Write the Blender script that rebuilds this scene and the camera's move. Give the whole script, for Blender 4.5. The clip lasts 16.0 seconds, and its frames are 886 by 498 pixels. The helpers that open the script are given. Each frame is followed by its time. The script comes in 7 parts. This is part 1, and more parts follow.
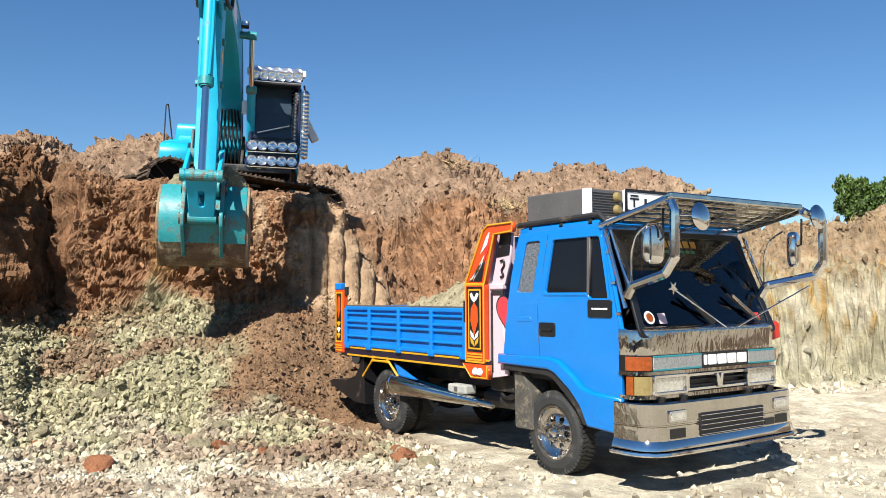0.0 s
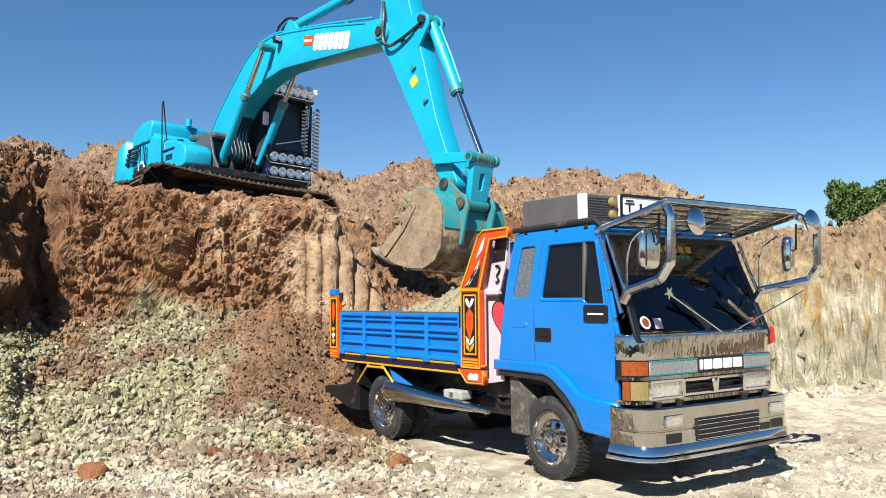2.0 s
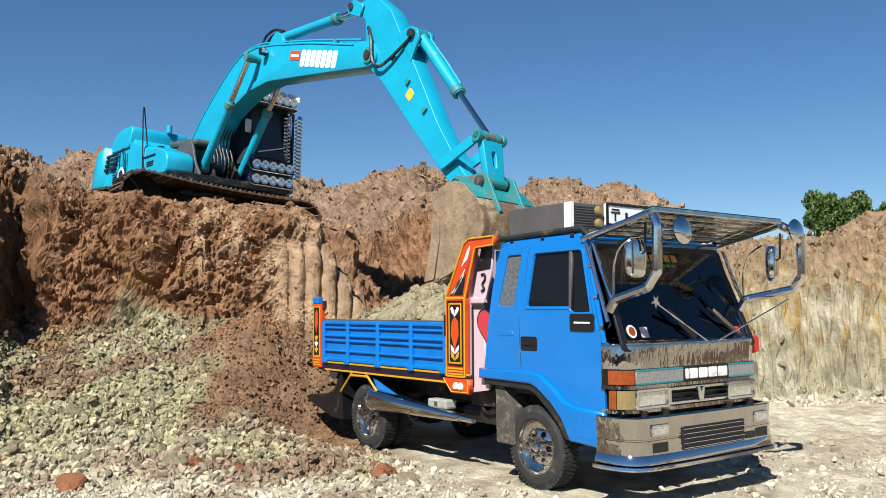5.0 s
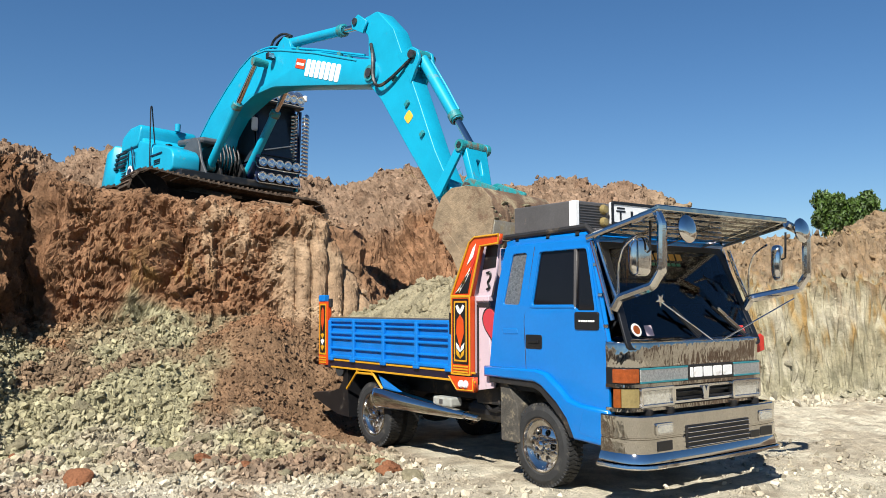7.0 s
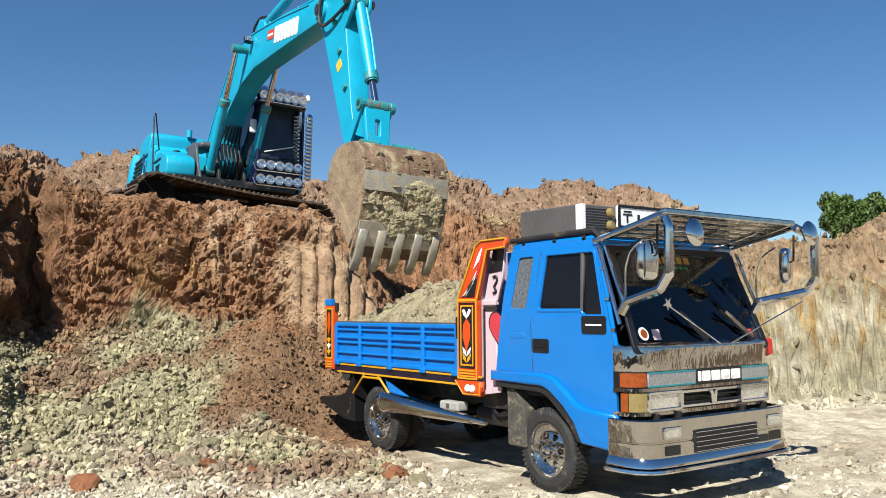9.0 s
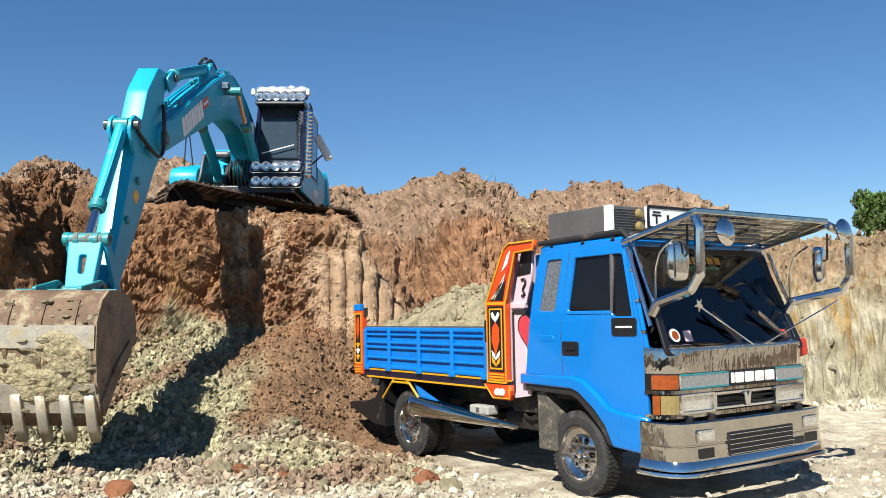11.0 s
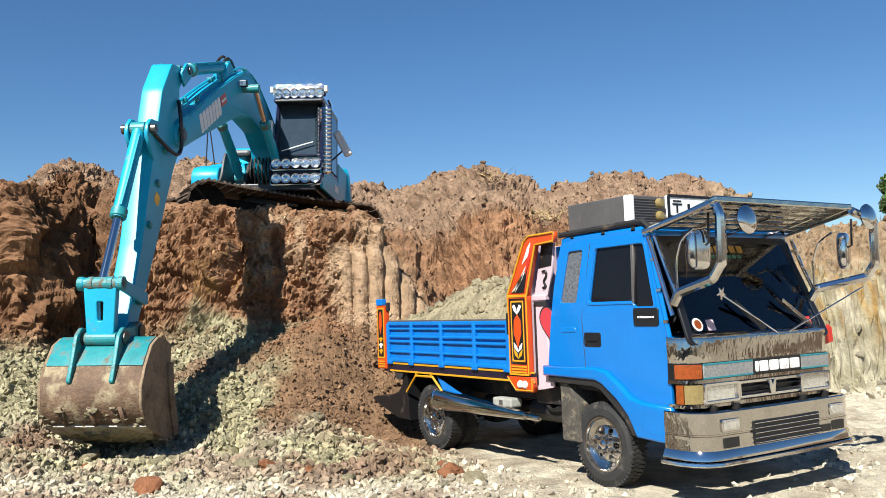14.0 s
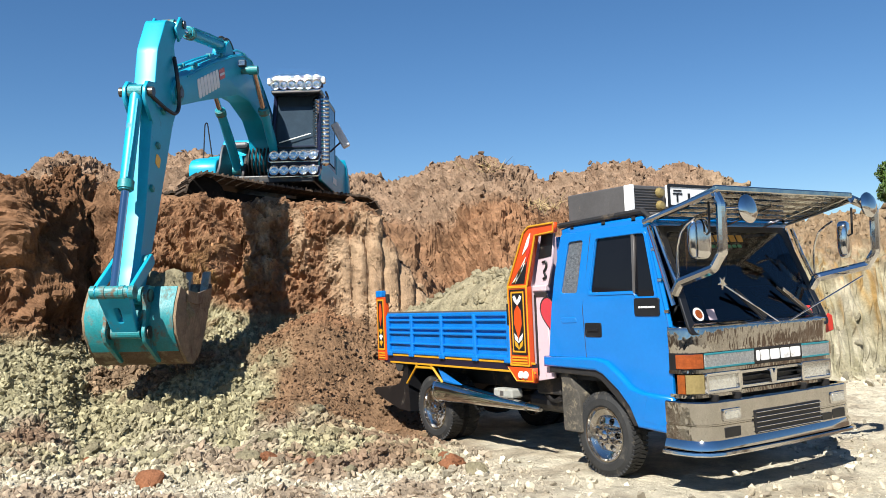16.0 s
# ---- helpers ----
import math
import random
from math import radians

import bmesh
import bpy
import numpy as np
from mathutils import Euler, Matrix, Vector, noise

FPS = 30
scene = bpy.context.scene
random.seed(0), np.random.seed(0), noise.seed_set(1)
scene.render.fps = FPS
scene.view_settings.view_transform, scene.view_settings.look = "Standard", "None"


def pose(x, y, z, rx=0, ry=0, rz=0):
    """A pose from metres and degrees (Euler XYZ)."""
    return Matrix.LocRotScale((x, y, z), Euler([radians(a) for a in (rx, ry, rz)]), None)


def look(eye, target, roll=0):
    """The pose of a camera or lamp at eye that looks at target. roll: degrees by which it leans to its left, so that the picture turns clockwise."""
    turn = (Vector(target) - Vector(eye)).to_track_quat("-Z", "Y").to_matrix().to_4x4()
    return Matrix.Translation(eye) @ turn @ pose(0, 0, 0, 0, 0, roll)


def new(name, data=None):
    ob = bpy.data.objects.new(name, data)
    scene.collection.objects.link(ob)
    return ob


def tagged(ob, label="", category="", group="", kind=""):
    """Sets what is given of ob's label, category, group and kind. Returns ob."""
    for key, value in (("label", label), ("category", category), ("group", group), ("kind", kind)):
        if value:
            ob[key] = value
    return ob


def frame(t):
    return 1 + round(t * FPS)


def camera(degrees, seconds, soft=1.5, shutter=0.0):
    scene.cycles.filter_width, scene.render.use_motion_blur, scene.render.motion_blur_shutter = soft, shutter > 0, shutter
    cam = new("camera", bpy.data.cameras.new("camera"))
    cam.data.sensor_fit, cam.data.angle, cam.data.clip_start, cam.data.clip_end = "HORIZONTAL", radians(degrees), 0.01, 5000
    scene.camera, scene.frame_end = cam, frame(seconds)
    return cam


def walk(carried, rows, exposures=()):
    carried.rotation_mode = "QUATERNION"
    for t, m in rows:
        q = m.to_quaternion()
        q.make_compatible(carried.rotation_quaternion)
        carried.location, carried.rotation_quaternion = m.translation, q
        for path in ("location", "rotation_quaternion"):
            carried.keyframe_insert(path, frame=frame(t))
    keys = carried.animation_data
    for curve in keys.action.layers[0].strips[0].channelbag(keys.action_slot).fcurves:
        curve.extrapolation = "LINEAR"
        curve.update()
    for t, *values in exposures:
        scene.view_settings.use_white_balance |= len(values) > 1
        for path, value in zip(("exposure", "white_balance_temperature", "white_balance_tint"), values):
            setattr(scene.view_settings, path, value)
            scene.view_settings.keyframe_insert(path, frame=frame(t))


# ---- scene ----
cam = camera(54.99, 16.0, soft=0.9)

# seconds, eye, yaw, pitch, roll
PATH = [
    (0, 6.224, -6.730, 1.759, 54.66, 3.00, 0.32),
    (0.5, 6.230, -6.728, 1.757, 54.68, 3.13, 0.61),
    (1, 6.215, -6.734, 1.765, 54.53, 3.20, 0.56),
    (1.5, 6.206, -6.738, 1.768, 54.18, 3.30, 0.53),
    (2, 6.199, -6.741, 1.760, 54.20, 3.36, 0.46),
    (2.5, 6.185, -6.742, 1.759, 54.11, 3.44, 0.43),
    (3, 6.176, -6.745, 1.755, 53.62, 3.54, 0.41),
    (5.5, 6.128, -6.779, 1.759, 52.83, 3.97, 0.34),
    (6, 6.132, -6.791, 1.765, 53.13, 3.94, 0.28),
    (6.5, 6.135, -6.783, 1.751, 53.22, 3.89, 0.22),
    (7, 6.163, -6.768, 1.747, 53.30, 3.87, 0.15),
    (7.5, 6.175, -6.751, 1.750, 53.30, 3.85, 0.25),
    (8, 6.169, -6.758, 1.754, 53.56, 3.90, 0.15),
    (10.5, 6.130, -6.740, 1.759, 54.58, 4.46, 1.03),
    (11, 6.134, -6.739, 1.754, 55.68, 4.38, 0.96),
    (11.5, 6.111, -6.732, 1.759, 56.25, 4.12, 1.00),
    (12, 6.106, -6.733, 1.760, 56.85, 4.06, 1.04),
    (12.5, 6.115, -6.745, 1.757, 57.07, 4.12, 1.36),
    (13, 6.123, -6.730, 1.761, 57.22, 4.13, 1.67),
    (13.5, 6.140, -6.733, 1.757, 57.24, 4.17, 1.60),
    (14, 6.158, -6.727, 1.748, 57.27, 4.02, 1.96),
    (14.5, 6.147, -6.732, 1.751, 57.22, 3.92, 2.16),
    (15, 6.139, -6.728, 1.750, 57.22, 3.57, 2.43),
    (15.5, 6.134, -6.728, 1.752, 57.19, 3.41, 2.37),
    (16, 6.132, -6.736, 1.756, 57.15, 3.39, 2.37),
]
walk(cam, [(t, pose(x, y, z, 90 + p, r, a)) for t, x, y, z, a, p, r in PATH], [(0, 1.12), (2.5, 1.04), (3.1, 0.87), (5.3, 0.83), (8.2, 0.82), (10.3, 1.01), (16, 1.02)])

# ---- light ----
SUN = Vector((0.54, -0.85, 1.0)).normalized()
world = bpy.data.worlds.new("sky")
scene.world = world
world.use_nodes = True
wn = world.node_tree
sky = wn.nodes.new("ShaderNodeTexSky")
sky.sky_type = "NISHITA"
sky.sun_disc = False
sky.sun_elevation = math.asin(SUN.z)
sky.sun_rotation = math.atan2(SUN.x, SUN.y)
sky.altitude = 700.0
sky.air_density = 1.0
sky.dust_density = 0.0
sky.ozone_density = 5.0
tone = wn.nodes.new("ShaderNodeHueSaturation")
tone.inputs["Saturation"].default_value = 1.15
tone.inputs["Value"].default_value = 1.10
wn.links.new(sky.outputs[0], tone.inputs["Color"])
wn.links.new(tone.outputs[0], wn.nodes["Background"].inputs[0])
wn.nodes["Background"].inputs[1].default_value = 0.050
sun = new("sun", bpy.data.lights.new("sun", "SUN"))
sun.data.energy = 5.0
sun.data.angle = radians(0.53)
sun.data.color = (1.0, 0.97, 0.90)
sun.matrix_world = look(SUN * 50, (0, 0, 0))


# ---- materials ----
def mat(name, color, rough=0.5, metal=0.0, vary=0.15, scale=6.0, bump=0.0, fine=60.0, coat=0.0, dirt=None, dirt_amount=0.0, dirt_scale=3.0, trans=0.0, island=0.0, attr="", spec=None, dist=0.02, stretch=None, space="Object", detail=3.0, crumb=0.0):
    """Procedural paint, rubber, metal or earth: two scales of variation, grain relief and worn or dusty patches."""
    m = bpy.data.materials.new(name)
    m.use_nodes = True
    nt = m.node_tree
    b = nt.nodes["Principled BSDF"]

    def node(kind, **ins):
        n = nt.nodes.new(kind)
        for k, v in ins.items():
            n.inputs[k].default_value = v
        return n

    def mix(fac, a, c, kind="MIX"):
        n = nt.nodes.new("ShaderNodeMix")
        n.data_type, n.blend_type = "RGBA", kind
        for sock, val in ((0, fac), (6, a), (7, c)):
            if isinstance(val, bpy.types.NodeSocket):
                nt.links.new(val, n.inputs[sock])
            elif isinstance(val, tuple):
                n.inputs[sock].default_value = (*val[:3], 1)
            else:
                n.inputs[sock].default_value = val
        return n.outputs[2]

    co = nt.nodes.new("ShaderNodeTexCoord")
    at = co.outputs[space]
    if stretch:
        mp_ = nt.nodes.new("ShaderNodeMapping")
        mp_.inputs["Scale"].default_value = stretch
        nt.links.new(at, mp_.inputs["Vector"])
        at = mp_.outputs[0]
    n1 = node("ShaderNodeTexNoise", Scale=scale, Detail=4.0, Roughness=0.6)
    n2 = node("ShaderNodeTexNoise", Scale=fine, Detail=detail, Roughness=0.65 if detail < 5 else 0.78)
    nt.links.new(at, n1.inputs["Vector"])
    nt.links.new(at, n2.inputs["Vector"])
    if attr:
        a = nt.nodes.new("ShaderNodeAttribute")
        a.attribute_name = attr
        col = a.outputs["Color"]
    else:
        rgb = nt.nodes.new("ShaderNodeRGB")
        rgb.outputs[0].default_value = (*color, 1)
        col = rgb.outputs[0]
    r1 = node("ShaderNodeMapRange")
    r1.inputs[1].default_value, r1.inputs[2].default_value = 0.3, 0.7
    r1.inputs[3].default_value, r1.inputs[4].default_value = 1 - vary, 1 + vary
    nt.links.new(n1.outputs[0], r1.inputs[0])
    col = mix(1.0, col, r1.outputs[0], "MULTIPLY")
    r2 = node("ShaderNodeMapRange")
    r2.inputs[1].default_value, r2.inputs[2].default_value = 0.3, 0.7
    r2.inputs[3].default_value, r2.inputs[4].default_value = 1 - vary * 0.7, 1 + vary * 0.7
    nt.links.new(n2.outputs[0], r2.inputs[0])
    col = mix(1.0, col, r2.outputs[0], "MULTIPLY")
    if island:
        g = nt.nodes.new("ShaderNodeNewGeometry")
        r3 = node("ShaderNodeMapRange")
        r3.inputs[3].default_value, r3.inputs[4].default_value = 1 - island, 1 + island
        nt.links.new(g.outputs["Random Per Island"], r3.inputs[0])
        col = mix(1.0, col, r3.outputs[0], "MULTIPLY")
    rough_out = None
    if dirt:
        n3 = node("ShaderNodeTexNoise", Scale=dirt_scale, Detail=6.0, Roughness=0.7)
        nt.links.new(at, n3.inputs["Vector"])
        r4 = node("ShaderNodeMapRange")
        r4.inputs[1].default_value, r4.inputs[2].default_value = 0.62 - dirt_amount * 0.4, 0.72 - dirt_amount * 0.3
        nt.links.new(n3.outputs[0], r4.inputs[0])
        col = mix(r4.outputs[0], col, dirt)
        r5 = node("ShaderNodeMapRange")
        r5.inputs[3].default_value, r5.inputs[4].default_value = rough, max(rough, 0.8)
        nt.links.new(r4.outputs[0], r5.inputs[0])
        rough_out = r5.outputs[0]
        if metal:
            r6 = node("ShaderNodeMapRange")
            r6.inputs[3].default_value, r6.inputs[4].default_value = metal, 0.0
            nt.links.new(r4.outputs[0], r6.inputs[0])
            nt.links.new(r6.outputs[0], b.inputs["Metallic"])
    nt.links.new(col, b.inputs["Base Color"])
    b.inputs["Roughness"].default_value = rough
    if rough_out:
        nt.links.new(rough_out, b.inputs["Roughness"])
    b.inputs["Metallic"].default_value = metal
    b.inputs["Coat Weight"].default_value = coat
    b.inputs["Transmission Weight"].default_value = trans
    if spec is not None:
        b.inputs["Specular IOR Level"].default_value = spec
    if bump:
        bp = node("ShaderNodeBump", Strength=min(1.0, bump), Distance=dist)
        height = n2.outputs[0]
        # crumbs of two sizes stand out of the grain
        for k_, amount in ((crumb, -0.45), (crumb * 2.7, -0.22)) if crumb else ():
            vor = node("ShaderNodeTexVoronoi", Scale=k_)
            nt.links.new(at, vor.inputs["Vector"])
            ma = nt.nodes.new("ShaderNodeMath")
            ma.operation = "MULTIPLY_ADD"
            ma.inputs[1].default_value = amount
            nt.links.new(vor.outputs["Distance"], ma.inputs[0])
            nt.links.new(height, ma.inputs[2])
            height = ma.outputs[0]
        nt.links.new(height, bp.inputs["Height"])
        nt.links.new(bp.outputs[0], b.inputs["Normal"])
    return m


DUST = (0.252, 0.204, 0.144)
EARTH = mat("earth", (0.24, 0.18, 0.12), 0.95, vary=0.34, scale=3.1, fine=30.0, bump=0.75, dist=0.05, attr="soil", spec=0.1, detail=9.0, crumb=15.0)
ROCK = mat("rubble", (0.24, 0.18, 0.12), 0.95, vary=0.2, scale=9.0, fine=60.0, bump=0.6, attr="soil", island=0.42, spec=0.1)
STONE_RED = mat("red stone", (0.198, 0.084, 0.042), 0.9, vary=0.3, scale=6.0, fine=40.0, bump=0.8, spec=0.15)
LOAD = mat("yellowish clay load", (0.310, 0.268, 0.172), 0.95, vary=0.4, scale=5.0, fine=34.0, bump=1.0, spec=0.1, detail=6.0, crumb=16.0, dist=0.035, dirt=(0.15, 0.10, 0.06), dirt_amount=0.08, dirt_scale=5.0)
SOIL = mat("grey-green soil", (0.228, 0.198, 0.126), 0.95, vary=0.3, scale=5.0, fine=40.0, bump=0.9, spec=0.1, detail=6.0, crumb=16.0, dist=0.035)
BLUE = mat("blue lacquer", (0.001, 0.138, 0.445), 0.22, vary=0.05, scale=2.0, fine=30.0, coat=0.5, dirt=(0.06, 0.162, 0.372), dirt_amount=-0.2)
BLUE_BED = mat("blue bed paint", (0.002, 0.138, 0.456), 0.35, vary=0.10, scale=4.0, fine=50.0, bump=0.05, dirt=(0.132, 0.204, 0.33), dirt_amount=-0.12, dirt_scale=9.0)
ORANGE = mat("orange paint", (0.498, 0.054, 0.007), 0.35, vary=0.1, scale=5.0, fine=60.0)
YELLOW = mat("yellow line paint", (0.51, 0.252, 0.012), 0.4, vary=0.08, scale=8.0)
PINK = mat("pale pink paint", (0.48, 0.372, 0.408), 0.4, vary=0.05, scale=3.0, dirt=DUST, dirt_amount=0.05)
RED = mat("red plastic", (0.48, 0.03, 0.018), 0.4, vary=0.08, scale=9.0)
HEART = mat("heart red paint", (0.432, 0.036, 0.048), 0.4, vary=0.05)
WHITE = mat("white paint", (0.680, 0.680, 0.670), 0.4, vary=0.05, dirt=DUST, dirt_amount=0.02)
GREYPLASTIC = mat("dusty pale grey plastic", (0.30, 0.30, 0.27), 0.5, vary=0.12, scale=6.0, dirt=DUST, dirt_amount=0.15, dirt_scale=9.0)
BLACK = mat("black paint", (0.007, 0.007, 0.008), 0.4, vary=0.2, dirt=(0.06, 0.048, 0.036), dirt_amount=0.08)
CHASSIS = mat("grimy chassis steel", (0.012, 0.011, 0.011), 0.6, vary=0.3, bump=0.2, dirt=(0.096, 0.072, 0.048), dirt_amount=0.15, dirt_scale=5.0)
CHROME = mat("chrome plate", (0.64, 0.62, 0.60), 0.07, metal=1.0, vary=0.04, scale=4.0, fine=35.0, bump=0.015, dirt=(0.18, 0.144, 0.102), dirt_amount=-0.15)
STEEL = mat("polished stainless sheet", (0.50, 0.475, 0.44), 0.05, metal=1.0, vary=0.10, scale=3.0, fine=6.5, bump=0.65, dist=0.016, stretch=(1.0, 1.0, 0.45), dirt=(0.12, 0.102, 0.078), dirt_amount=-0.22, dirt_scale=4.0)
MESH = mat("perforated metal strip", (0.45, 0.45, 0.43), 0.4, metal=0.7, vary=0.3, scale=60.0, fine=140.0, bump=0.6)
TEALTRIM = mat("teal trim line", (0.018, 0.192, 0.228), 0.4, vary=0.05)
GLASS_DARK = mat("tinted side glass", (0.006, 0.006, 0.008), 0.04, vary=0.05, spec=0.22)
GLASS_FROST = mat("patterned grey glass", (0.10, 0.11, 0.12), 0.35, vary=0.5, scale=40.0, fine=90.0, bump=0.5)
GLASS = mat("tinted windscreen", (0.10, 0.11, 0.13), 0.01, vary=0.02, trans=1.0, spec=0.2)
LENS = mat("clear lamp lens", (0.62, 0.62, 0.58), 0.06, metal=0.75, vary=0.2, scale=30.0, fine=45.0, bump=0.12, dist=0.006, coat=0.6)
LAMPGLASS = mat("ribbed lamp lens over a chrome bowl", (0.66, 0.67, 0.68), 0.09, metal=0.95, vary=0.25, scale=25.0, fine=38.0, bump=0.5, dist=0.012)
AMBER = mat("amber lens", (0.204, 0.045, 0.005), 0.12, vary=0.2, scale=25.0, fine=80.0)
REDLENS = mat("dark red lens", (0.220, 0.045, 0.008), 0.12, vary=0.25, scale=18.0, fine=60.0)
YLENS = mat("yellow lens", (0.198, 0.15, 0.06), 0.1, vary=0.15, scale=25.0)
RUBBER = mat("dusty tyre rubber", (0.018, 0.018, 0.018), 0.75, vary=0.25, scale=8.0, fine=90.0, bump=0.3, dirt=(0.096, 0.084, 0.066), dirt_amount=0.12, dirt_scale=9.0)
RIM = mat("worn chrome wheel", (0.50, 0.48, 0.45), 0.16, metal=1.0, vary=0.12, scale=9.0, dirt=(0.072, 0.06, 0.048), dirt_amount=0.05, dirt_scale=8.0)
MUDFLAP = mat("muddy rubber flap", (0.054, 0.048, 0.039), 0.85, vary=0.3, scale=9.0, fine=60.0, bump=0.3, dirt=(0.18, 0.15, 0.102), dirt_amount=0.25, dirt_scale=14.0)
GREYBOX = mat("grey ribbed metal", (0.13, 0.12, 0.115), 0.45, metal=0.5, vary=0.12, scale=4.0, fine=70.0, dirt=DUST, dirt_amount=0.05)
SEAT = mat("dark seat cloth", (0.018, 0.018, 0.021), 0.9, vary=0.2)
TEAL = mat("turquoise machine paint", (0.003, 0.290, 0.440), 0.40, vary=0.08, scale=2.0, fine=40.0, coat=0.06, dirt=(0.096, 0.216, 0.24), dirt_amount=-0.05, dirt_scale=3.0)
TEAL_WORN = mat("worn turquoise steel", (0.012, 0.204, 0.222), 0.45, vary=0.2, scale=4.0, fine=40.0, bump=0.2, dirt=(0.12, 0.084, 0.054), dirt_amount=0.28, dirt_scale=4.0)
CAKE = mat("caked cream clay", (0.330, 0.285, 0.175), 0.95, vary=0.3, scale=6.0, fine=36.0, bump=0.9, spec=0.1, detail=6.0, crumb=18.0, dist=0.03, dirt=(0.16, 0.10, 0.055), dirt_amount=0.12, dirt_scale=6.0)
BUCKET_STEEL = mat("muddy bucket steel", (0.12, 0.072, 0.042), 0.75, vary=0.3, scale=5.0, fine=26.0, bump=0.8, dirt=(0.3, 0.246, 0.15), dirt_amount=0.30, dirt_scale=3.2)
SIDE_MUD = mat("pale mud coat", (0.215, 0.155, 0.095), 0.9, vary=0.28, scale=3.5, fine=22.0, bump=0.8, dirt=(0.114, 0.063, 0.036), dirt_amount=0.22, dirt_scale=2.6)
SCOURED = mat("scoured wear steel", (0.36, 0.33, 0.27), 0.45, metal=0.5, vary=0.2, scale=6.0, fine=40.0, bump=0.2, dirt=(0.264, 0.21, 0.126), dirt_amount=0.30, dirt_scale=4.0)
TRACKSTEEL = mat("rusty track steel", (0.066, 0.045, 0.03), 0.75, metal=0.3, vary=0.35, scale=8.0, fine=50.0, bump=0.4, dirt=(0.18, 0.12, 0.078), dirt_amount=0.25, dirt_scale=6.0)
PIN = mat("greasy pin steel", (0.10, 0.09, 0.08), 0.4, metal=0.8, vary=0.3, scale=15.0, dirt=(0.12, 0.09, 0.06), dirt_amount=0.2)
NAVY = mat("navy frame paint", (0.005, 0.008, 0.03), 0.3, vary=0.1)
CABGLASS = mat("cab glass", (0.028, 0.042, 0.056), 0.03, vary=0.1, spec=0.4)
# undercarriage steel: the shade about the tracks is put into its near-black colour
SHADE_STEEL = mat("steel blackened as if in shade", (0.008, 0.007, 0.006), 0.85, vary=0.3, scale=8.0, fine=50.0, bump=0.3, spec=0.1, dirt=(0.030, 0.020, 0.013), dirt_amount=0.15)
HOSE = mat("hydraulic hose", (0.009, 0.008, 0.008), 0.5, vary=0.2, dirt=(0.072, 0.054, 0.036), dirt_amount=0.1)
BARK = mat("bark", (0.072, 0.048, 0.03), 0.9, vary=0.3, scale=8.0, bump=0.5)
LEAF = mat("leaves", (0.045, 0.082, 0.010), 0.55, vary=0.25, scale=1.5, fine=9.0, island=0.45)
STRAW = mat("dry straw", (0.27, 0.198, 0.084), 0.8, vary=0.2, island=0.4)


# ---- helpers for building ----
def link_mesh(name, bm, material, parent=None, label="", smooth=False):
    me = bpy.data.meshes.new(name)
    bm.to_mesh(me)
    bm.free()
    if smooth:
        me.shade_smooth()
        me.set_sharp_from_angle(angle=radians(35))
    me.materials.append(material)
    ob = new(name, me)
    ob.parent = parent
    if label:
        tagged(ob, label)
    return ob


def part(name, bm, material, parent, label="", smooth=False):
    return link_mesh(name, bm, material, parent, label, smooth)


def empty(name, m, label, category, group="", kind=""):
    ob = new(name)
    ob.empty_display_size = 0.2
    ob.matrix_world = m
    return tagged(ob, label, category, group, kind)


def box(cx, cy, cz, sx, sy, sz, bevel=0.0, m=None, bm=None):
    bm = bm or bmesh.new()
    r = bmesh.ops.create_cube(bm, size=1.0)
    vs = r["verts"]
    bmesh.ops.scale(bm, vec=(sx, sy, sz), verts=vs)
    if bevel:
        es = list({e for v in vs for e in v.link_edges})
        rb = bmesh.ops.bevel(bm, geom=es, offset=bevel, segments=2, profile=0.5, affect="EDGES")
        vs = list(set(rb["verts"]) | {v for v in vs if v.is_valid})
    bmesh.ops.transform(bm, matrix=Matrix.Translation((cx, cy, cz)) @ (m or Matrix.Identity(4)), verts=vs)
    return bm


def rod(a, b, r1, r2=None, n=14, bm=None):
    """A round bar from a to b."""
    bm = bm or bmesh.new()
    a, b = Vector(a), Vector(b)
    d = b - a
    q = d.to_track_quat("Z", "Y").to_matrix().to_4x4()
    bmesh.ops.create_cone(bm, cap_ends=True, segments=n, radius1=r1, radius2=r1 if r2 is None else r2, depth=d.length, matrix=Matrix.Translation((a + b) / 2) @ q)
    return bm


def tube(points, r, n=10, bm=None, fillet=0.0):
    """A bent tube along points."""
    bm = bm or bmesh.new()
    pts = [Vector(p) for p in points]
    if fillet:
        out = [pts[0]]
        for i in range(1, len(pts) - 1):
            p, a, b = pts[i], pts[i - 1], pts[i + 1]
            u, v = (a - p), (b - p)
            fa = min(fillet, u.length * 0.45)
            fb = min(fillet, v.length * 0.45)
            A, B = p + u.normalized() * fa, p + v.normalized() * fb
            for k in range(5):
                s = k / 4
                out.append(A * (1 - s) ** 2 + p * 2 * s * (1 - s) + B * s * s)
        pts = out + [pts[-1]]
    rings, up = [], None
    for i, p in enumerate(pts):
        d = (pts[min(i + 1, len(pts) - 1)] - pts[max(i - 1, 0)]).normalized()
        if up is None:
            up = d.orthogonal().normalized()
        up = (up - d * up.dot(d)).normalized()
        side = d.cross(up)
        rings.append([bm.verts.new(p + (up * math.cos(k * math.tau / n) + side * math.sin(k * math.tau / n)) * r) for k in range(n)])
    for a, b in zip(rings, rings[1:]):
        for k in range(n):
            bm.faces.new((a[k], a[(k + 1) % n], b[(k + 1) % n], b[k]))
    bm.faces.new(rings[0][::-1])
    bm.faces.new(rings[-1])
    return bm


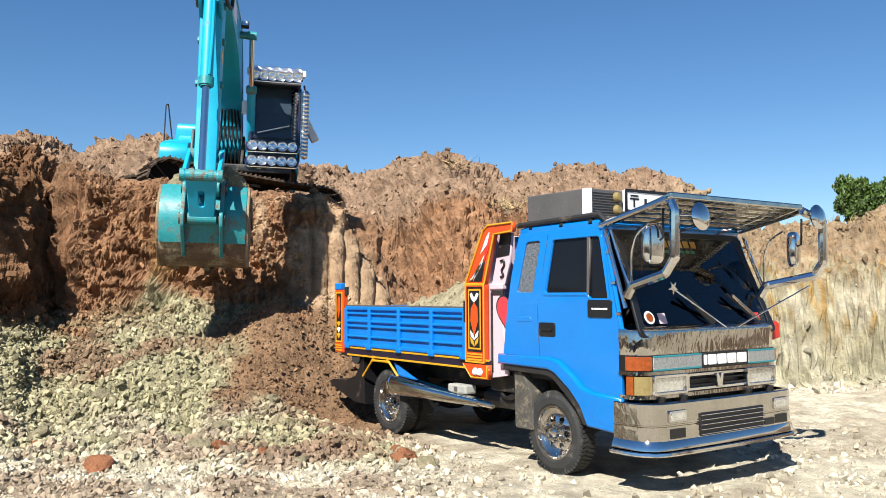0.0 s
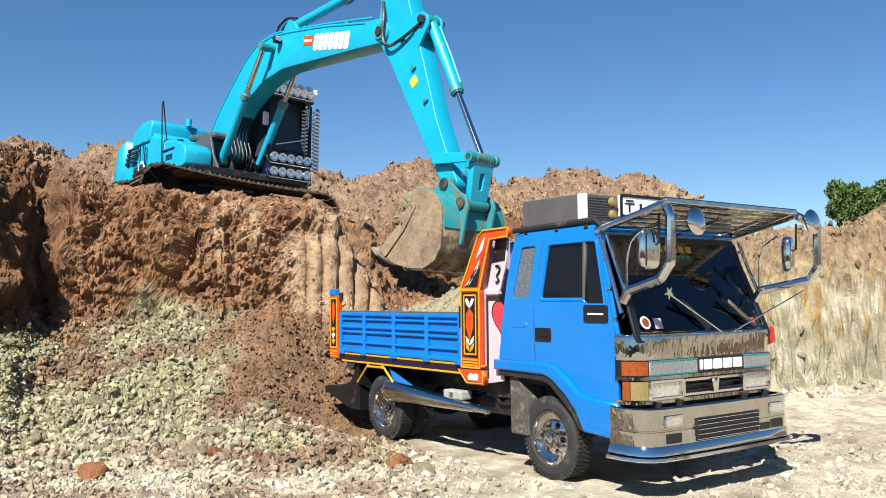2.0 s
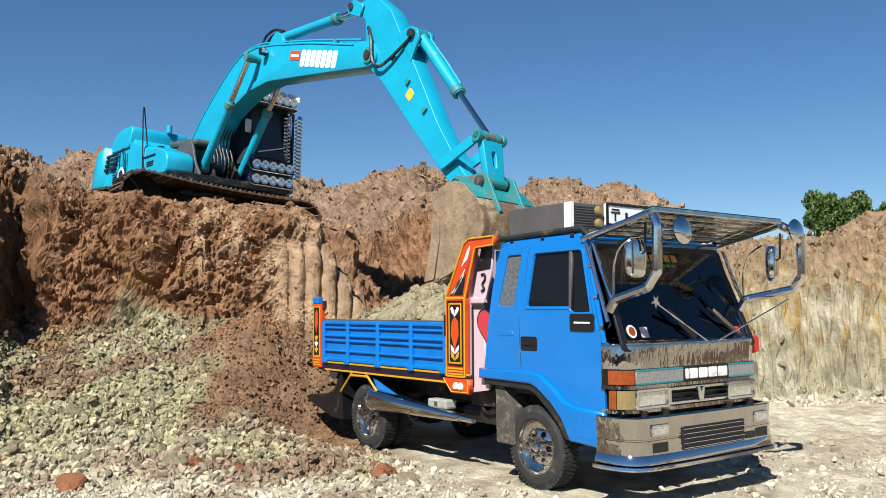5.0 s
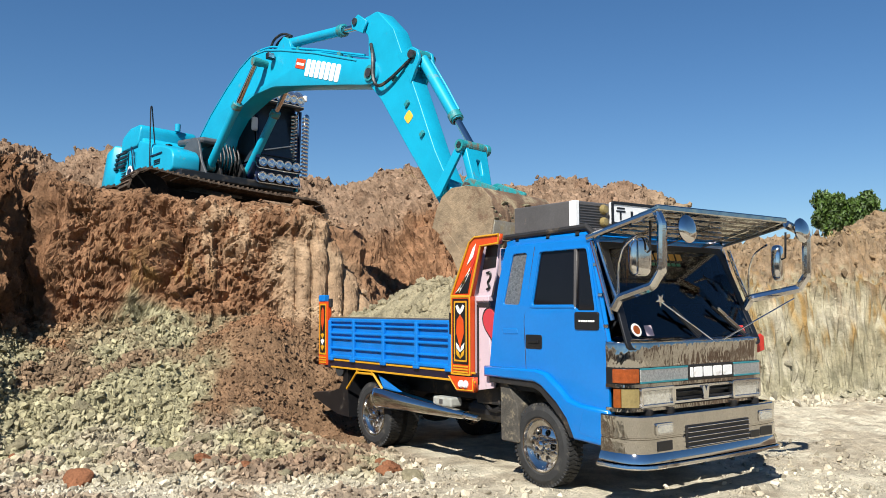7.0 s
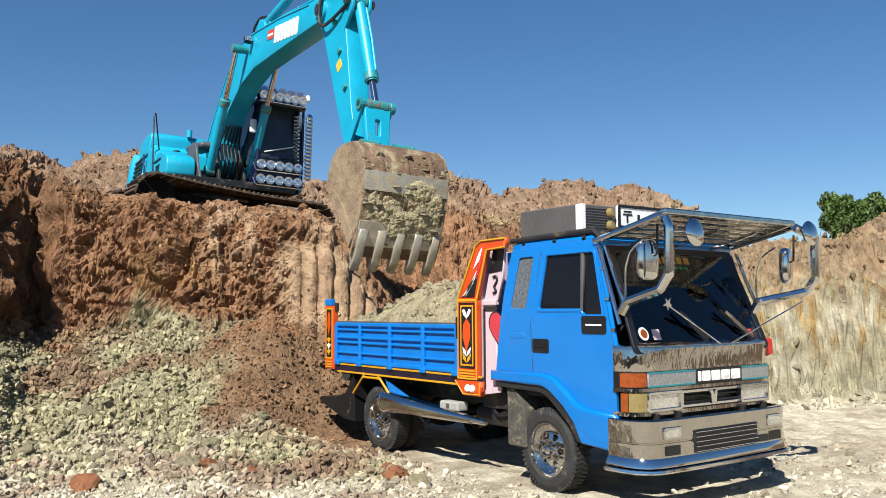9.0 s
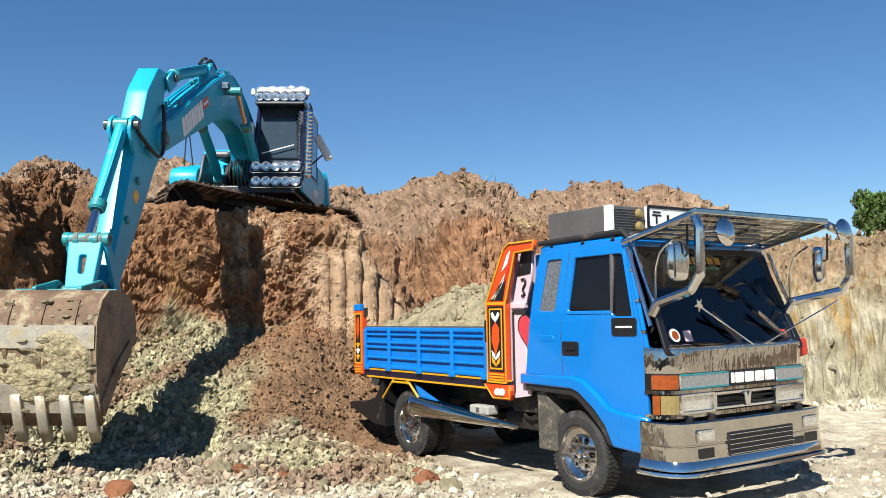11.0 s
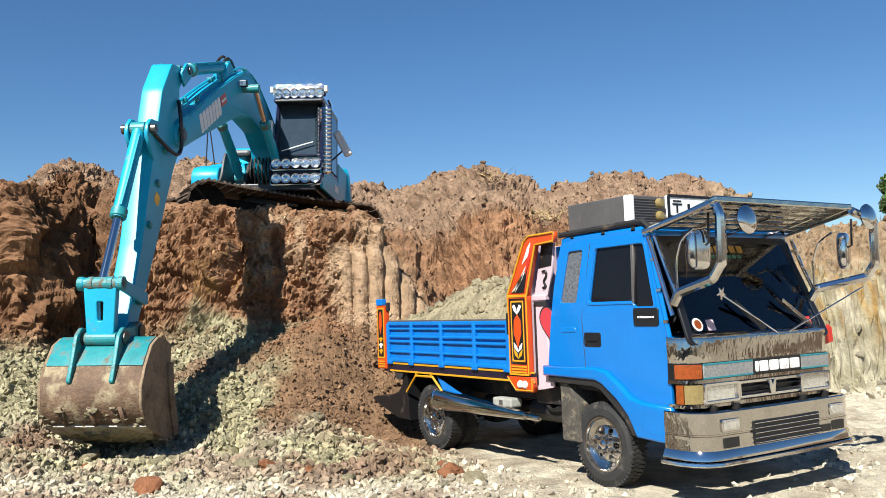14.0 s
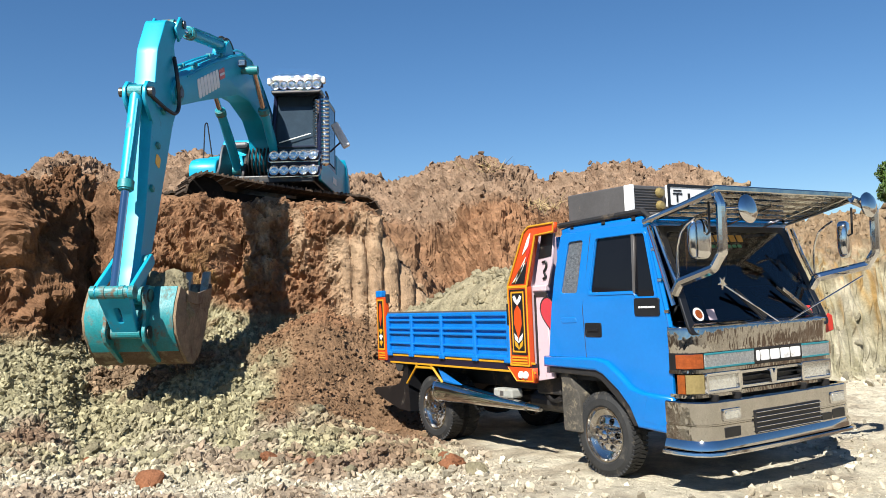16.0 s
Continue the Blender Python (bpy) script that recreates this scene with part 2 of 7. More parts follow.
def plate(outlines, thick, m, bevel=0.004):
    """A flat plate of that thickness from 2D outlines (the first the rim, the rest holes), laid by the pose m."""
    cu = bpy.data.curves.new("plate", "CURVE")
    cu.dimensions, cu.fill_mode = "2D", "BOTH"
    cu.extrude, cu.bevel_depth, cu.bevel_resolution = max(0.0005, thick / 2 - bevel), bevel, 1
    for o in outlines:
        s = cu.splines.new("POLY")
        s.points.add(len(o) - 1)
        for p, q in zip(s.points, o):
            p.co = (q[0], q[1], 0, 1)
        s.use_cyclic_u = True
    ob = new("plate", cu)
    me = bpy.data.meshes.new_from_object(ob.evaluated_get(bpy.context.evaluated_depsgraph_get()))
    bm = bmesh.new()
    bm.from_mesh(me)
    bpy.data.objects.remove(ob)
    bpy.data.curves.remove(cu)
    bpy.data.meshes.remove(me)
    bmesh.ops.remove_doubles(bm, verts=bm.verts, dist=0.0002)
    bmesh.ops.transform(bm, matrix=m, verts=bm.verts)
    return bm


def side(y):
    """Lays a plate's x, y on the world's x, z at that y."""
    return Matrix(((1, 0, 0, 0), (0, 0, -1, y), (0, 1, 0, 0), (0, 0, 0, 1)))


def front(x):
    """Lays a plate's x, y on the world's y, z at that x."""
    return Matrix(((0, 0, 1, x), (1, 0, 0, 0), (0, 1, 0, 0), (0, 0, 0, 1)))


def rounded(pts, r=0.03, n=3):
    """An outline with rounded corners."""
    out, c = [], len(pts)
    for i in range(c):
        p, a, b = (Vector(pts[j % c]) for j in (i, i - 1, i + 1))
        u, v = a - p, b - p
        A, B = p + u.normalized() * min(r, u.length * 0.45), p + v.normalized() * min(r, v.length * 0.45)
        for k in range(n + 1):
            s = k / n
            q = A * (1 - s) ** 2 + p * 2 * s * (1 - s) + B * s * s
            out.append((q.x, q.y))
    return out


def oblong(x0, x1, y0, y1, r=0.02):
    return rounded([(x0, y0), (x1, y0), (x1, y1), (x0, y1)], r)


def sweep(path, profile, closed=True):
    """Carries a profile of (outward, z) along a plan path of (x, y); outward is to the path's right."""
    bm = bmesh.new()
    rings = []
    for i, p in enumerate(path):
        a, b = Vector(path[max(i - 1, 0)]), Vector(path[min(i + 1, len(path) - 1)])
        d = (b - a).normalized()
        nrm = Vector((d.y, -d.x))
        rings.append([bm.verts.new((p[0] + nrm.x * o, p[1] + nrm.y * o, z)) for o, z in profile])
    k = len(profile)
    for a, b in zip(rings, rings[1:]):
        for j in range(k if closed else k - 1):
            bm.faces.new((a[j], b[j], b[(j + 1) % k], a[(j + 1) % k]))
    if closed:
        bm.faces.new(rings[0])
        bm.faces.new(rings[-1][::-1])
    bmesh.ops.recalc_face_normals(bm, faces=bm.faces)
    return bm


def lathe(profile, n=40, axis="Y", cap=True):
    """Turns a profile of (radius, along) about an axis."""
    bm = bmesh.new()
    rings = []
    for r, h in profile:
        ring = []
        for k in range(n):
            c, s = math.cos(k * math.tau / n) * r, math.sin(k * math.tau / n) * r
            ring.append(bm.verts.new({"Y": (c, h, s), "X": (h, c, s), "Z": (c, s, h)}[axis]))
        rings.append(ring)
    for a, b in zip(rings, rings[1:]):
        for k in range(n):
            bm.faces.new((a[k], a[(k + 1) % n], b[(k + 1) % n], b[k]))
    for r in (rings[0], rings[-1]):
        if cap and len(set(v.co.to_tuple(5) for v in r)) > 2:
            bm.faces.new(r)
    bmesh.ops.remove_doubles(bm, verts=bm.verts, dist=0.0001)
    bmesh.ops.recalc_face_normals(bm, faces=bm.faces)
    return bm


# ---- noise on arrays ----
def lattice(ix, iy, iz, seed):
    h = (ix * 374761393 + iy * 668265263 + iz * 2147483647 + seed * 974711) & 0xFFFFFFFF
    h = ((h ^ (h >> 13)) * 1274126177) & 0xFFFFFFFF
    h = h ^ (h >> 16)
    return (h & 0xFFFF) / 65535.0


def vnoise(p, seed=0):
    f = np.floor(p)
    i = f.astype(np.int64)
    q = p - f
    q = q * q * (3 - 2 * q)
    out = 0
    for dx in (0, 1):
        for dy in (0, 1):
            for dz in (0, 1):
                wgt = (q[:, 0] if dx else 1 - q[:, 0]) * (q[:, 1] if dy else 1 - q[:, 1]) * (q[:, 2] if dz else 1 - q[:, 2])
                out = out + wgt * lattice(i[:, 0] + dx, i[:, 1] + dy, i[:, 2] + dz, seed)
    return out * 2 - 1


def fbm(p, scale, octaves=4, seed=0, gain=0.5):
    out, a, s = 0, 1.0, scale
    for k in range(octaves):
        out = out + a * vnoise(p * s + 17.3 * k, seed + k)
        a, s = a * gain, s * 2.03
    return out


def clods(p, scale, seed=0):
    """Rounded lumps: high in the middle of a cell, low at its rim."""
    q = p * scale
    f = np.floor(q).astype(np.int64)
    best = np.full(len(p), 9.0)
    for dx in (-1, 0, 1):
        for dy in (-1, 0, 1):
            for dz in (-1, 0, 1):
                c = f + (dx, dy, dz)
                o = np.stack([lattice(c[:, 0], c[:, 1], c[:, 2], seed + k) for k in (1, 2, 3)], -1)
                best = np.minimum(best, ((c + o - q) ** 2).sum(-1))
    return 1 - np.sqrt(np.minimum(best, 1.0))


def step(a, b, x):
    s = np.clip((x - a) / (b - a), 0, 1)
    return s * s * (3 - 2 * s)


# ---- the pit: one sheet of earth round the standing place, out to the horizon ----
EYE = np.array((6.2, -6.73))
VIEW = radians(55.0)
FWD = np.array((-math.sin(VIEW), math.cos(VIEW)))
RGT = np.array((math.cos(VIEW), math.sin(VIEW)))


def relief(u, w):
    """Height of the pit at u metres to the side and w metres ahead of the standing place."""
    a = u / np.maximum(w, 0.5)
    wob = 0.25 * np.sin(u * 1.3) + 0.18 * np.sin(u * 2.9 + 1.0)
    # the bench with the machine on it
    lobe = 1.6 * step(-0.44, -0.56, a) - 0.5 * np.exp(-((a + 0.455) / 0.03) ** 2)
    ww = w + wob * 0.6 + lobe
    left = np.interp(ww, [8.6, 10.2, 11.5, 12.9, 14.0, 14.2, 14.45, 14.75, 15.3, 16.3, 19.5, 22, 26, 33, 60], [0, 0.10, 0.46, 1.0, 1.42, 2.35, 3.05, 3.36, 3.42, 3.22, 3.2, 3.5, 5.5, 5.2, 5.0])
    left = left + step(-0.36, -0.5, a) * step(13.6, 14.5, ww) * 0.55 * step(24, 18, w)
    left = left + 0.95 * step(-0.27, -0.33, a) * (1 - 0.3 * np.exp(-((a + 0.43) / 0.025) ** 2) - 0.6 * step(-0.49, -0.56, a)) * step(22, 26, w) - 0.22 * step(-0.24, -0.32, a) * np.exp(-((w - 10.6) / 0.9) ** 2)
    # a berm of spoil in front of the tracks, highest where it buries their end
    berm = np.interp(a, [-0.40, -0.36, -0.33, -0.305, -0.27, -0.19, -0.15, -0.10], [0.45, 0.55, 0.52, 0.36, 0.22, 0.18, 0.02, 0.0])
    left = left + berm * step(14.25, 14.65, w) * step(16.4, 15.6, w)
    # a soil fan at the foot of the cut
    left = left + 0.55 * np.exp(-((a + 0.185) / 0.05) ** 2) * np.exp(-((w - 12.9) / 0.9) ** 2)
    # far bank behind the lorry
    far = np.interp(w + wob, [11, 14, 17.5, 19.0, 20.4, 22, 24.5, 27, 34, 60], [0, 0.5, 1.5, 2.0, 3.55, 4.2, 5.5, 5.0, 4.2, 4.0])
    far = far - 0.20 * step(0.04, 0.10, a) * step(20, 24, w) + 0.52 * step(0.05, 0.0, a) * step(-0.14, -0.08, a) * step(20, 24, w) + 0.12 * np.sin(a * 47) * step(20, 24, w)
    far = far - 0.28 * np.exp(-((a - 0.085) / 0.03) ** 2) * step(20, 24, w) + 0.12 * np.exp(-((a - 0.17) / 0.03) ** 2) * step(20, 24, w)
    # clean-cut wall
    cut = np.interp(w + wob * 0.3, [15.9, 16.15, 16.7, 17.2, 18.6, 20, 30, 60], [0, 0.15, 2.1, 2.5, 2.95, 3.0, 3.3, 3.6])
    cut = cut + 0.75 * step(0.50, 0.575, a) * step(17, 20, w) - 0.15 * step(0.42, 0.46, a) * step(0.51, 0.48, a) * step(17, 20, w)
    q_ = np.clip((a + 0.012 * np.sin(w * 3) + 0.125) / 0.125, 0, 1)
    drop = np.where(w < 17, q_ + (step(0, 1, q_) - q_) * 0.25, step(-0.118, -0.012, a))
    base = left * (1 - drop) + far * drop
    k = step(0.24, 0.36, a)
    base = base * (1 - k) + cut * k
    fan = np.interp(w + 0.5 * wob, [10.4, 11.8, 13.2, 14.5], [0, 0.45, 1.35, 1.9]) * np.exp(-((a + 0.13) / 0.085) ** 4)
    base = np.maximum(base, fan * step(16, 14, w))
    return base


def sheet():
    th_in = np.radians(np.concatenate([np.linspace(-36, -28, 74)[:-1], np.linspace(-28, -20.5, 125)[:-1], np.linspace(-20.5, 36, 540)]))
    th_out = np.radians(np.concatenate([np.linspace(-180, -36, 60)[:-1]]))
    th = np.concatenate([th_out, th_in, -th_out[:0:-1]])
    rho = np.concatenate([np.linspace(0.001, 5.0, 14)[:-1], np.linspace(5.0, 12.0, 160)[:-1], np.linspace(12.0, 13.5, 140)[:-1], np.linspace(13.5, 15.7, 260)[:-1], np.linspace(15.7, 16.2, 16)[:-1], np.linspace(16.2, 33, 250)[:-1], np.linspace(33, 60, 34)[:-1], np.geomspace(60, 3000, 18)])
    T2, R2 = np.meshgrid(th, rho, indexing="ij")
    wv, uv = R2 * np.cos(T2), R2 * np.sin(T2)
    inside = step(40, 35, np.degrees(np.abs(T2)))
    # an added, unseen pit wall goes on round behind at the same height
    rest = np.interp(R2, [19, 21, 24, 60], [0, 2.6, 3.6, 4.0])
    z = np.where(wv > 0.5, relief(uv, np.maximum(wv, 0.5)), rest) * inside + rest * (1 - inside)
    z = z * step(400, 60, R2)
    P = np.stack([EYE[0] + wv * FWD[0] + uv * RGT[0], EYE[1] + wv * FWD[1] + uv * RGT[1], z], -1)
    n1, n2 = P.shape[:2]
    # surface normals
    du, dv = np.gradient(P, axis=0), np.gradient(P, axis=1)
    N = np.cross(dv, du)
    N = N / np.maximum(np.linalg.norm(N, axis=-1, keepdims=True), 1e-9)
    N = N * np.sign(N[..., 2:3] + 1e-9)
    p, nn = P.reshape(-1, 3), N.reshape(-1, 3)
    a = (uv / np.maximum(wv, 0.5)).ravel()
    w, u = wv.ravel(), uv.ravel()
    near = ((R2.ravel() < 45) & (R2.ravel() > 5.5) & (np.abs(np.degrees(T2.ravel())) < 37))
    steep = 1 - nn[:, 2]
    big, mid, small, cl, cl2, cl3, grit, strk, rill = (np.zeros(len(p)) for _ in range(9))
    pn = p[near]
    big[near] = fbm(pn, 0.55, 3, 5)
    mid[near] = fbm(pn, 1.9, 4, 11)
    small[near] = fbm(pn, 7.0, 3, 23)
    cl[near] = clods(pn + 0.15 * fbm(pn, 2.0, 2, 3)[:, None], 2.1, 41)
    cl2[near] = clods(pn, 5.5, 57)
    cl3[near] = clods(pn + 0.05 * fbm(pn, 6.0, 2, 13)[:, None], 12.0, 83)
    grit[near] = fbm(pn, 17.0, 3, 91, 0.6)
    # streaks that run down a wall
    strk[near] = fbm(np.stack([pn[:, 0] * 5.5, pn[:, 1] * 5.5, pn[:, 2] * 0.55], -1), 1.0, 4, 71, 0.65)
    rill[near] = fbm(np.stack([pn[:, 0] * 13, pn[:, 1] * 13, pn[:, 2] * 0.9], -1), 1.0, 3, 77, 0.6)
    high = step(1.0, 2.6, p[:, 2])
    cutwall = step(0.26, 0.34, a) * step(15.6, 16.2, w)
    claw = step(-0.18, -0.15, a + 0.012 * mid) * step(-0.02, -0.06, a) * step(13.0, 13.5, w) * step(15.6, 15.0, w) * step(3.0, 2.7, p[:, 2] + 0.2 * mid)
    heap = step(19.5, 21, w) * (1 - step(0.34, 0.4, a)) + step(17.0, 17.8, w) * cutwall
    leftlobe = step(-0.40, -0.46, a) * step(11.8, 13.2, w) * step(17, 15, w)
    rub = step(8.3, 9.6, w) * step(14.2, 13.9, w) * (1 - step(-0.05, 0.02, a))
    pad = np.exp(-(((p[:, 0] + 11) / 2.0) ** 4 + ((p[:, 1]) / 2.6) ** 4))
    amp = (0.36 * big * high + 0.17 * mid * (0.15 + high) + 0.035 * small * (0.3 + high + rub))
    fine_ = step(-0.275, -0.235, a + 0.03 * mid) * step(-0.04, -0.08, a) * step(10.6, 11.5, w) * step(14.4, 13.7, w)
    rub = rub * (1 - 0.85 * fine_)
    amp = amp * (1 - 0.6 * fine_) * (1 - 0.75 * claw) * (1 - 0.6 * cutwall * step(17.4, 16.9, w))
    amp = amp + 0.30 * (cl - 0.35) * (0.75 * leftlobe + 0.55 * heap) + 0.13 * (cl2 - 0.3) * np.clip(rub * 0.5 + heap + leftlobe + 0.35 * high, 0, 1.2) * (1 - 0.8 * claw)
    face = step(13.8, 14.0, w) * step(15.0, 14.7, w) * (1 - step(-0.05, 0.0, a))
    amp = amp - 0.42 * face * np.exp(-((a + 0.295 + 0.012 * np.sin(p[:, 2] * 4) + 0.01 * mid) / 0.008) ** 2) - 0.15 * face * (1 - claw) * step(0.22, 0.0, np.abs(mid)) - 0.06 * face * (1 - claw) * step(0.2, 0.0, np.abs(small))
    amp = amp * (1 - 0.2 * face * (1 - claw))
    # bucket teeth left grooves down the spur
    amp = amp + claw * 0.13 * np.abs(np.sin((a * 17.5 + 0.03 * np.sin(p[:, 2] * 2) + 0.05 * big) * math.pi * 3.1)) ** 0.6 - claw * 0.06
    amp = amp + cutwall * step(17.5, 16.8, w) * (0.09 * strk + 0.06 * rill) + step(17.5, 18.5, w) * step(21.5, 20.5, w) * step(-0.08, -0.04, a) * step(0.3, 0.22, a) * 0.16 * strk
    # crumbling surface: small clods and grit wherever the earth was dug or dumped
    rough = np.clip(face + heap + leftlobe + 0.6 * high + rub + 0.5 * fine_, 0, 1.2) * (1 - claw)
    amp = amp + rough * ((0.07 - 0.035 * face) * (cl3 - 0.35) * step(-0.5, 0.3, mid) + 0.030 * grit + 0.07 * face * strk) + claw * 0.012 * grit
    crest = step(14.3, 14.7, w) * step(17.5, 16.5, w) * step(-0.40, -0.36, a) * step(-0.08, -0.12, a)
    amp = amp * (1 - 0.6 * crest)
    amp = amp * (1 - pad) + 0.012 * small
    amp[~near] = 0
    p = p + nn * amp[:, None]
    p[:, 2] = p[:, 2] * (1 - pad) + pad * (3.17 + 0.0 * p[:, 2])
    # wheel stands stay level
    stand = step(-5.7, -4.15, p[:, 0]) * step(-2.3, -1.15, p[:, 1]) * step(3.0, 1.3, p[:, 1]) * near
    p[:, 2] = p[:, 2] * (1 - stand) + stand * 0.01 * small
    # soil colours by layer
    red = np.array((0.236, 0.128, 0.070))
    dark = np.array((0.135, 0.068, 0.035))
    tan = np.array((0.240, 0.162, 0.108))
    beige = np.array((0.365, 0.255, 0.160))
    green = np.array((0.300, 0.270, 0.165))
    cream = np.array((0.470, 0.420, 0.320))
    ochre = np.array((0.320, 0.195, 0.070))
    col = np.tile(cream, (len(p), 1))

    def lay(c, k):
        nonlocal col
        k = np.clip(k, 0, 1)[:, None]
        col = col * (1 - k) + c * k

    lay(np.array((0.3, 0.246, 0.174)), step(-0.2, 0.6, mid) * 0.6)
    leftside = 1 - step(-0.06, 0.0, a)
    rub = rub * step(1.85, 1.4, p[:, 2])
    lay(green * 0.95, leftside * step(10.5, 11.5, w))
    lay(green, rub * leftside * step(0.6, -0.3, mid * 0.6))
    lay(np.array((0.18, 0.108, 0.069)), rub * step(0.1, 0.5, big + 0.4 * mid) * 0.8)
    finesoil = step(-0.275, -0.235, a + 0.03 * mid) * step(-0.04, -0.08, a) * step(10.6, 11.5, w + 0.3 * mid) * step(14.4, 13.7, w)
    lay(np.array((0.190, 0.106, 0.060)), finesoil * 0.9)
    # the green clay pile climbs in one tongue, brown earth slumps beside it
    tongue = np.interp(a, [-0.52, -0.48, -0.45, -0.41, -0.385, -0.33, -0.29, -0.26], [1.9, 1.75, 1.15, 1.05, 1.55, 1.92, 1.72, 1.42])
    lay(red, leftside * step(11.6, 12.6, w) * step(-0.13, 0.13, p[:, 2] + 0.22 * mid - tongue))
    lay(ochre, 0.65 * leftside * step(13.5, 13.8, w) * step(1.9, 2.3, p[:, 2]) * step(-0.05, 0.35, strk) * np.exp(-((a + 0.31) / 0.06) ** 2) * step(3.2, 2.2, p[:, 2]))
    lay(beige, step(-0.19, -0.16, a + 0.01 * mid) * (1 - step(-0.03, 0.0, a)) * step(13.3, 13.7, w) * step(3.0, 2.7, p[:, 2] + 0.3 * mid) * 0.8)
    lay(green, leftside * step(0.0, 0.5, mid) * 0.5 * step(1.9, 1.3, p[:, 2]) * step(13.2, 13.5, w))
    lay(beige, leftside * face * step(-0.28, -0.26, a) * step(2.3, 2.7, p[:, 2] + 0.3 * mid) * step(-0.2, 0.3, strk) * 0.7)
    lay(dark, leftside * step(13.4, 13.9, w) * step(0.15, 0.55, small + 0.4 * mid) * 0.55 * (1 - claw))
    lay(red, step(-0.36, -0.42, a) * step(1.2, 1.7, p[:, 2]) * step(17, 15, w))
    lay(dark, leftlobe * step(1.1, 1.6, p[:, 2]) * (0.35 + 0.5 * step(0.3, -0.3, mid)))
    lay(np.array((0.220, 0.124, 0.070)), step(14.5, 14.9, w) * (1 - step(0.28, 0.36, a)) * (1 - claw))
    lay(red * 1.05, step(17, 18, w) * step(21.0, 20.2, w) * step(-0.06, 0.0, a) * (1 - step(0.28, 0.36, a)))
    lay(tan, step(20.2, 21.2, w) * (1 - step(0.3, 0.4, a)))
    lay(np.array((0.162, 0.096, 0.06)), step(20, 21, w) * step(0.1, 0.6, mid) * 0.5)
    lay(np.array((0.204, 0.126, 0.081)), leftside * step(6.6, 7.6, w) * step(11.0, 9.5, w) * step(0.12, 0.42, mid + 0.3 * big) * 0.45)
    # unseen bank behind, toned pale with dark patches for the chrome to reflect
    behind = step(37, 42, np.abs(np.degrees(np.arctan2(u, w)))) * step(15, 19, np.hypot(u, w)) * step(80, 60, np.hypot(u, w))
    lay(np.array((0.3, 0.264, 0.204)), behind)
    lay(np.array((0.102, 0.072, 0.051)), behind * step(0.1, 0.6, np.sin(u * 0.9 + 1.3 * np.sin(w * 0.5)) + 0.6 * np.sin(w * 1.7 + u * 0.4)))
    wall = cutwall
    lay(np.array((0.275, 0.240, 0.156)), wall)
    lay(np.array((0.295, 0.270, 0.182)), wall * step(0.9, 0.3, p[:, 2]) * 0.7)
    lay(np.array((0.270, 0.165, 0.055)), wall * step(0.12, 0.40, rill + 0.35 * strk) * step(0.7, 1.4, p[:, 2] + 0.5 * strk) * 0.9)
    lay(np.array((0.235, 0.160, 0.098)), wall * step(1.8, 2.5, p[:, 2] + 0.45 * strk) * 0.85)
    lay(np.array((0.450, 0.410, 0.310)), wall * step(0.05, 0.45, mid - 0.4 * rill) * step(2.2, 1.5, p[:, 2]) * 0.7)
    lay(np.array((0.200, 0.185, 0.118)), wall * step(0.05, 0.4, small) * step(1.6, 1.0, p[:, 2]) * 0.6)
    me = bpy.data.meshes.new("ground")
    idx = np.arange(n1 * n2).reshape(n1, n2)
    quads = np.stack([idx[:-1, :-1], idx[:-1, 1:], idx[1:, 1:], idx[1:, :-1]], -1).reshape(-1, 4)
    seam = np.stack([idx[-1, :-1], idx[-1, 1:], idx[0, 1:], idx[0, :-1]], -1)
    quads = np.concatenate([quads, seam])[:, ::-1]
    me.vertices.add(len(p))
    me.vertices.foreach_set("co", p.astype(np.float32).ravel())
    me.loops.add(quads.size)
    me.loops.foreach_set("vertex_index", quads.astype(np.int32).ravel())
    me.polygons.add(len(quads))
    me.polygons.foreach_set("loop_start", np.arange(0, quads.size, 4, dtype=np.int32))
    ca = me.color_attributes.new("soil", "FLOAT_COLOR", "POINT")
    ca.data.foreach_set("color", np.concatenate([col, np.ones((len(p), 1))], 1).astype(np.float32).ravel())
    me.update(calc_edges=True)
    me.validate()
    me.shade_flat()
    me.materials.append(EARTH)
    ob = new("ground", me)
    tagged(ob, "brown and pale clay pit floor with steep dug banks and heaps", "ground", kind="structure")
    face = face * (1 - claw)
    return dict(fine=finesoil, p=p, n=nn, face=face,  col=col, a=a, w=w, rub=rub, heap=heap, lobe=leftlobe, near=near, steep=steep, cut=cutwall)


G = sheet()

# unit stones of two finenesses, with ragged faces
def unit_stones(count, sub):
    out = []
    for k in range(count):
        bm = bmesh.new()
        flat = 0.55 + 0.4 * random.random()
        for _ in range(sub):
            q = Vector((random.gauss(0, 1), random.gauss(0, 1), random.gauss(0, 1))).normalized() * (0.75 + 0.45 * random.random())
            bm.verts.new((q.x * 1.15, q.y * 0.9, q.z * flat))
        hull = bmesh.ops.convex_hull(bm, input=bm.verts)
        bmesh.ops.delete(bm, geom=[v for v in bm.verts if not v.link_faces], context="VERTS")
        bm.verts.index_update()
        out.append((np.array([v.co for v in bm.verts]), np.array([[v.index for v in f.verts] for f in bm.faces])))
        bm.free()
    return out


STONES = unit_stones(28, 12)
rng = np.random.default_rng(4)


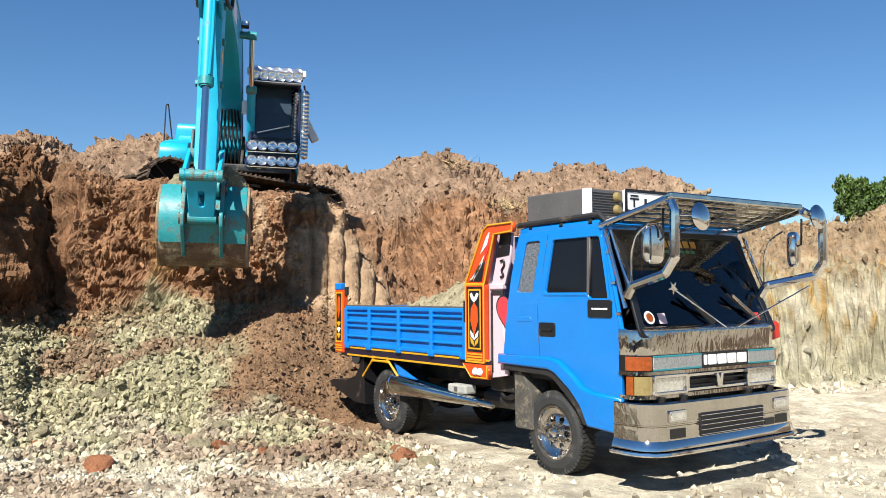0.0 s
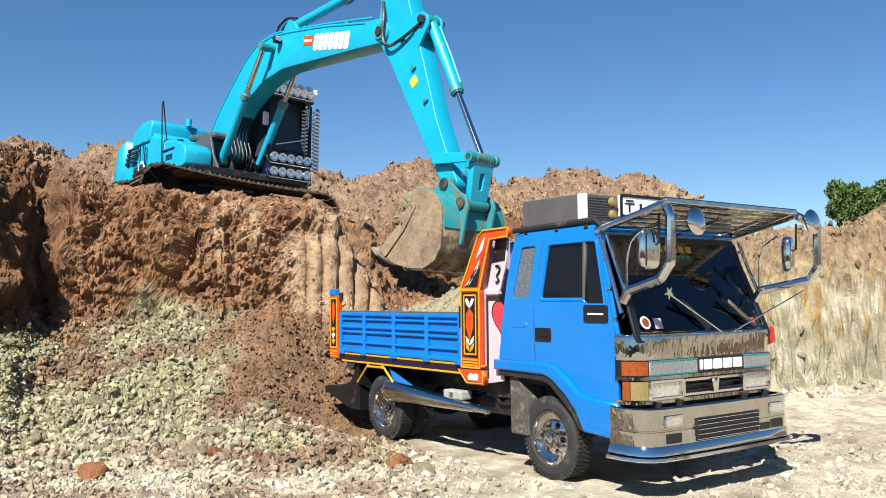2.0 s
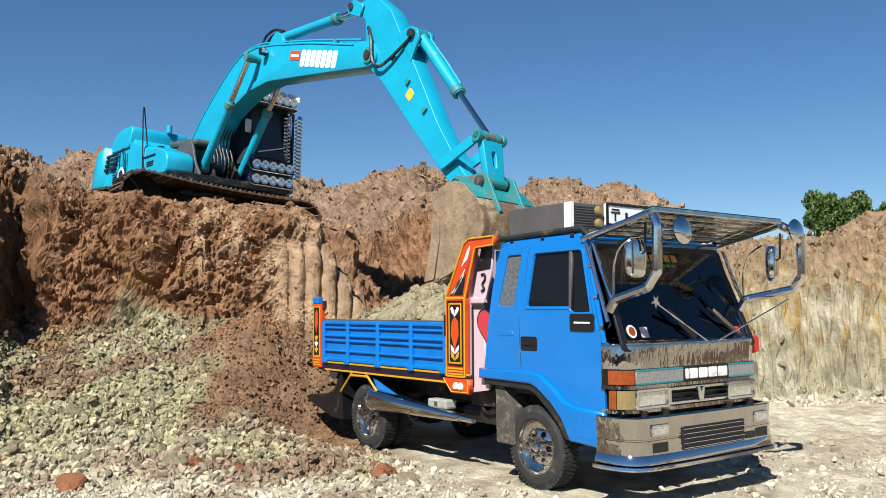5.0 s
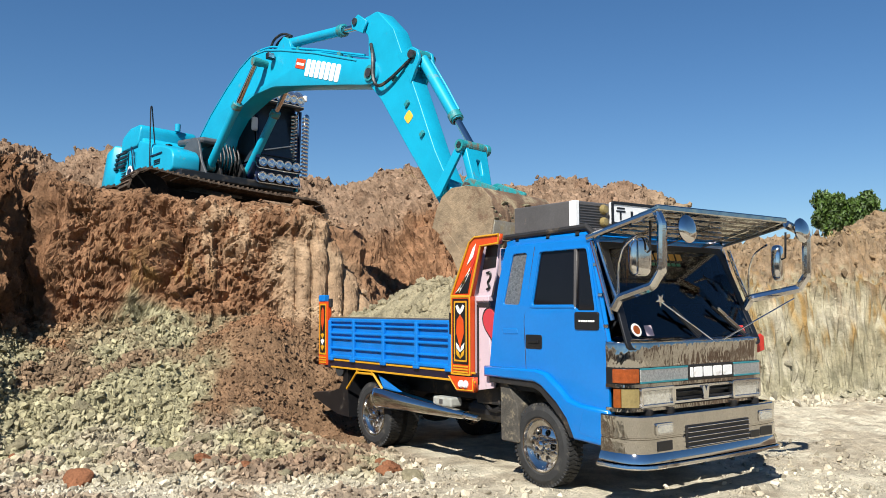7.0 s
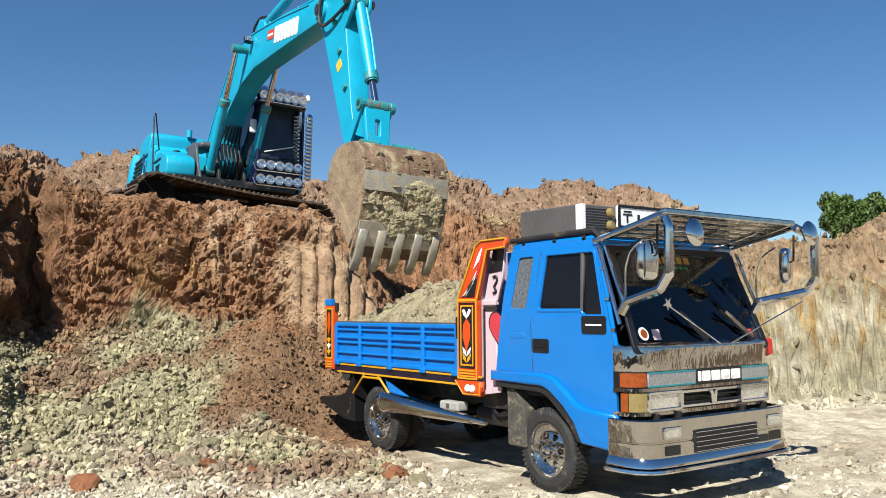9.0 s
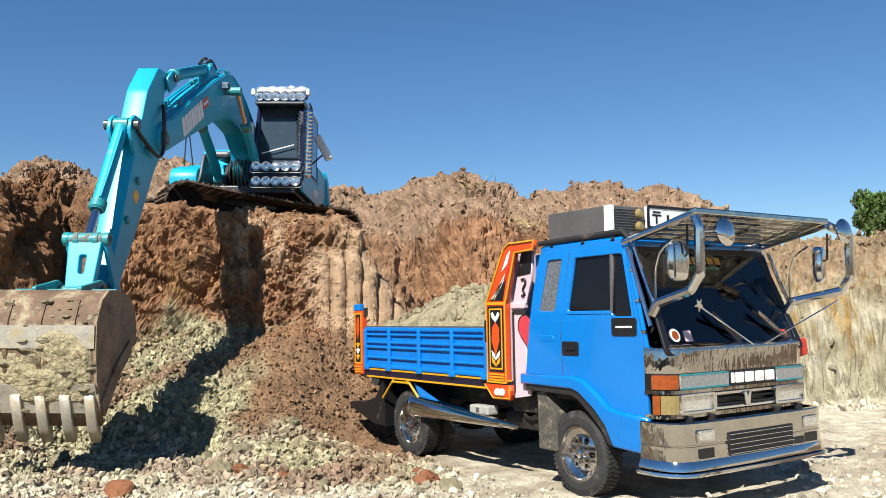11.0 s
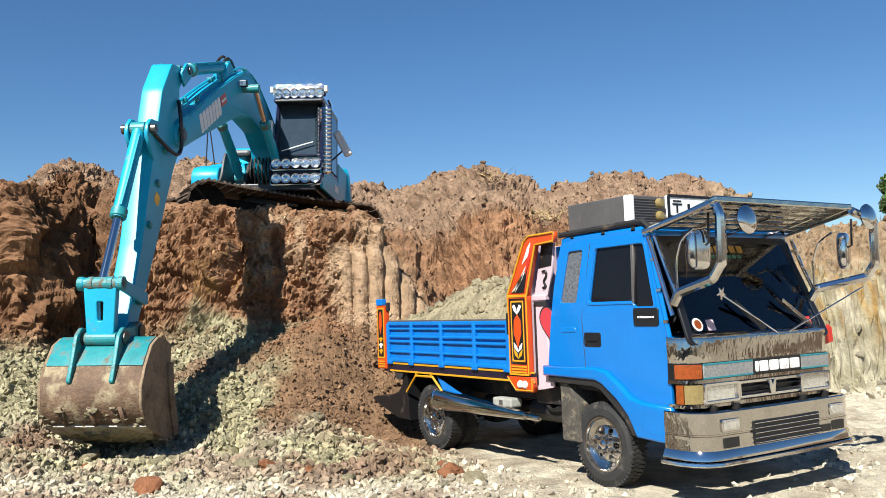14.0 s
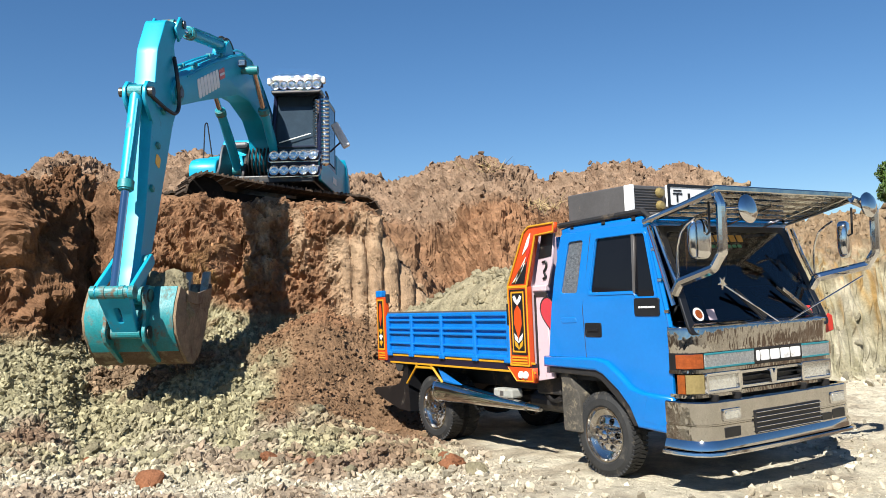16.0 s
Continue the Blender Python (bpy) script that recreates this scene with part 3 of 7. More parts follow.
def scatter(name, label, weight, count, s0, s1, tint=1.0, sink=0.35):
    """Loose clods spread over the earth by weight, joined into one mesh."""
    wgt = np.clip(weight, 0, None)
    pick = rng.choice(len(wgt), size=count, p=wgt / wgt.sum())
    V, F, K, base = [], [], [], 0
    for i in pick:
        v, f = STONES[rng.integers(len(STONES))]
        s = s0 * (s1 / s0) ** (rng.random() ** 2.2)
        q = Euler(rng.random(3) * 6.28).to_matrix()
        vv = (v * (s * (0.7 + 0.6 * rng.random(3)))) @ np.array(q).T + G["p"][i] + G["n"][i] * s * (0.6 - sink) + np.append(rng.normal(0, 0.03, 2), 0)
        V.append(vv)
        F.append(f + base)
        base += len(v)
        K.append(np.tile(np.clip(G["col"][i] * tint * (0.8 + 0.3 * rng.random()), 0, 0.8), (len(v), 1)))
    V, F, K = np.concatenate(V), np.concatenate(F), np.concatenate(K)
    me = bpy.data.meshes.new(name)
    me.vertices.add(len(V))
    me.vertices.foreach_set("co", V.astype(np.float32).ravel())
    me.loops.add(F.size)
    me.loops.foreach_set("vertex_index", F.astype(np.int32).ravel())
    me.polygons.add(len(F))
    me.polygons.foreach_set("loop_start", np.arange(0, F.size, 3, dtype=np.int32))
    ca = me.color_attributes.new("soil", "FLOAT_COLOR", "POINT")
    ca.data.foreach_set("color", np.concatenate([K, np.ones((len(V), 1))], 1).astype(np.float32).ravel())
    me.update(calc_edges=True)
    me.shade_flat()
    me.materials.append(ROCK)
    return tagged(new(name, me), label, "rubble", kind="stuff")


rr = np.hypot(G["p"][:, 0] - EYE[0], G["p"][:, 1] - EYE[1])
areaw = rr * np.where((rr > 5) & (rr < 45) & G["near"], 1, 0) * np.where(rr < 12.0, 0.044, np.where(rr < 13.5, 0.0107, np.where(rr < 15.7, 0.0085, np.where(rr < 16.2, 0.033, np.where(rr < 33, 0.0675, 0.0)))))
clear = 1 - np.exp(-(((G["p"][:, 0] + 1.6) / 3.1) ** 8 + (G["p"][:, 1] / 1.25) ** 8))
scatter("rubble", "grey-green broken clay rubble heaped at the foot of the cut", areaw * G["rub"] * clear * (1 - 0.8 * G["fine"]), 42000, 0.008, 0.062, 1.0)
scatter("soil_crumbs", "fine brown soil crumbs spilt at the foot of the spur", areaw * G["fine"] * clear, 9000, 0.004, 0.038, 0.95, 0.45)
scatter("gravel", "pale loose clods strewn on the pit floor", areaw * clear * step(11.5, 9.0, G["w"]) * (1 - 0.7 * step(-0.1, 0.12, G["a"])), 17000, 0.008, 0.050, 1.0)
scatter("clods", "brown clods on the dug heaps and bank tops", areaw * (G["heap"] + G["lobe"] + 0.25 * step(14.6, 15.0, G["w"])) * step(30, 26, G["w"]) * (1 - 0.9 * np.exp(-(((G["p"][:, 0] + 11) / 2.2) ** 4 + (G["p"][:, 1] / 2.8) ** 4))), 20000, 0.012, 0.10, 0.92)
scatter("face_clods", "rough brown clods clinging to the dug face", areaw * (1.2 * G["face"] + 0.35 * step(17.5, 18.5, G["w"]) * step(21.5, 20.5, G["w"]) * (1 - step(0.28, 0.34, G["a"]))), 14000, 0.008, 0.05, 0.92, 0.7)
scatter("pebbles", "small stones at the foot of the pale cut wall", areaw * step(14.5, 15.8, G["w"]) * step(16.5, 16.1, G["w"]) * step(0.2, 0.3, G["a"]), 450, 0.02, 0.12, 0.95)


def boulder(x, y, s, material, label, seed):
    r = random.Random(seed)
    bm = bmesh.new()
    bmesh.ops.create_icosphere(bm, subdivisions=3, radius=1.0)
    off = Vector((r.random() * 9, r.random() * 9, r.random() * 9))
    for v in bm.verts:
        k = 1 + 0.35 * noise.noise(v.co * 1.1 + off) + 0.12 * noise.noise(v.co * 3.7 + off)
        v.co = Vector((v.co.x * 1.25, v.co.y, v.co.z * 0.7)) * k
        v.co += Vector([round(c * 3.0) / 3.0 - c for c in v.co]) * 0.35
    bmesh.ops.scale(bm, vec=(s, s, s), verts=bm.verts)
    ob = link_mesh("rock", bm, material)
    i = np.argmin((G["p"][:, 0] - x) ** 2 + (G["p"][:, 1] - y) ** 2)
    ob.matrix_world = pose(x, y, G["p"][i, 2] + 0.2 * s, r.random() * 30, r.random() * 30, r.random() * 360)
    return tagged(ob, label, "rock", "loose rocks")


boulder(-2.9, -4.55, 0.13, STONE_RED, "reddish-brown angular rock lying on grey rubble", 3)
for k in range(26):
    rnd = random.Random(50 + k)
    aa, w_ = -0.5 + 0.5 * rnd.random(), 8.6 + 3.0 * rnd.random()
    xy = EYE + FWD * w_ + RGT * (aa * w_)
    if not (-4.9 < xy[0] < 1.4 and abs(xy[1]) < 1.5):
        boulder(xy[0], xy[1], 0.05 + 0.07 * rnd.random(), SOIL if k % 4 else STONE_RED, "pale clay boulder on the rubble slope" if k % 4 else "rust-red clay lump among pale rubble", 90 + k)


# ---- the lorry: x ahead of the front axle, y to its left, z up ----
lorry = empty("truck", pose(0, 0, 0), "bright blue tipper lorry with chrome front and painted orange headboard", "truck")


def mirror_y(bm):
    bmesh.ops.scale(bm, vec=(1, -1, 1), verts=bm.verts)
    bmesh.ops.reverse_faces(bm, faces=bm.faces)
    return bm


def tumble(bm, z0=1.70, k=0.055):
    for v in bm.verts:
        if v.co.z > z0:
            v.co.y -= math.copysign((v.co.z - z0) * k, v.co.y)
    return bm


def flare(z0=0.5):
    pass


DOORWIN = rounded([(-0.085, 1.755), (0.505, 1.755), (0.53, 1.70), (0.775, 1.70), (0.645, 2.29), (0.01, 2.285)], 0.035)
REARWIN = rounded([(-0.525, 1.76), (-0.265, 1.755), (-0.165, 2.29), (-0.395, 2.285)], 0.04)
CABSIDE = rounded([(-0.74, 1.03), (-0.74, 1.04), (-0.66, 1.60), (-0.60, 1.95), (-0.50, 2.36), (0.66, 2.37), (0.72, 2.33), (0.91, 1.42), (0.915, 0.80), (0.40, 0.80), (0.27, 0.86), (0.02, 1.02)], 0.03)
for sgn in (-1, 1):
    bm = tumble(plate([CABSIDE, DOORWIN, REARWIN], 0.04, side(1.005 * sgn), 0.008))
    s = part("cab_side", bm, BLUE, lorry, "glossy blue cab side with tinted windows")
    part("door_window", tumble(plate([DOORWIN], 0.012, side(0.998 * sgn), 0.002)), GLASS_DARK, s, "black tinted door glass")
    part("rear_window", tumble(plate([REARWIN], 0.014, side(0.999 * sgn), 0.002)), GLASS_FROST, s, "grey patterned rear quarter glass")
    part("window_divider", tumble(plate([[(0.50, 1.74), (0.527, 1.74), (0.512, 2.30), (0.485, 2.30)]], 0.03, side(1.012 * sgn), 0.003)), GREYBOX, s)
    part("window_trim", tumble(plate([rounded([(-0.105, 1.735), (0.52, 1.735), (0.545, 1.68), (0.80, 1.68), (0.665, 2.31), (-0.005, 2.305)], 0.04), DOORWIN], 0.012, side(1.026 * sgn), 0.003)), BLUE, s)
    b = part("badge_panel", plate([oblong(0.52, 0.815, 1.535, 1.69, 0.02)], 0.02, side(1.026 * sgn), 0.004), BLACK, s, "black panel below the quarter light")
    for k in range(7):
        part("lettering_bar", plate([oblong(0.575 + k * 0.029, 0.596 + k * 0.029, 1.603, 1.619, 0.003)], 0.004, side(1.0375 * sgn), 0.0008), WHITE, b)
    h = part("door_handle", plate([oblong(-0.16, 0.065, 1.335, 1.465, 0.02)], 0.02, side(1.022 * sgn), 0.004), BLACK, s, "recessed black door handle")
    part("handle_lever", box(-0.05, 1.036 * sgn, 1.40, 0.15, 0.016, 0.03, 0.005), BLACK, h)
    # door seam and pressed panel lines
    for pts in ([(-0.16, 1.04), (-0.19, 1.60), (-0.06, 2.34)], ):
        part("door_seam", tumble(tube([(x, 1.0245 * sgn, z) for x, z in pts], 0.004, 6)), CHASSIS, s)
    part("side_recess", plate([rounded([(-0.50, 1.47), (-0.28, 1.475), (-0.30, 1.52), (-0.52, 1.515)], 0.02)], 0.02, side(1.020 * sgn), 0.008), BLUE, s)
    # flared wheel arch
    arch_out = [(-0.75, 1.045), (0.0, 1.035), (0.10, 1.00), (0.30, 0.86), (0.44, 0.72), (0.535, 0.545), (0.90, 0.53), (0.92, 0.80), (0.60, 0.82), (0.44, 0.86), (0.32, 0.96), (0.13, 1.085), (0.0, 1.11), (-0.75, 1.105)]
    part("wheel_arch", plate([arch_out], 0.12, side(1.015 * sgn), 0.025), BLUE, s, "blue flared wheel arch")
    part("arch_liner", plate([[(-0.70, 1.035), (-0.02, 1.02), (0.08, 0.985), (0.28, 0.845), (0.42, 0.70), (0.52, 0.54), (0.455, 0.54), (0.36, 0.68), (0.23, 0.79), (0.05, 0.93), (-0.05, 0.96), (-0.70, 0.975)]], 0.40, side(0.85 * sgn), 0.01), CHASSIS, s, "black arch liner")
    part("step_panel", plate([rounded([(0.60, 0.60), (0.90, 0.56), (0.91, 0.79), (0.66, 0.81)], 0.03)], 0.03, side(1.062 * sgn), 0.01), BLUE, s)
    # hinge strip on the front pillar
    part("pillar_strip", tumble(tube([(0.70, 1.015 * sgn, 2.33), (0.93, 1.02 * sgn, 1.43)], 0.022, 8)), BLUE, s)
    for k in range(3):
        part("pillar_clip", tumble(box(0.765 + 0.07 * k, 1.03 * sgn, 2.13 - 0.28 * k, 0.05, 0.02, 0.03, 0.005)), CHROME, s)

# roof, back and floor of the cab
roof = [( -0.50, 2.34), (0.70, 2.34), (0.72, 2.36), (0.60, 2.42), (-0.40, 2.42), (-0.50, 2.40)]
part("cab_roof", plate([roof], 1.93, side(0.0), 0.03), BLUE, lorry, "blue cab roof")
part("cab_back", box(-0.60, 0, 1.70, 0.04, 1.90, 1.30), BLUE, lorry)
part("cab_floor", box(0.1, 0, 0.92, 1.6, 1.86, 0.05), CHASSIS, lorry)
part("dashboard", box(0.83, 0, 1.30, 0.34, 1.8, 0.18, 0.05), SEAT, lorry, "dark dashboard")
for y in (-0.5, 0.35):
    st = part("seat", box(0.0, y, 1.25, 0.5, 0.6, 0.16, 0.05), SEAT, lorry, "dark cloth seat")
    part("backrest", box(-0.27, y, 1.62, 0.14, 0.56, 0.7, 0.06), SEAT, st)
w = part("steering_wheel", tube([(0.62 + 0.09 * math.sin(k * math.tau / 24), -0.45 + 0.21 * math.cos(k * math.tau / 24), 1.50 + 0.19 * math.sin(k * math.tau / 24)) for k in range(25)], 0.016, 8), BLACK, lorry, "black steering wheel")
part("steering_column", rod((0.62, -0.45, 1.5), (0.85, -0.45, 1.3), 0.03), BLACK, w)
# windscreen and its frame
OLDGOLD, OLDGREEN = mat("faded gold sticker", (0.42, 0.22, 0.03), 0.5), mat("faded green sticker", (0.03, 0.16, 0.07), 0.5)
WS = [(-0.955, 0.0), (0.955, 0.0), (0.865, 0.97), (-0.865, 0.97)]
ws_m = Matrix.Translation((1.11, 0, 1.42)) @ Matrix(((0, -0.374, 0.927, 0), (1, 0, 0, 0), (0, 0.927, 0.374, 0), (0, 0, 0, 1)))
wind = part("windscreen", plate([rounded(WS, 0.06)], 0.006, ws_m, 0.001), GLASS, lorry, "raked tinted windscreen")
part("screen_frame", plate([rounded([(-1.0, -0.06), (1.0, -0.06), (0.915, 1.01), (-0.915, 1.01)], 0.07), rounded([(-0.93, 0.03), (0.93, 0.03), (0.84, 0.94), (-0.84, 0.94)], 0.06)], 0.03, ws_m @ Matrix.Translation((0, 0, -0.006)), 0.006), BLACK, lorry, "black rubber screen surround")
for x0, x1, y0, y1, mt in ((-0.42, 0.22, 0.83, 0.90, OLDGOLD), (-0.30, 0.16, 0.77, 0.80, OLDGREEN)):
    for k in range(6):
        xa = x0 + (x1 - x0) * k / 6
        part("sticker_bar", plate([oblong(xa, xa + (x1 - x0) / 8, y0, y1, 0.01)], 0.003, ws_m @ Matrix.Translation((0, 0, 0.006)), 0.0006), mt, wind)
part("round_sticker", lathe([(0.0, 0.0), (0.062, 0.0), (0.062, 0.004), (0.0, 0.004)], 24, "Z"), WHITE, wind, "round white sticker").matrix_local = ws_m @ Matrix.Translation((-0.82, 0.12, 0.006))
part("round_sticker", lathe([(0.0, 0.0), (0.042, 0.0), (0.042, 0.004), (0.0, 0.004)], 24, "Z"), AMBER, wind).matrix_local = ws_m @ Matrix.Translation((-0.82, 0.12, 0.0105))
part("square_sticker", plate([oblong(-0.70, -0.60, 0.06, 0.16, 0.005)], 0.003, ws_m @ Matrix.Translation((0, 0, 0.006)), 0.0006), PINK, wind)
part("square_sticker", plate([oblong(0.72, 0.80, 0.06, 0.14, 0.005)], 0.003, ws_m @ Matrix.Translation((0, 0, 0.006)), 0.0006), RED, wind)
# wipers
for y0, y1 in ((-0.30, 0.05), (0.35, 0.80)):
    wp = part("wiper", tube([(1.13, y1, 1.42), (1.10, (y0 + y1) / 2, 1.56), (1.03, y0, 1.74)], 0.012, 6), BLACK, lorry, "black wiper arm")
    part("wiper_blade", box(1.085, (y0 + y1) / 2, 1.60, 0.02, 0.5, 0.035, 0.004, pose(0, 0, 0, -32 if y0 < 0 else -30, 0, 0)), CHROME if y0 > 0 else BLACK, wp)
# crossed stay rods before the screen
part("stay_rod", rod((1.36, -0.86, 1.80), (1.20, 0.10, 1.43), 0.008, n=8), CHROME, lorry)
part("stay_rod", rod((1.36, 1.25, 1.82), (1.20, 0.28, 1.43), 0.008, n=8), CHROME, lorry)
part("star_ornament", plate([[(math.cos(k * math.pi / 5 + 0.3) * (0.055 if k % 2 else 0.02), math.sin(k * math.pi / 5 + 0.3) * (0.055 if k % 2 else 0.02)) for k in range(10)]], 0.012, Matrix.Translation((0, -0.85, 1.80)) @ front(1.37), 0.002), CHROME, lorry)

# chrome nose: plan path round the corner
NOSE = [(0.90, -1.03), (1.00, -1.03), (1.08, -1.0), (1.13, -0.93), (1.15, -0.80), (1.16, -0.4), (1.162, 0.0), (1.16, 0.4), (1.15, 0.80), (1.13, 0.93), (1.08, 1.0), (1.00, 1.03), (0.90, 1.03)]
nose = part("nose_panel", sweep(NOSE, [(-0.05, 1.43), (0.0, 1.43), (0.008, 1.40), (0.0, 1.22), (0.0, 1.205), (-0.05, 1.205)]), STEEL, lorry, "chromed upper nose panel reflecting the pit", True)
part("scuttle", sweep(NOSE, [(-0.16, 1.475), (-0.02, 1.45), (0.012, 1.425), (-0.04, 1.42)]), CHROME, lorry, "polished scuttle strip", True)
part("nose_strip", sweep(NOSE, [(-0.04, 1.205), (0.004, 1.205), (0.004, 1.06), (-0.04, 1.06)]), BLACK, lorry)
part("nose_lower", sweep(NOSE, [(-0.05, 1.06), (0.01, 1.06), (0.012, 1.03), (-0.005, 1.025), (-0.05, 1.025)]), STEEL, lorry, "", True)
part("grille_back", sweep(NOSE, [(-0.14, 1.03), (-0.07, 1.03), (-0.07, 0.76), (-0.14, 0.76)]), BLACK, lorry)
part("grille_sill", sweep(NOSE, [(-0.07, 0.855), (0.008, 0.855), (0.01, 0.82), (-0.01, 0.815), (-0.07, 0.815)]), STEEL, lorry, "", True)
for y0, y1 in ((-0.885, -0.235), (0.475, 0.90)):
    b = part("mesh_panel", plate([oblong(y0, y1, 1.08, 1.19, 0.006)], 0.014, front(1.166), 0.002), MESH, lorry, "embossed silver mesh panel")
    part("trim_line", plate([oblong(y0, y1, 1.186, 1.197, 0.002)], 0.016, front(1.168), 0.002), TEALTRIM, b)
    part("trim_line", plate([oblong(y0, y1, 1.068, 1.079, 0.002)], 0.016, front(1.168), 0.002), TEALTRIM, b)
nb = part("name_plate", plate([oblong(-0.225, 0.465, 1.07, 1.197, 0.008)], 0.014, front(1.168), 0.002), BLACK, lorry, "black plate with bold white bars")
for y0, y1 in ((-0.205, -0.165), (-0.145, -0.03), (-0.005, 0.12), (0.145, 0.27), (0.295, 0.43)):
    part("lettering_bar", plate([oblong(y0, y1, 1.09, 1.18, 0.012)], 0.008, front(1.179), 0.002), WHITE, nb)
# blinkers, headlamps
for sgn in (-1, 1):
    cl = part("corner_lamp", sweep([(1.0 , -1.05), (1.06, -1.035), (1.115, -0.99), (1.145, -0.925), (1.152, -0.90)], [(0.0, 1.195), (0.016, 1.19), (0.016, 1.075), (0.0, 1.07)]), REDLENS, lorry, "dark red-brown corner lamp", True)
    pk = part("side_lamp", sweep([(1.0, -1.045), (1.04, -1.038), (1.065, -1.028)], [(-0.02, 1.02), (0.012, 1.02), (0.012, 0.86), (-0.02, 0.86)]), AMBER, lorry, "amber side lamp")
    fg = part("parking_lamp", sweep([(1.068, -1.027), (1.12, -0.975), (1.14, -0.94), (1.152, -0.90)], [(-0.02, 1.02), (0.012, 1.02), (0.012, 0.86), (-0.02, 0.86)]), YLENS, lorry, "yellowish parking lamp")
    hl = part("headlamp_frame", plate([oblong(-0.895, -0.445, 0.855, 1.025, 0.015), oblong(-0.875, -0.465, 0.875, 1.005, 0.012)], 0.06, front(1.155), 0.006), CHROME, lorry, "chrome headlamp surround")
    rf = part("reflector", plate([oblong(-0.875, -0.465, 0.875, 1.005, 0.012)], 0.02, front(1.12), 0.002), CHROME, hl)
    ln = part("headlamp_lens", plate([oblong(-0.873, -0.467, 0.877, 1.003, 0.012)], 0.012, front(1.158), 0.002), LENS, hl, "clear rectangular headlamp lens")
    dv = part("lamp_divider", box(1.15, -0.66, 0.94, 0.02, 0.012, 0.125), CHROME, hl)
    if sgn == 1:
        for o in (cl, pk, fg, hl, rf, ln, dv):
            mirror = Matrix.Scale(-1, 4, (0, 1, 0))
            o.data.transform(mirror)
            o.data.flip_normals()
for z in (0.955, 0.90):
    part("grille_bar", box(1.115, 0.03, z, 0.03, 0.86, 0.018, 0.004), BLACK, lorry)
part("grille_rim", plate([oblong(-0.42, 0.48, 0.865, 1.015, 0.01), oblong(-0.395, 0.455, 0.885, 0.995, 0.01)], 0.04, front(1.14), 0.005), CHROME, lorry, "bright grille surround")
part("emblem", plate([[(-0.03, 0.88), (-0.05, 1.0), (-0.02, 1.0), (0.0, 0.95), (0.02, 1.0), (0.05, 1.0), (0.03, 0.88)]], 0.02, Matrix.Translation((0, 0.03, 0)) @ front(1.166), 0.003), CHROME, lorry)
# bumper
BUMP = [(0.88, -1.09), (1.05, -1.09), (1.18, -1.065), (1.26, -1.0), (1.295, -0.90), (1.31, -0.6), (1.32, 0.0), (1.31, 0.6), (1.295, 0.90), (1.26, 1.0), (1.18, 1.065), (1.05, 1.09), (0.88, 1.09)]
bump = part("bumper", sweep(BUMP, [(-0.06, 0.80), (-0.01, 0.80), (0.0, 0.79), (0.0, 0.615), (-0.008, 0.61), (-0.008, 0.60), (0.0, 0.595), (0.004, 0.475), (-0.06, 0.475)]), STEEL, lorry, "broad polished steel bumper", True)
part("bumper_skirt", sweep(BUMP, [(-0.05, 0.478), (0.006, 0.478), (0.03, 0.43), (0.034, 0.40), (-0.05, 0.40)]), CHROME, bump, "", True)
part("bumper_lip", sweep(BUMP, [(-0.05, 0.40), (0.03, 0.395), (0.062, 0.385), (0.066, 0.365), (0.05, 0.352), (-0.05, 0.352)]), CHROME, bump, "rolled chrome lip", True)
gr = part("bumper_grille", plate([oblong(-0.46, 0.47, 0.485, 0.685, 0.01)], 0.02, front(1.314), 0.002), BLACK, bump, "black slatted bumper opening")
for k in range(5):
    part("slat", box(1.334, 0.005, 0.50 + k * 0.042, 0.012, 0.93, 0.009, 0.003), CHROME, gr)
for y0, y1 in ((-0.86, -0.64), (0.66, 0.88)):
    f = part("fog_lamp", plate([oblong(y0, y1, 0.635, 0.73, 0.012)], 0.03, front(1.302), 0.005), CHROME, bump, "clear rectangular fog lamp")
    part("lens", plate([oblong(y0 + 0.02, y1 - 0.02, 0.65, 0.715, 0.01)], 0.01, front(1.3195), 0.002), LENS, f)
    part("tow_opening", plate([oblong(y0 + 0.02, y1 - 0.01, 0.495, 0.575, 0.006)], 0.02, front(1.302), 0.002), BLACK, bump)
part("bumper_plate", plate([oblong(0.50, 0.65, 0.495, 0.555, 0.006)], 0.012, front(1.316), 0.002), BLACK, bump)
for y in (-0.8, -0.5, 0.45, 0.8):
    part("bumper_bracket", box(1.15, y, 0.80, 0.12, 0.03, 0.08), CHASSIS, bump)
# red rag on the far corner of the nose
rag = link_mesh("red_cloth", plate([[(-0.12, 0.0), (-0.04, 0.03), (0.03, -0.01), (0.10, 0.05), (0.14, 0.03), (0.15, -0.10), (0.05, -0.12), (-0.11, -0.11)]], 0.03, Matrix.Translation((0, 1.0, 1.40)) @ front(1.06), 0.01), RED, lorry)
rag.name = "red_marker"

# sun visor of steel slats over the screen
vis = part("sun_visor", plate([[(0.70, 2.40), (1.45, 2.60), (1.47, 2.575), (0.70, 2.375)]], 0.035, side(-0.965), 0.005), STEEL, lorry, "wide polished slatted sun visor")
part("visor_end", plate([[(0.70, 2.40), (1.45, 2.60), (1.47, 2.575), (0.70, 2.375)]], 0.035, side(0.965), 0.005), STEEL, vis)
part("visor_edge", box(1.45, 0, 2.588, 0.05, 1.96, 0.055, 0.012), STEEL, vis)
for k in range(6):
    f = 0.08 + 0.15 * k
    part("visor_slat", box(0.72 + 0.76 * f, 0, 2.405 + 0.2 * f, 0.115, 1.90, 0.02, 0.004, pose(0, 0, 0, 0, -8, 0)), STEEL, vis)
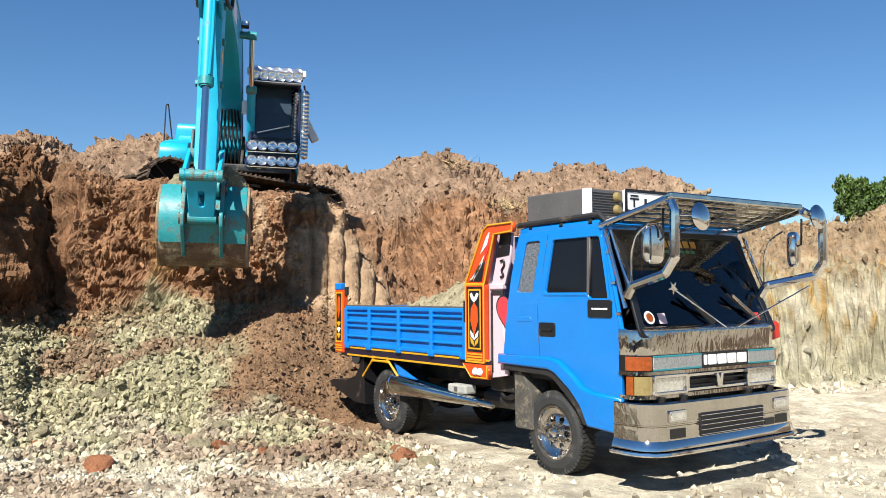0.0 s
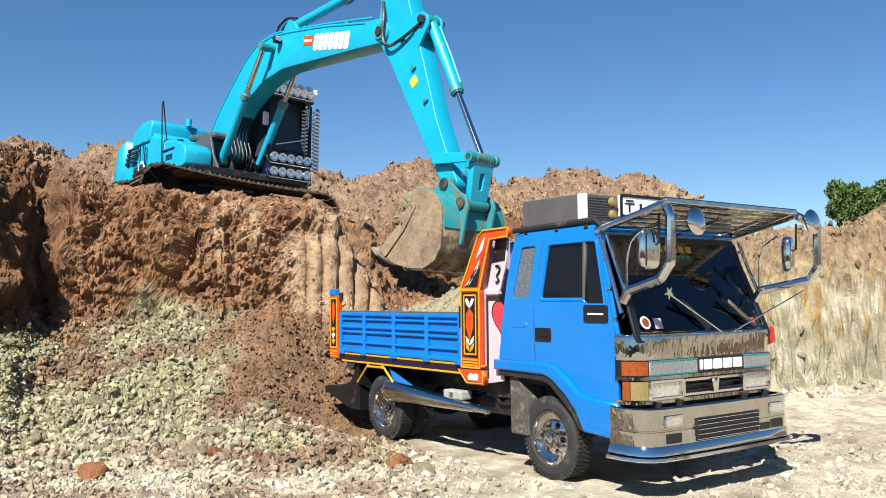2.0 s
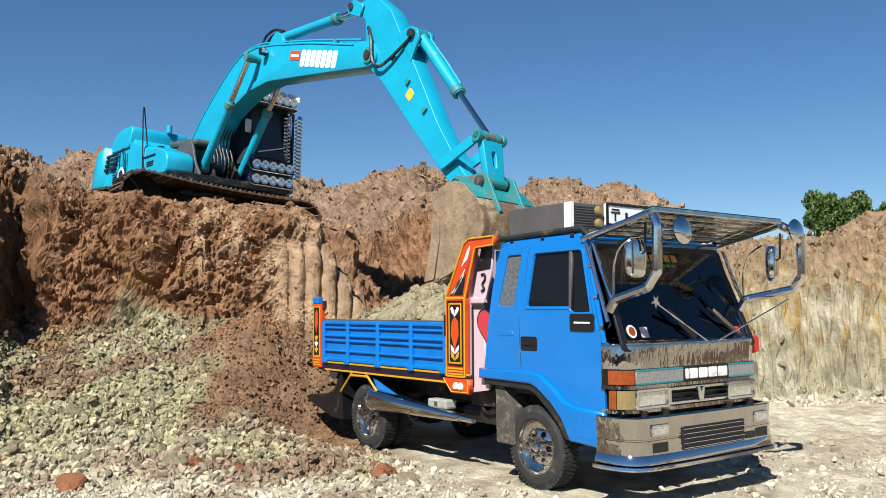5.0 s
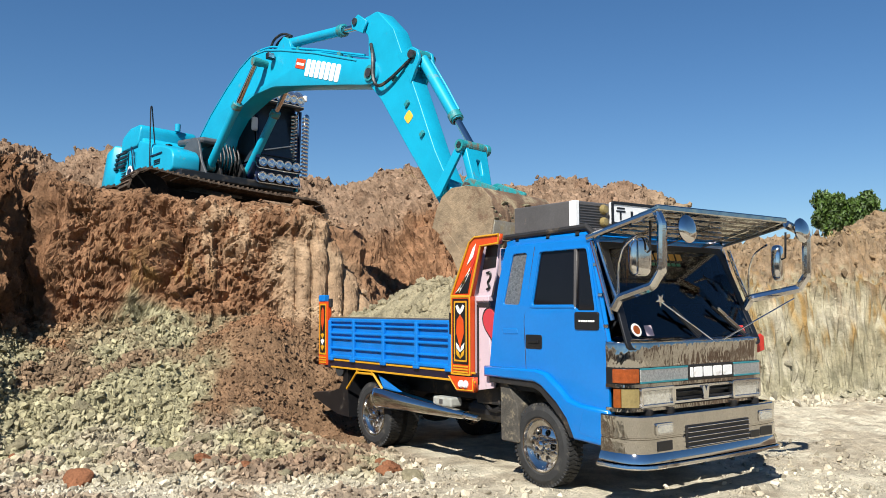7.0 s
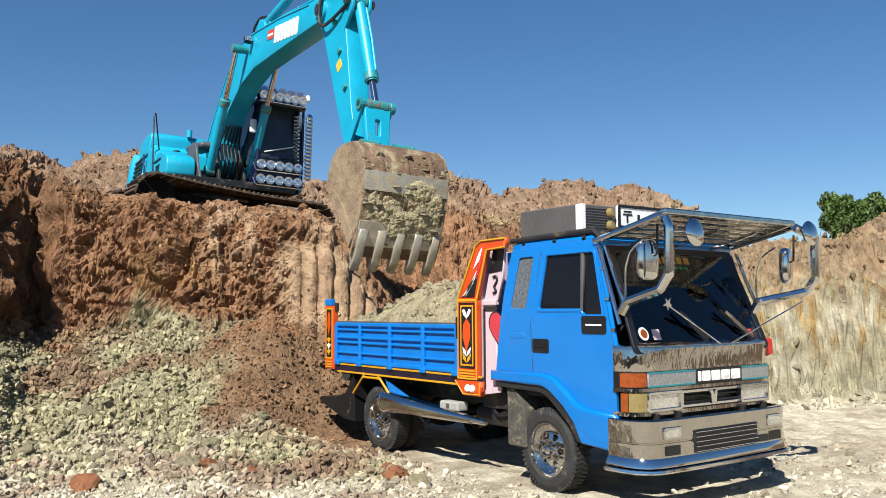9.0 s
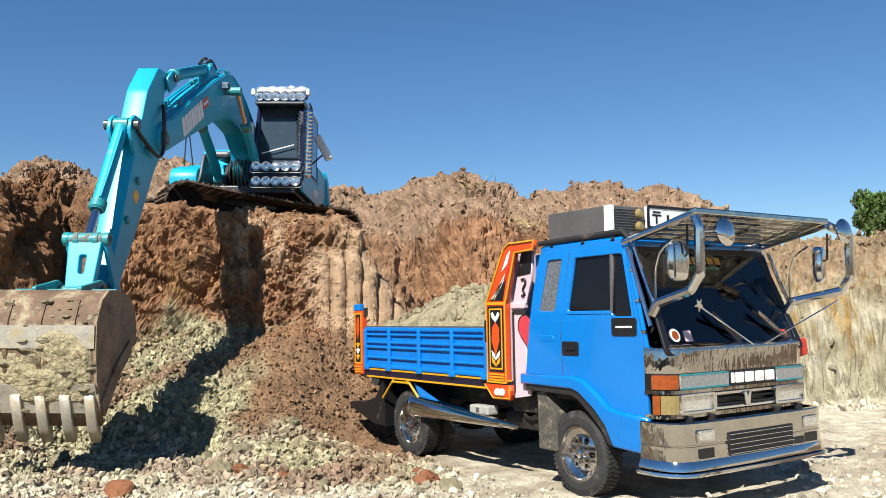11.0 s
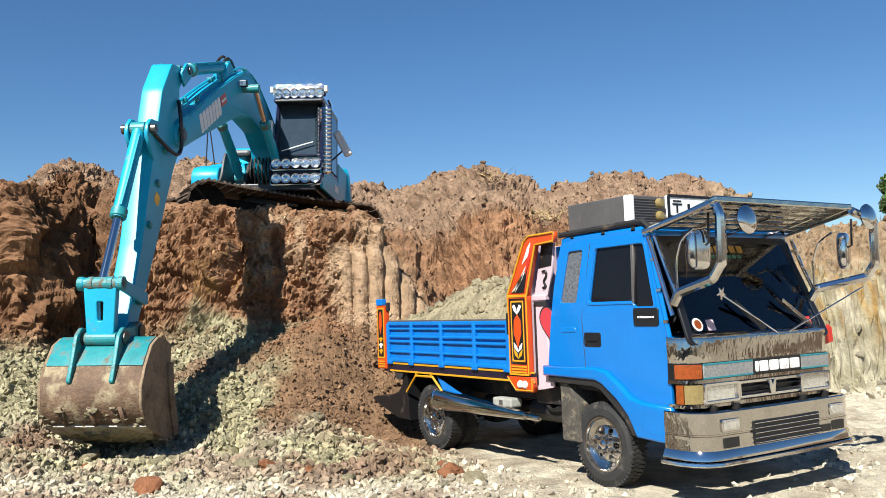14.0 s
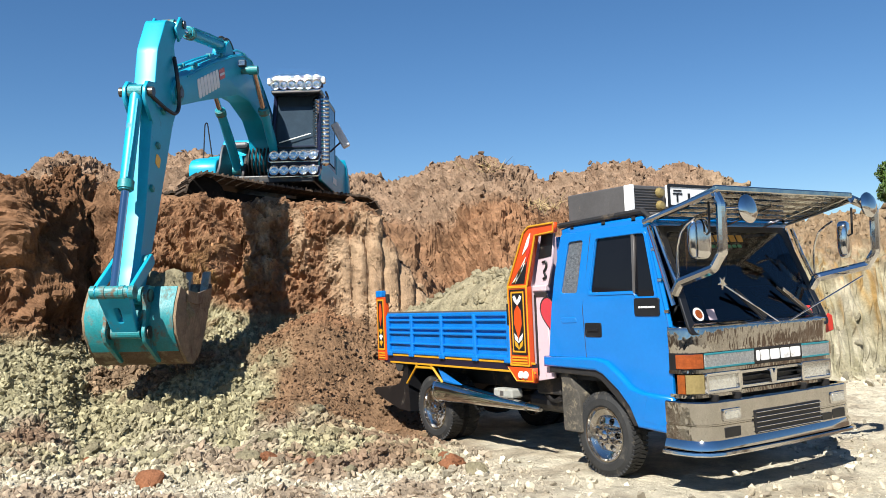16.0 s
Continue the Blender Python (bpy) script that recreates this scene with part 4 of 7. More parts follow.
part("visor_rail", tube([(0.66, -0.99, 2.38), (1.44, -0.99, 2.55)], 0.032, 10), CHROME, vis)
part("visor_rail", tube([(0.66, 0.99, 2.38), (1.44, 0.99, 2.55)], 0.032, 10), CHROME, vis)
for y in (-0.6, 0.0, 0.6):
    part("visor_bracket", box(1.0, y, 2.42, 0.6, 0.03, 0.03, 0.004, pose(0, 0, 0, 0, -14, 0)), STEEL, vis)
# mirror hoops
for sgn in (-1, 1):
    ys = -0.93 if sgn < 0 else 1.33
    y1 = -1.0 if sgn < 0 else 0.97
    hp = part("mirror_hoop", tube([(1.42, ys * (1.0 if sgn < 0 else 0.78), 2.56), (1.47, ys, 2.46), (1.46, ys, 2.05), (1.37, ys - 0.01, 1.92), (1.05, y1, 1.82), (0.98, y1, 1.72)], 0.043, 8, fillet=0.025), CHROME, lorry, "heavy chrome tube mirror hoop")
    part("hoop_stay", tube([(0.80, y1, 2.33), (0.90, y1 + 0.01, 2.05), (1.03, y1, 1.78)], 0.018, 8), CHROME, hp)
    part("hoop_stay", tube([(1.03, y1, 1.80), (1.03, y1, 2.10), (1.10, y1, 2.28), (1.25, y1, 2.36)], 0.010, 8, fillet=0.08), CHROME, hp)
    part("hoop_stay", tube([(0.72, y1, 2.34), (0.97, y1 - 0.01, 1.62)], 0.020, 8), CHROME, hp)
    bm = bmesh.new()
    bmesh.ops.create_uvsphere(bm, u_segments=28, v_segments=18, radius=1.0)
    for v in bm.verts:
        v.co = Vector([math.copysign(abs(c) ** 0.55, c) * h for c, h in zip(v.co, (0.055, 0.105, 0.185))])
    mr = part("rear_mirror", bm, CHROME, lorry, "chrome-backed rounded rear mirror", True)
    mr.matrix_local = pose(1.16, -0.86 if sgn < 0 else 1.30, 2.19, 0, 0, -18 if sgn < 0 else 18)
    part("mirror_bracket", tube([(1.18, -0.82 if sgn < 0 else 1.26, 2.2), (1.26, -0.84 if sgn < 0 else 1.28, 2.24), (1.27, -0.84 if sgn < 0 else 1.28, 2.50)], 0.011, 8), BLACK, hp)
    cv = part("convex_mirror", lathe([(0.0, 0.035), (0.05, 0.033), (0.10, 0.022), (0.125, 0.0), (0.118, -0.018), (0.0, -0.025)], 28, "X"), CHROME, lorry, "round convex mirror with chrome back", True)
    cv.matrix_local = pose(1.50, -0.62 if sgn < 0 else 1.20, 2.42 if sgn < 0 else 2.50, 0, -6, 0)
    part("mirror_bracket", tube([(1.44, -0.92 if sgn < 0 else 1.32, 2.42), (1.49, -0.62 if sgn < 0 else 1.20, 2.43)], 0.012, 8), CHROME, hp)
# cooling box and sign on the roof
bx = part("roof_box", box(0.02, -0.02, 2.62, 0.86, 1.86, 0.27, 0.012), GREYBOX, lorry, "grey ribbed metal box on the cab roof")
for k in range(9):
    part("box_rib", box(0.456, -0.70, 2.515 + k * 0.026, 0.012, 0.38, 0.010, 0.002), GREYBOX, bx)
part("box_corner", box(0.43, -0.93, 2.62, 0.09, 0.05, 0.27, 0.006), WHITE, bx, "white checker corner strip")
for z in (2.565, 2.69):
    mk = part("marker_lamp", lathe([(0.0, 0.05), (0.035, 0.045), (0.05, 0.02), (0.05, 0.0), (0.0, 0.0)], 20, "X"), YLENS, bx, "yellow roof marker lamp", True)
    mk.matrix_local = pose(0.455, -0.56, z)
sg = part("roof_sign", box(0.47, 0.08, 2.66, 0.05, 1.10, 0.22, 0.015), WHITE, lorry, "white roof sign board with black edge")
part("sign_edge", plate([oblong(-0.48, 0.64, 2.545, 2.775, 0.02), oblong(-0.455, 0.615, 2.57, 2.75, 0.02)], 0.012, front(0.498), 0.002), BLACK, sg)
for y0, y1, z0, z1 in ((-0.40, -0.29, 2.705, 2.72), (-0.41, -0.28, 2.675, 2.69), (-0.36, -0.34, 2.60, 2.675), (-0.20, -0.17, 2.60, 2.69)):
    part("sign_bar", plate([oblong(y0, y1, z0, z1, 0.002)], 0.006, front(0.4975), 0.001), BLACK, sg)
part("roof_rail", tube([(-0.55, -0.96, 2.46), (0.62, -0.96, 2.49), (0.74, -0.97, 2.40)], 0.028, 8), CHASSIS, lorry, "dark roof rail")
part("roof_rail", tube([(-0.55, 0.96, 2.46), (0.62, 0.96, 2.49), (0.74, 0.97, 2.40)], 0.028, 8), CHASSIS, lorry)
for x in (-0.35, 0.1, 0.5):
    part("rail_foot", box(x, -0.95, 2.43, 0.05, 0.03, 0.05), CHASSIS, lorry)
part("roof_deck", box(0.08, 0, 2.46, 1.25, 1.86, 0.025, 0.005), GREYBOX, lorry)

# tipping body
BX0, BX1, BY = -4.05, -1.30, 1.064
for sgn in (-1, 1):
    y = BY * sgn
    sd = part("side_board", box((BX0 + BX1) / 2, y - 0.02 * sgn, 1.315, BX1 - BX0, 0.03, 0.55, 0.004), BLUE_BED, lorry, "blue ribbed drop side of the tipper body")
    for z, hgt in ((1.57, 0.05), (1.50, 0.028), (1.40, 0.035), (1.335, 0.035), (1.20, 0.03), (1.085, 0.05)):
        part("pressed_rib", box((BX0 + BX1) / 2, y + 0.004 * sgn, z, BX1 - BX0 - 0.02, 0.042, hgt, 0.012), BLUE_BED, sd)
    for x in (-4.02, -3.40, -2.69, -1.98, -1.33):
        part("upright", box(x, y + 0.014 * sgn, 1.32, 0.06, 0.05, 0.50, 0.014), BLUE_BED, sd)
    for x in (-3.98, -3.42, -2.69, -1.98, -1.36):
        part("hinge", box(x, y + 0.018 * sgn, 1.06, 0.11, 0.05, 0.06, 0.012), BLUE_BED, sd)
    part("cap_rail", box((BX0 + BX1) / 2, y - 0.015 * sgn, 1.602, BX1 - BX0, 0.055, 0.024, 0.006), GREYBOX, sd, "worn top edge")
    rl = part("side_rail", box(-2.55, y - 0.02 * sgn, 0.985, 3.25, 0.05, 0.11, 0.006), mat("dark violet rail paint", (0.012, 0.008, 0.02), 0.4), lorry, "dark rail edged in orange lines")
    for z in (1.042, 0.945):
        part("rail_line", box(-2.46, y + 0.007 * sgn, z, 3.1, 0.012, 0.022, 0.003), YELLOW, rl)
    # front post with painted panel
    ps = part("front_post", box(-1.14, y - 0.01 * sgn, 1.435, 0.34, 0.07, 0.85, 0.01), ORANGE, lorry, "orange post with painted scroll panel")
    yy = y + 0.028 * sgn
    part("panel_line", plate([oblong(-1.275, -1.005, 1.13, 1.83, 0.01), oblong(-1.258, -1.022, 1.147, 1.813, 0.01)], 0.006, side(yy), 0.001), BLACK, ps)
    part("panel_line", plate([oblong(-1.25, -1.03, 1.155, 1.805, 0.01), oblong(-1.235, -1.045, 1.17, 1.79, 0.01)], 0.006, side(yy), 0.001), YELLOW, ps)
    part("post_edge", plate([oblong(-1.31, -0.97, 1.01, 1.862, 0.01), oblong(-1.293, -0.987, 1.027, 1.845, 0.01)], 0.006, side(yy), 0.001), YELLOW, ps)
    part("panel_field", plate([oblong(-1.232, -1.048, 1.175, 1.785, 0.02)], 0.004, side(yy), 0.001), BLACK, ps)
    part("scroll", plate([[(-1.14, 1.30), (-1.075, 1.46), (-1.085, 1.60), (-1.14, 1.66), (-1.195, 1.60), (-1.205, 1.46)]], 0.006, side(yy + 0.003 * sgn), 0.001), ORANGE, ps, "red-orange painted leaf")
    for dx in (-1, 1):
        part("scroll", plate([[(-1.14, 1.66), (-1.14 + dx * 0.05, 1.70), (-1.14 + dx * 0.075, 1.75), (-1.14 + dx * 0.045, 1.765), (-1.14 + dx * 0.01, 1.72)]], 0.006, side(yy + 0.003 * sgn), 0.001), WHITE, ps)
        for k in range(2):
            part("scroll", plate([[(-1.14, 1.185 + 0.07 * k), (-1.14 + dx * 0.06, 1.225 + 0.07 * k), (-1.14 + dx * 0.07, 1.285 + 0.07 * k), (-1.14 + dx * 0.02, 1.245 + 0.07 * k)]], 0.006, side(yy + 0.003 * sgn), 0.001), WHITE if k else YELLOW, ps)
    for k in range(3):
        part("panel_bar", plate([oblong(-1.27, -1.01, 1.035 + 0.03 * k, 1.05 + 0.03 * k, 0.003)], 0.006, side(yy + 0.001 * sgn), 0.001), YELLOW, ps)
    part("latch", box(-1.315, y + 0.01 * sgn, 1.56, 0.03, 0.06, 0.24, 0.008), BLACK, ps)
    # raked headboard wing
    wing = [(-1.31, 1.862), (-0.975, 1.862), (-0.80, 2.385), (-0.51, 2.40), (-0.50, 2.49), (-0.90, 2.485), (-0.99, 2.43)]
    wg = part("headboard_wing", plate([wing], 0.05, side(y - 0.01 * sgn), 0.006), ORANGE, lorry, "orange raked wing with white flame painting")
    edge = [Vector(p) for p in wing]
    part("wing_edge", tube([(p.x, yy - 0.006 * sgn, p.y) for p in edge + edge[:1]], 0.011, 6), YELLOW, wg)
    part("wing_field", plate([[(-1.24, 1.89), (-1.02, 1.89), (-0.93, 2.20)]], 0.006, side(yy - 0.009 * sgn), 0.001), BLACK, wg)
    for k in range(3):
        part("flame", plate([[(-1.22 + 0.03 * k, 1.90), (-1.10 + 0.035 * k, 1.96 + 0.04 * k), (-0.99 + 0.01 * k, 2.10 + 0.03 * k), (-1.08 + 0.02 * k, 2.02 + 0.03 * k)]], 0.006, side(yy - 0.004 * sgn), 0.001), (WHITE, YELLOW, WHITE)[k], wg)
    part("flame", plate([[(-1.03, 2.19), (-0.93, 2.36), (-0.88, 2.41), (-0.92, 2.28)]], 0.006, side(yy - 0.008 * sgn), 0.001), WHITE, wg)
    part("flame", plate([[(-0.98, 2.08), (-0.90, 2.22), (-0.86, 2.36), (-0.95, 2.24)]], 0.006, side(yy - 0.008 * sgn), 0.001), RED, wg)
    # rear post
    rp = part("rear_post", box(-4.21, y - 0.01 * sgn, 1.39, 0.24, 0.07, 0.86, 0.01), ORANGE, lorry, "orange rear post with painted scroll and blue cap")
    part("panel_line", plate([oblong(-4.30, -4.12, 1.10, 1.79, 0.01), oblong(-4.282, -4.138, 1.12, 1.77, 0.01)], 0.006, side(yy), 0.001), YELLOW, rp)
    part("panel_field", plate([oblong(-4.278, -4.142, 1.125, 1.765, 0.01)], 0.004, side(yy), 0.001), BLACK, rp)
    part("scroll", plate([[(-4.21, 1.42), (-4.17, 1.55), (-4.18, 1.70), (-4.21, 1.74), (-4.24, 1.70), (-4.25, 1.55)]], 0.006, side(yy + 0.003 * sgn), 0.001), ORANGE, rp)
    for k in range(3):
        part("scroll", plate([[(-4.21, 1.15 + 0.08 * k), (-4.16, 1.21 + 0.08 * k), (-4.21, 1.23 + 0.08 * k), (-4.26, 1.21 + 0.08 * k)]], 0.006, side(yy + 0.003 * sgn), 0.001), (YELLOW, WHITE, YELLOW)[k], rp)
        part("panel_bar", plate([oblong(-4.30, -4.12, 0.985 + 0.033 * k, 1.0 + 0.033 * k, 0.003)], 0.006, side(yy + 0.001 * sgn), 0.001), YELLOW, rp)
    part("post_cap", box(-4.25, y - 0.01 * sgn, 1.865, 0.16, 0.08, 0.09, 0.012), BLUE_BED, rp)
    part("post_hook", box(-4.08, y - 0.02 * sgn, 1.80, 0.05, 0.05, 0.12, 0.01), CHASSIS, rp)
    # stepped orange bracket over the rear wheel
    part("bracket", tube([(-3.60, y, 0.68), (-3.36, y, 0.90), (-2.95, y, 0.905), (-2.74, y, 0.74)], 0.016, 6), YELLOW, lorry, "orange outline bracket over the rear wheel")
    for x in (-3.33, -2.97):
        part("bracket_post", box(x, y, 0.925, 0.03, 0.03, 0.07), YELLOW, lorry)
    part("side_fin", plate([[(-2.90, 0.90), (-2.74, 0.70), (-2.25, 0.60), (-2.02, 0.60)]], 0.02, side(y - 0.05 * sgn), 0.004), BLUE_BED, lorry, "blue triangular fin")
    # red lamp box with twin lamps
    rb = part("lamp_box", plate([[(-1.37, 0.99), (-0.93, 0.99), (-0.93, 0.845), (-1.22, 0.84)]], 0.06, side(y - 0.01 * sgn), 0.006), ORANGE, lorry, "red lamp box with twin round lamps")
    part("box_line", tube([(-1.36, y + 0.02 * sgn, 0.985), (-1.22, y + 0.02 * sgn, 0.85), (-0.94, y + 0.02 * sgn, 0.855), (-0.94, y + 0.02 * sgn, 0.985)], 0.008, 6), YELLOW, rb)
    for x in (-1.135, -1.055):
        lp = part("round_lamp", lathe([(0.0, 0.03), (0.03, 0.026), (0.042, 0.01), (0.042, 0.0), (0.0, 0.0)], 18, "Y"), WHITE, rb, "small round white lamp", True)
        lp.matrix_local = pose(x, y + (0.02 if sgn > 0 else -0.02), 0.915, 0, 0, 0 if sgn > 0 else 180)
part("body_floor", box(-2.68, 0, 1.03, 2.80, 2.06, 0.06), BLUE_BED, lorry)
part("tail_board", box(-4.06, 0, 1.32, 0.04, 2.0, 0.56, 0.006), BLUE_BED, lorry)
# pink headboard between cab and body
hb = part("headboard", plate([[(-1.04, 0.86), (1.04, 0.86), (1.04, 1.80), (0.98, 2.38), (-0.98, 2.38), (-1.04, 1.80)]], 0.05, front(-1.0), 0.008), PINK, lorry, "pale pink headboard with heart and black paint marks")
part("side_cheek", plate([[(-0.955, 0.86), (-0.70, 0.90), (-0.70, 0.98), (-0.74, 1.04), (-0.78, 1.80), (-0.955, 1.80)]], 0.03, side(-0.985), 0.004), PINK, hb)
part("cheek_ledge", box(-0.86, -0.985, 1.83, 0.22, 0.06, 0.06, 0.01), PINK, hb)
part("cheek_line", box(-0.85, -1.003, 1.765, 0.20, 0.01, 0.05, 0.002), CHASSIS, hb)
part("cheek_line", box(-0.945, -1.003, 1.34, 0.03, 0.01, 0.85, 0.002), CHASSIS, hb)
part("upper_cheek", plate([[(-0.955, 1.86), (-0.74, 1.86), (-0.66, 2.10), (-0.62, 2.39), (-0.80, 2.39)]], 0.03, side(-0.975), 0.004), PINK, hb)
part("upper_dark", plate([[(-0.87, 2.14), (-0.66, 2.16), (-0.62, 2.39), (-0.80, 2.39)]], 0.006, side(-0.993), 0.001), BLACK, hb, "black top of the headboard")
heart = [(0.16 * math.sin(k * math.tau / 36) ** 3 * 1.25, 0.0125 * 1.25 * (13 * math.cos(k * math.tau / 36) - 5 * math.cos(2 * k * math.tau / 36) - 2 * math.cos(3 * k * math.tau / 36) - math.cos(4 * k * math.tau / 36))) for k in range(36)]
part("heart", plate([[(-0.655 + x, 1.555 + z * 0.9) for x, z in heart]], 0.008, side(-1.003), 0.002), HEART, hb, "red painted heart outlined black")
part("heart_outline", plate([[(-0.655 + x * 1.1, 1.555 + z * 1.0) for x, z in heart]], 0.004, side(-1.0015), 0.001), CHASSIS, hb)
part("paint_mark", tube([(-0.80, -0.997, 2.10), (-0.74, -0.997, 2.11), (-0.735, -0.997, 2.05), (-0.79, -0.997, 2.0), (-0.745, -0.997, 1.94), (-0.80, -0.997, 1.93)], 0.014, 6, fillet=0.03), BLACK, hb)

# chassis
for y in (-0.42, 0.42):
    part("chassis_rail", box(-1.6, y, 0.78, 4.7, 0.09, 0.22, 0.01), CHASSIS, lorry, "grimy black chassis rail")
for x in (-3.9, -2.4, -1.7, -0.6, 0.6):
    part("cross_member", box(x, 0, 0.78, 0.10, 0.84, 0.14), CHASSIS, lorry)
part("sub_frame", box(-2.6, 0, 0.95, 3.0, 0.9, 0.10), CHASSIS, lorry)
part("engine", box(0.05, 0, 0.72, 1.2, 0.7, 0.5, 0.06), CHASSIS, lorry, "grimy engine block")
part("front_axle", rod((0, -0.8, 0.40), (0, 0.8, 0.40), 0.05), CHASSIS, lorry)
part("rear_axle", rod((-3.057, -0.7, 0.40), (-3.057, 0.7, 0.40), 0.075), CHASSIS, lorry)
part("differential", box(-3.057, 0, 0.42, 0.34, 0.36, 0.36, 0.10), CHASSIS, lorry)
part("drive_shaft", rod((-2.9, 0, 0.45), (-0.5, 0, 0.62), 0.045), CHASSIS, lorry)
for sgn in (-1, 1):
    for x in (0.0, -3.057):
        part("leaf_spring", tube([(x - 0.6, 0.45 * sgn, 0.62), (x, 0.45 * sgn, 0.50), (x + 0.6, 0.45 * sgn, 0.62)], 0.04, 6, fillet=0.4), CHASSIS, lorry)
fc = part("exhaust_cone", rod((-2.88, -1.00, 0.635), (-1.20, -0.98, 0.565), 0.145, 0.045, 24), CHROME, lorry, "long chrome cone along the chassis", True)
part("cone_tip", rod((-1.22, -0.98, 0.566), (-0.98, -0.97, 0.553), 0.036, 0.03, 16), CHROME, fc)
part("cone_rim", lathe([(0.146, -0.01), (0.155, 0.0), (0.155, 0.03), (0.146, 0.035)], 24, "X"), CHROME, fc).matrix_local = pose(-2.88, -1.0, 0.635)
bt = part("side_box", box(-1.58, -0.94, 0.685, 0.34, 0.16, 0.10, 0.02), GREYPLASTIC, lorry, "small white plastic box under the body")
part("box_window", plate([oblong(-1.62, -1.56, 0.66, 0.71, 0.005)], 0.006, side(-1.021), 0.001), GREYBOX, bt)
part("air_tank", rod((-1.35, -0.7, 0.60), (-0.75, -0.7, 0.60), 0.11), CHASSIS, lorry, "black air tank")
part("battery_tray", box(-0.95, -0.72, 0.80, 0.4, 0.3, 0.2, 0.02), CHASSIS, lorry)
for k in range(3):
    part("air_hose", tube([(-1.1, -0.8, 0.70 + 0.04 * k), (-0.9, -0.86, 0.62), (-0.7, -0.80, 0.66 + 0.05 * k), (-0.5, -0.7, 0.7)], 0.014, 6, fillet=0.08), HOSE, lorry)
for sgn in (-1, 1):
    part("mud_flap", plate([rounded([(-0.57, 0.95), (-0.46, 0.95), (-0.33, 0.75), (-0.30, 0.39), (-0.56, 0.39)], 0.02)], 0.30, side(0.86 * sgn), 0.01), MUDFLAP, lorry, "muddy rubber flap behind the front wheel")
    fd = part("rear_guard", sweep([(-3.70, 0.74 * sgn + 0.29), (-3.70, 0.74 * sgn - 0.29)], [(-0.02, 1.0), (0.02, 0.98), (0.06, 0.78), (0.16, 0.66), (0.42, 0.59), (0.80, 0.57), (0.90, 0.54), (0.86, 0.50), (0.60, 0.42), (0.20, 0.32), (-0.10, 0.31), (-0.06, 0.98)]), BLACK, lorry, "black curved rear mudguard")
part("rear_lamp_cluster", box(-3.72, -1.03, 1.06, 0.18, 0.07, 0.07, 0.02), RED, lorry, "red rear marker")
part("guard_roller", rod((-3.80, -1.06, 0.93), (-3.80, -0.86, 0.93), 0.105, n=20), RUBBER, lorry)


# wheels
def tyre_mesh(wdt, rad):
    prof = [(rad * 0.62, wdt / 2 - 0.02), (rad * 0.70, wdt / 2 + 0.004), (rad * 0.86, wdt / 2 + 0.002), (rad * 0.95, wdt / 2 - 0.016), (rad * 0.985, wdt / 2 - 0.035), (rad, wdt / 2 - 0.06), (rad, -wdt / 2 + 0.06), (rad * 0.985, -wdt / 2 + 0.035), (rad * 0.95, -wdt / 2 + 0.016), (rad * 0.86, -wdt / 2 - 0.002), (rad * 0.62, -wdt / 2 + 0.02)]
    bm = lathe(prof, 56, "Y", False)
    # tread blocks
    for k in range(56):
        for side_ in (-1, 1):
            m = pose(0, 0, 0, 0, k * 360 / 56 + (3 if side_ > 0 else 0), 0) @ pose(0, side_ * (wdt / 2 - 0.052), rad * 0.985, 0, 0, 14 * side_)
            box(0, 0, 0, 0.030, 0.075, 0.030, 0, m, bm)
    for k in range(3):
        for j in range(56):
            m = pose(0, 0, 0, 0, j * 360 / 56 + 2 * k, 0) @ pose(0, (k - 1) * 0.036, rad, 0, 0, 20)
            box(0, 0, 0, 0.036, 0.024, 0.014, 0, m, bm)
    return bm


def make_wheel(x, y, wdt, turn, label, chrome=True):
    e = part("wheel", lathe([(0.05, -0.08), (0.20, -0.08), (0.235, -0.06), (0.245, 0.05), (0.262, 0.085), (0.262, 0.098), (0.248, 0.098), (0.238, 0.07), (0.18, 0.03), (0.0, 0.03)], 40, "Y"), RIM, lorry, label, True)
    part("tyre", tyre_mesh(wdt, 0.397), RUBBER, e, "dusty black tyre with worn tread", False)
    # dished cover with oval holes
    hole = [[(math.cos(t) * 0.036 + 0.142 * math.cos(a), math.sin(t) * 0.036 + 0.142 * math.sin(a)) for t in [j * math.tau / 12 for j in range(12)]] for a in [i * math.tau / 6 for i in range(6)]]
    rim_o = [(0.225 * math.cos(t), 0.225 * math.sin(t)) for t in [j * math.tau / 40 for j in range(40)]]
    bm = plate([rim_o] + hole, 0.012, side(0.0), 0.003)
    for v in bm.verts:
        r = math.hypot(v.co.x, v.co.z)
        v.co.y += 0.075 - 0.055 * (r / 0.225) ** 2 if chrome else 0.045 - 0.03 * (1 - r / 0.225)
    part("wheel_cover", bm, CHROME if chrome else RIM, e, "domed chrome cover with oval holes", True)
    part("hub", lathe([(0.0, 0.115), (0.028, 0.112), (0.042, 0.10), (0.046, 0.05)], 24, "Y"), CHROME, e, "", True)
    for k in range(6):
        a = k * math.tau / 6 + math.pi / 6
        part("wheel_nut", rod((0.085 * math.cos(a), 0.06, 0.085 * math.sin(a)), (0.085 * math.cos(a), 0.105, 0.085 * math.sin(a)), 0.017, 0.014, 6), CHROME, e)
    e.matrix_local = pose(x, y, 0.397, 0, 0, turn)
    return e


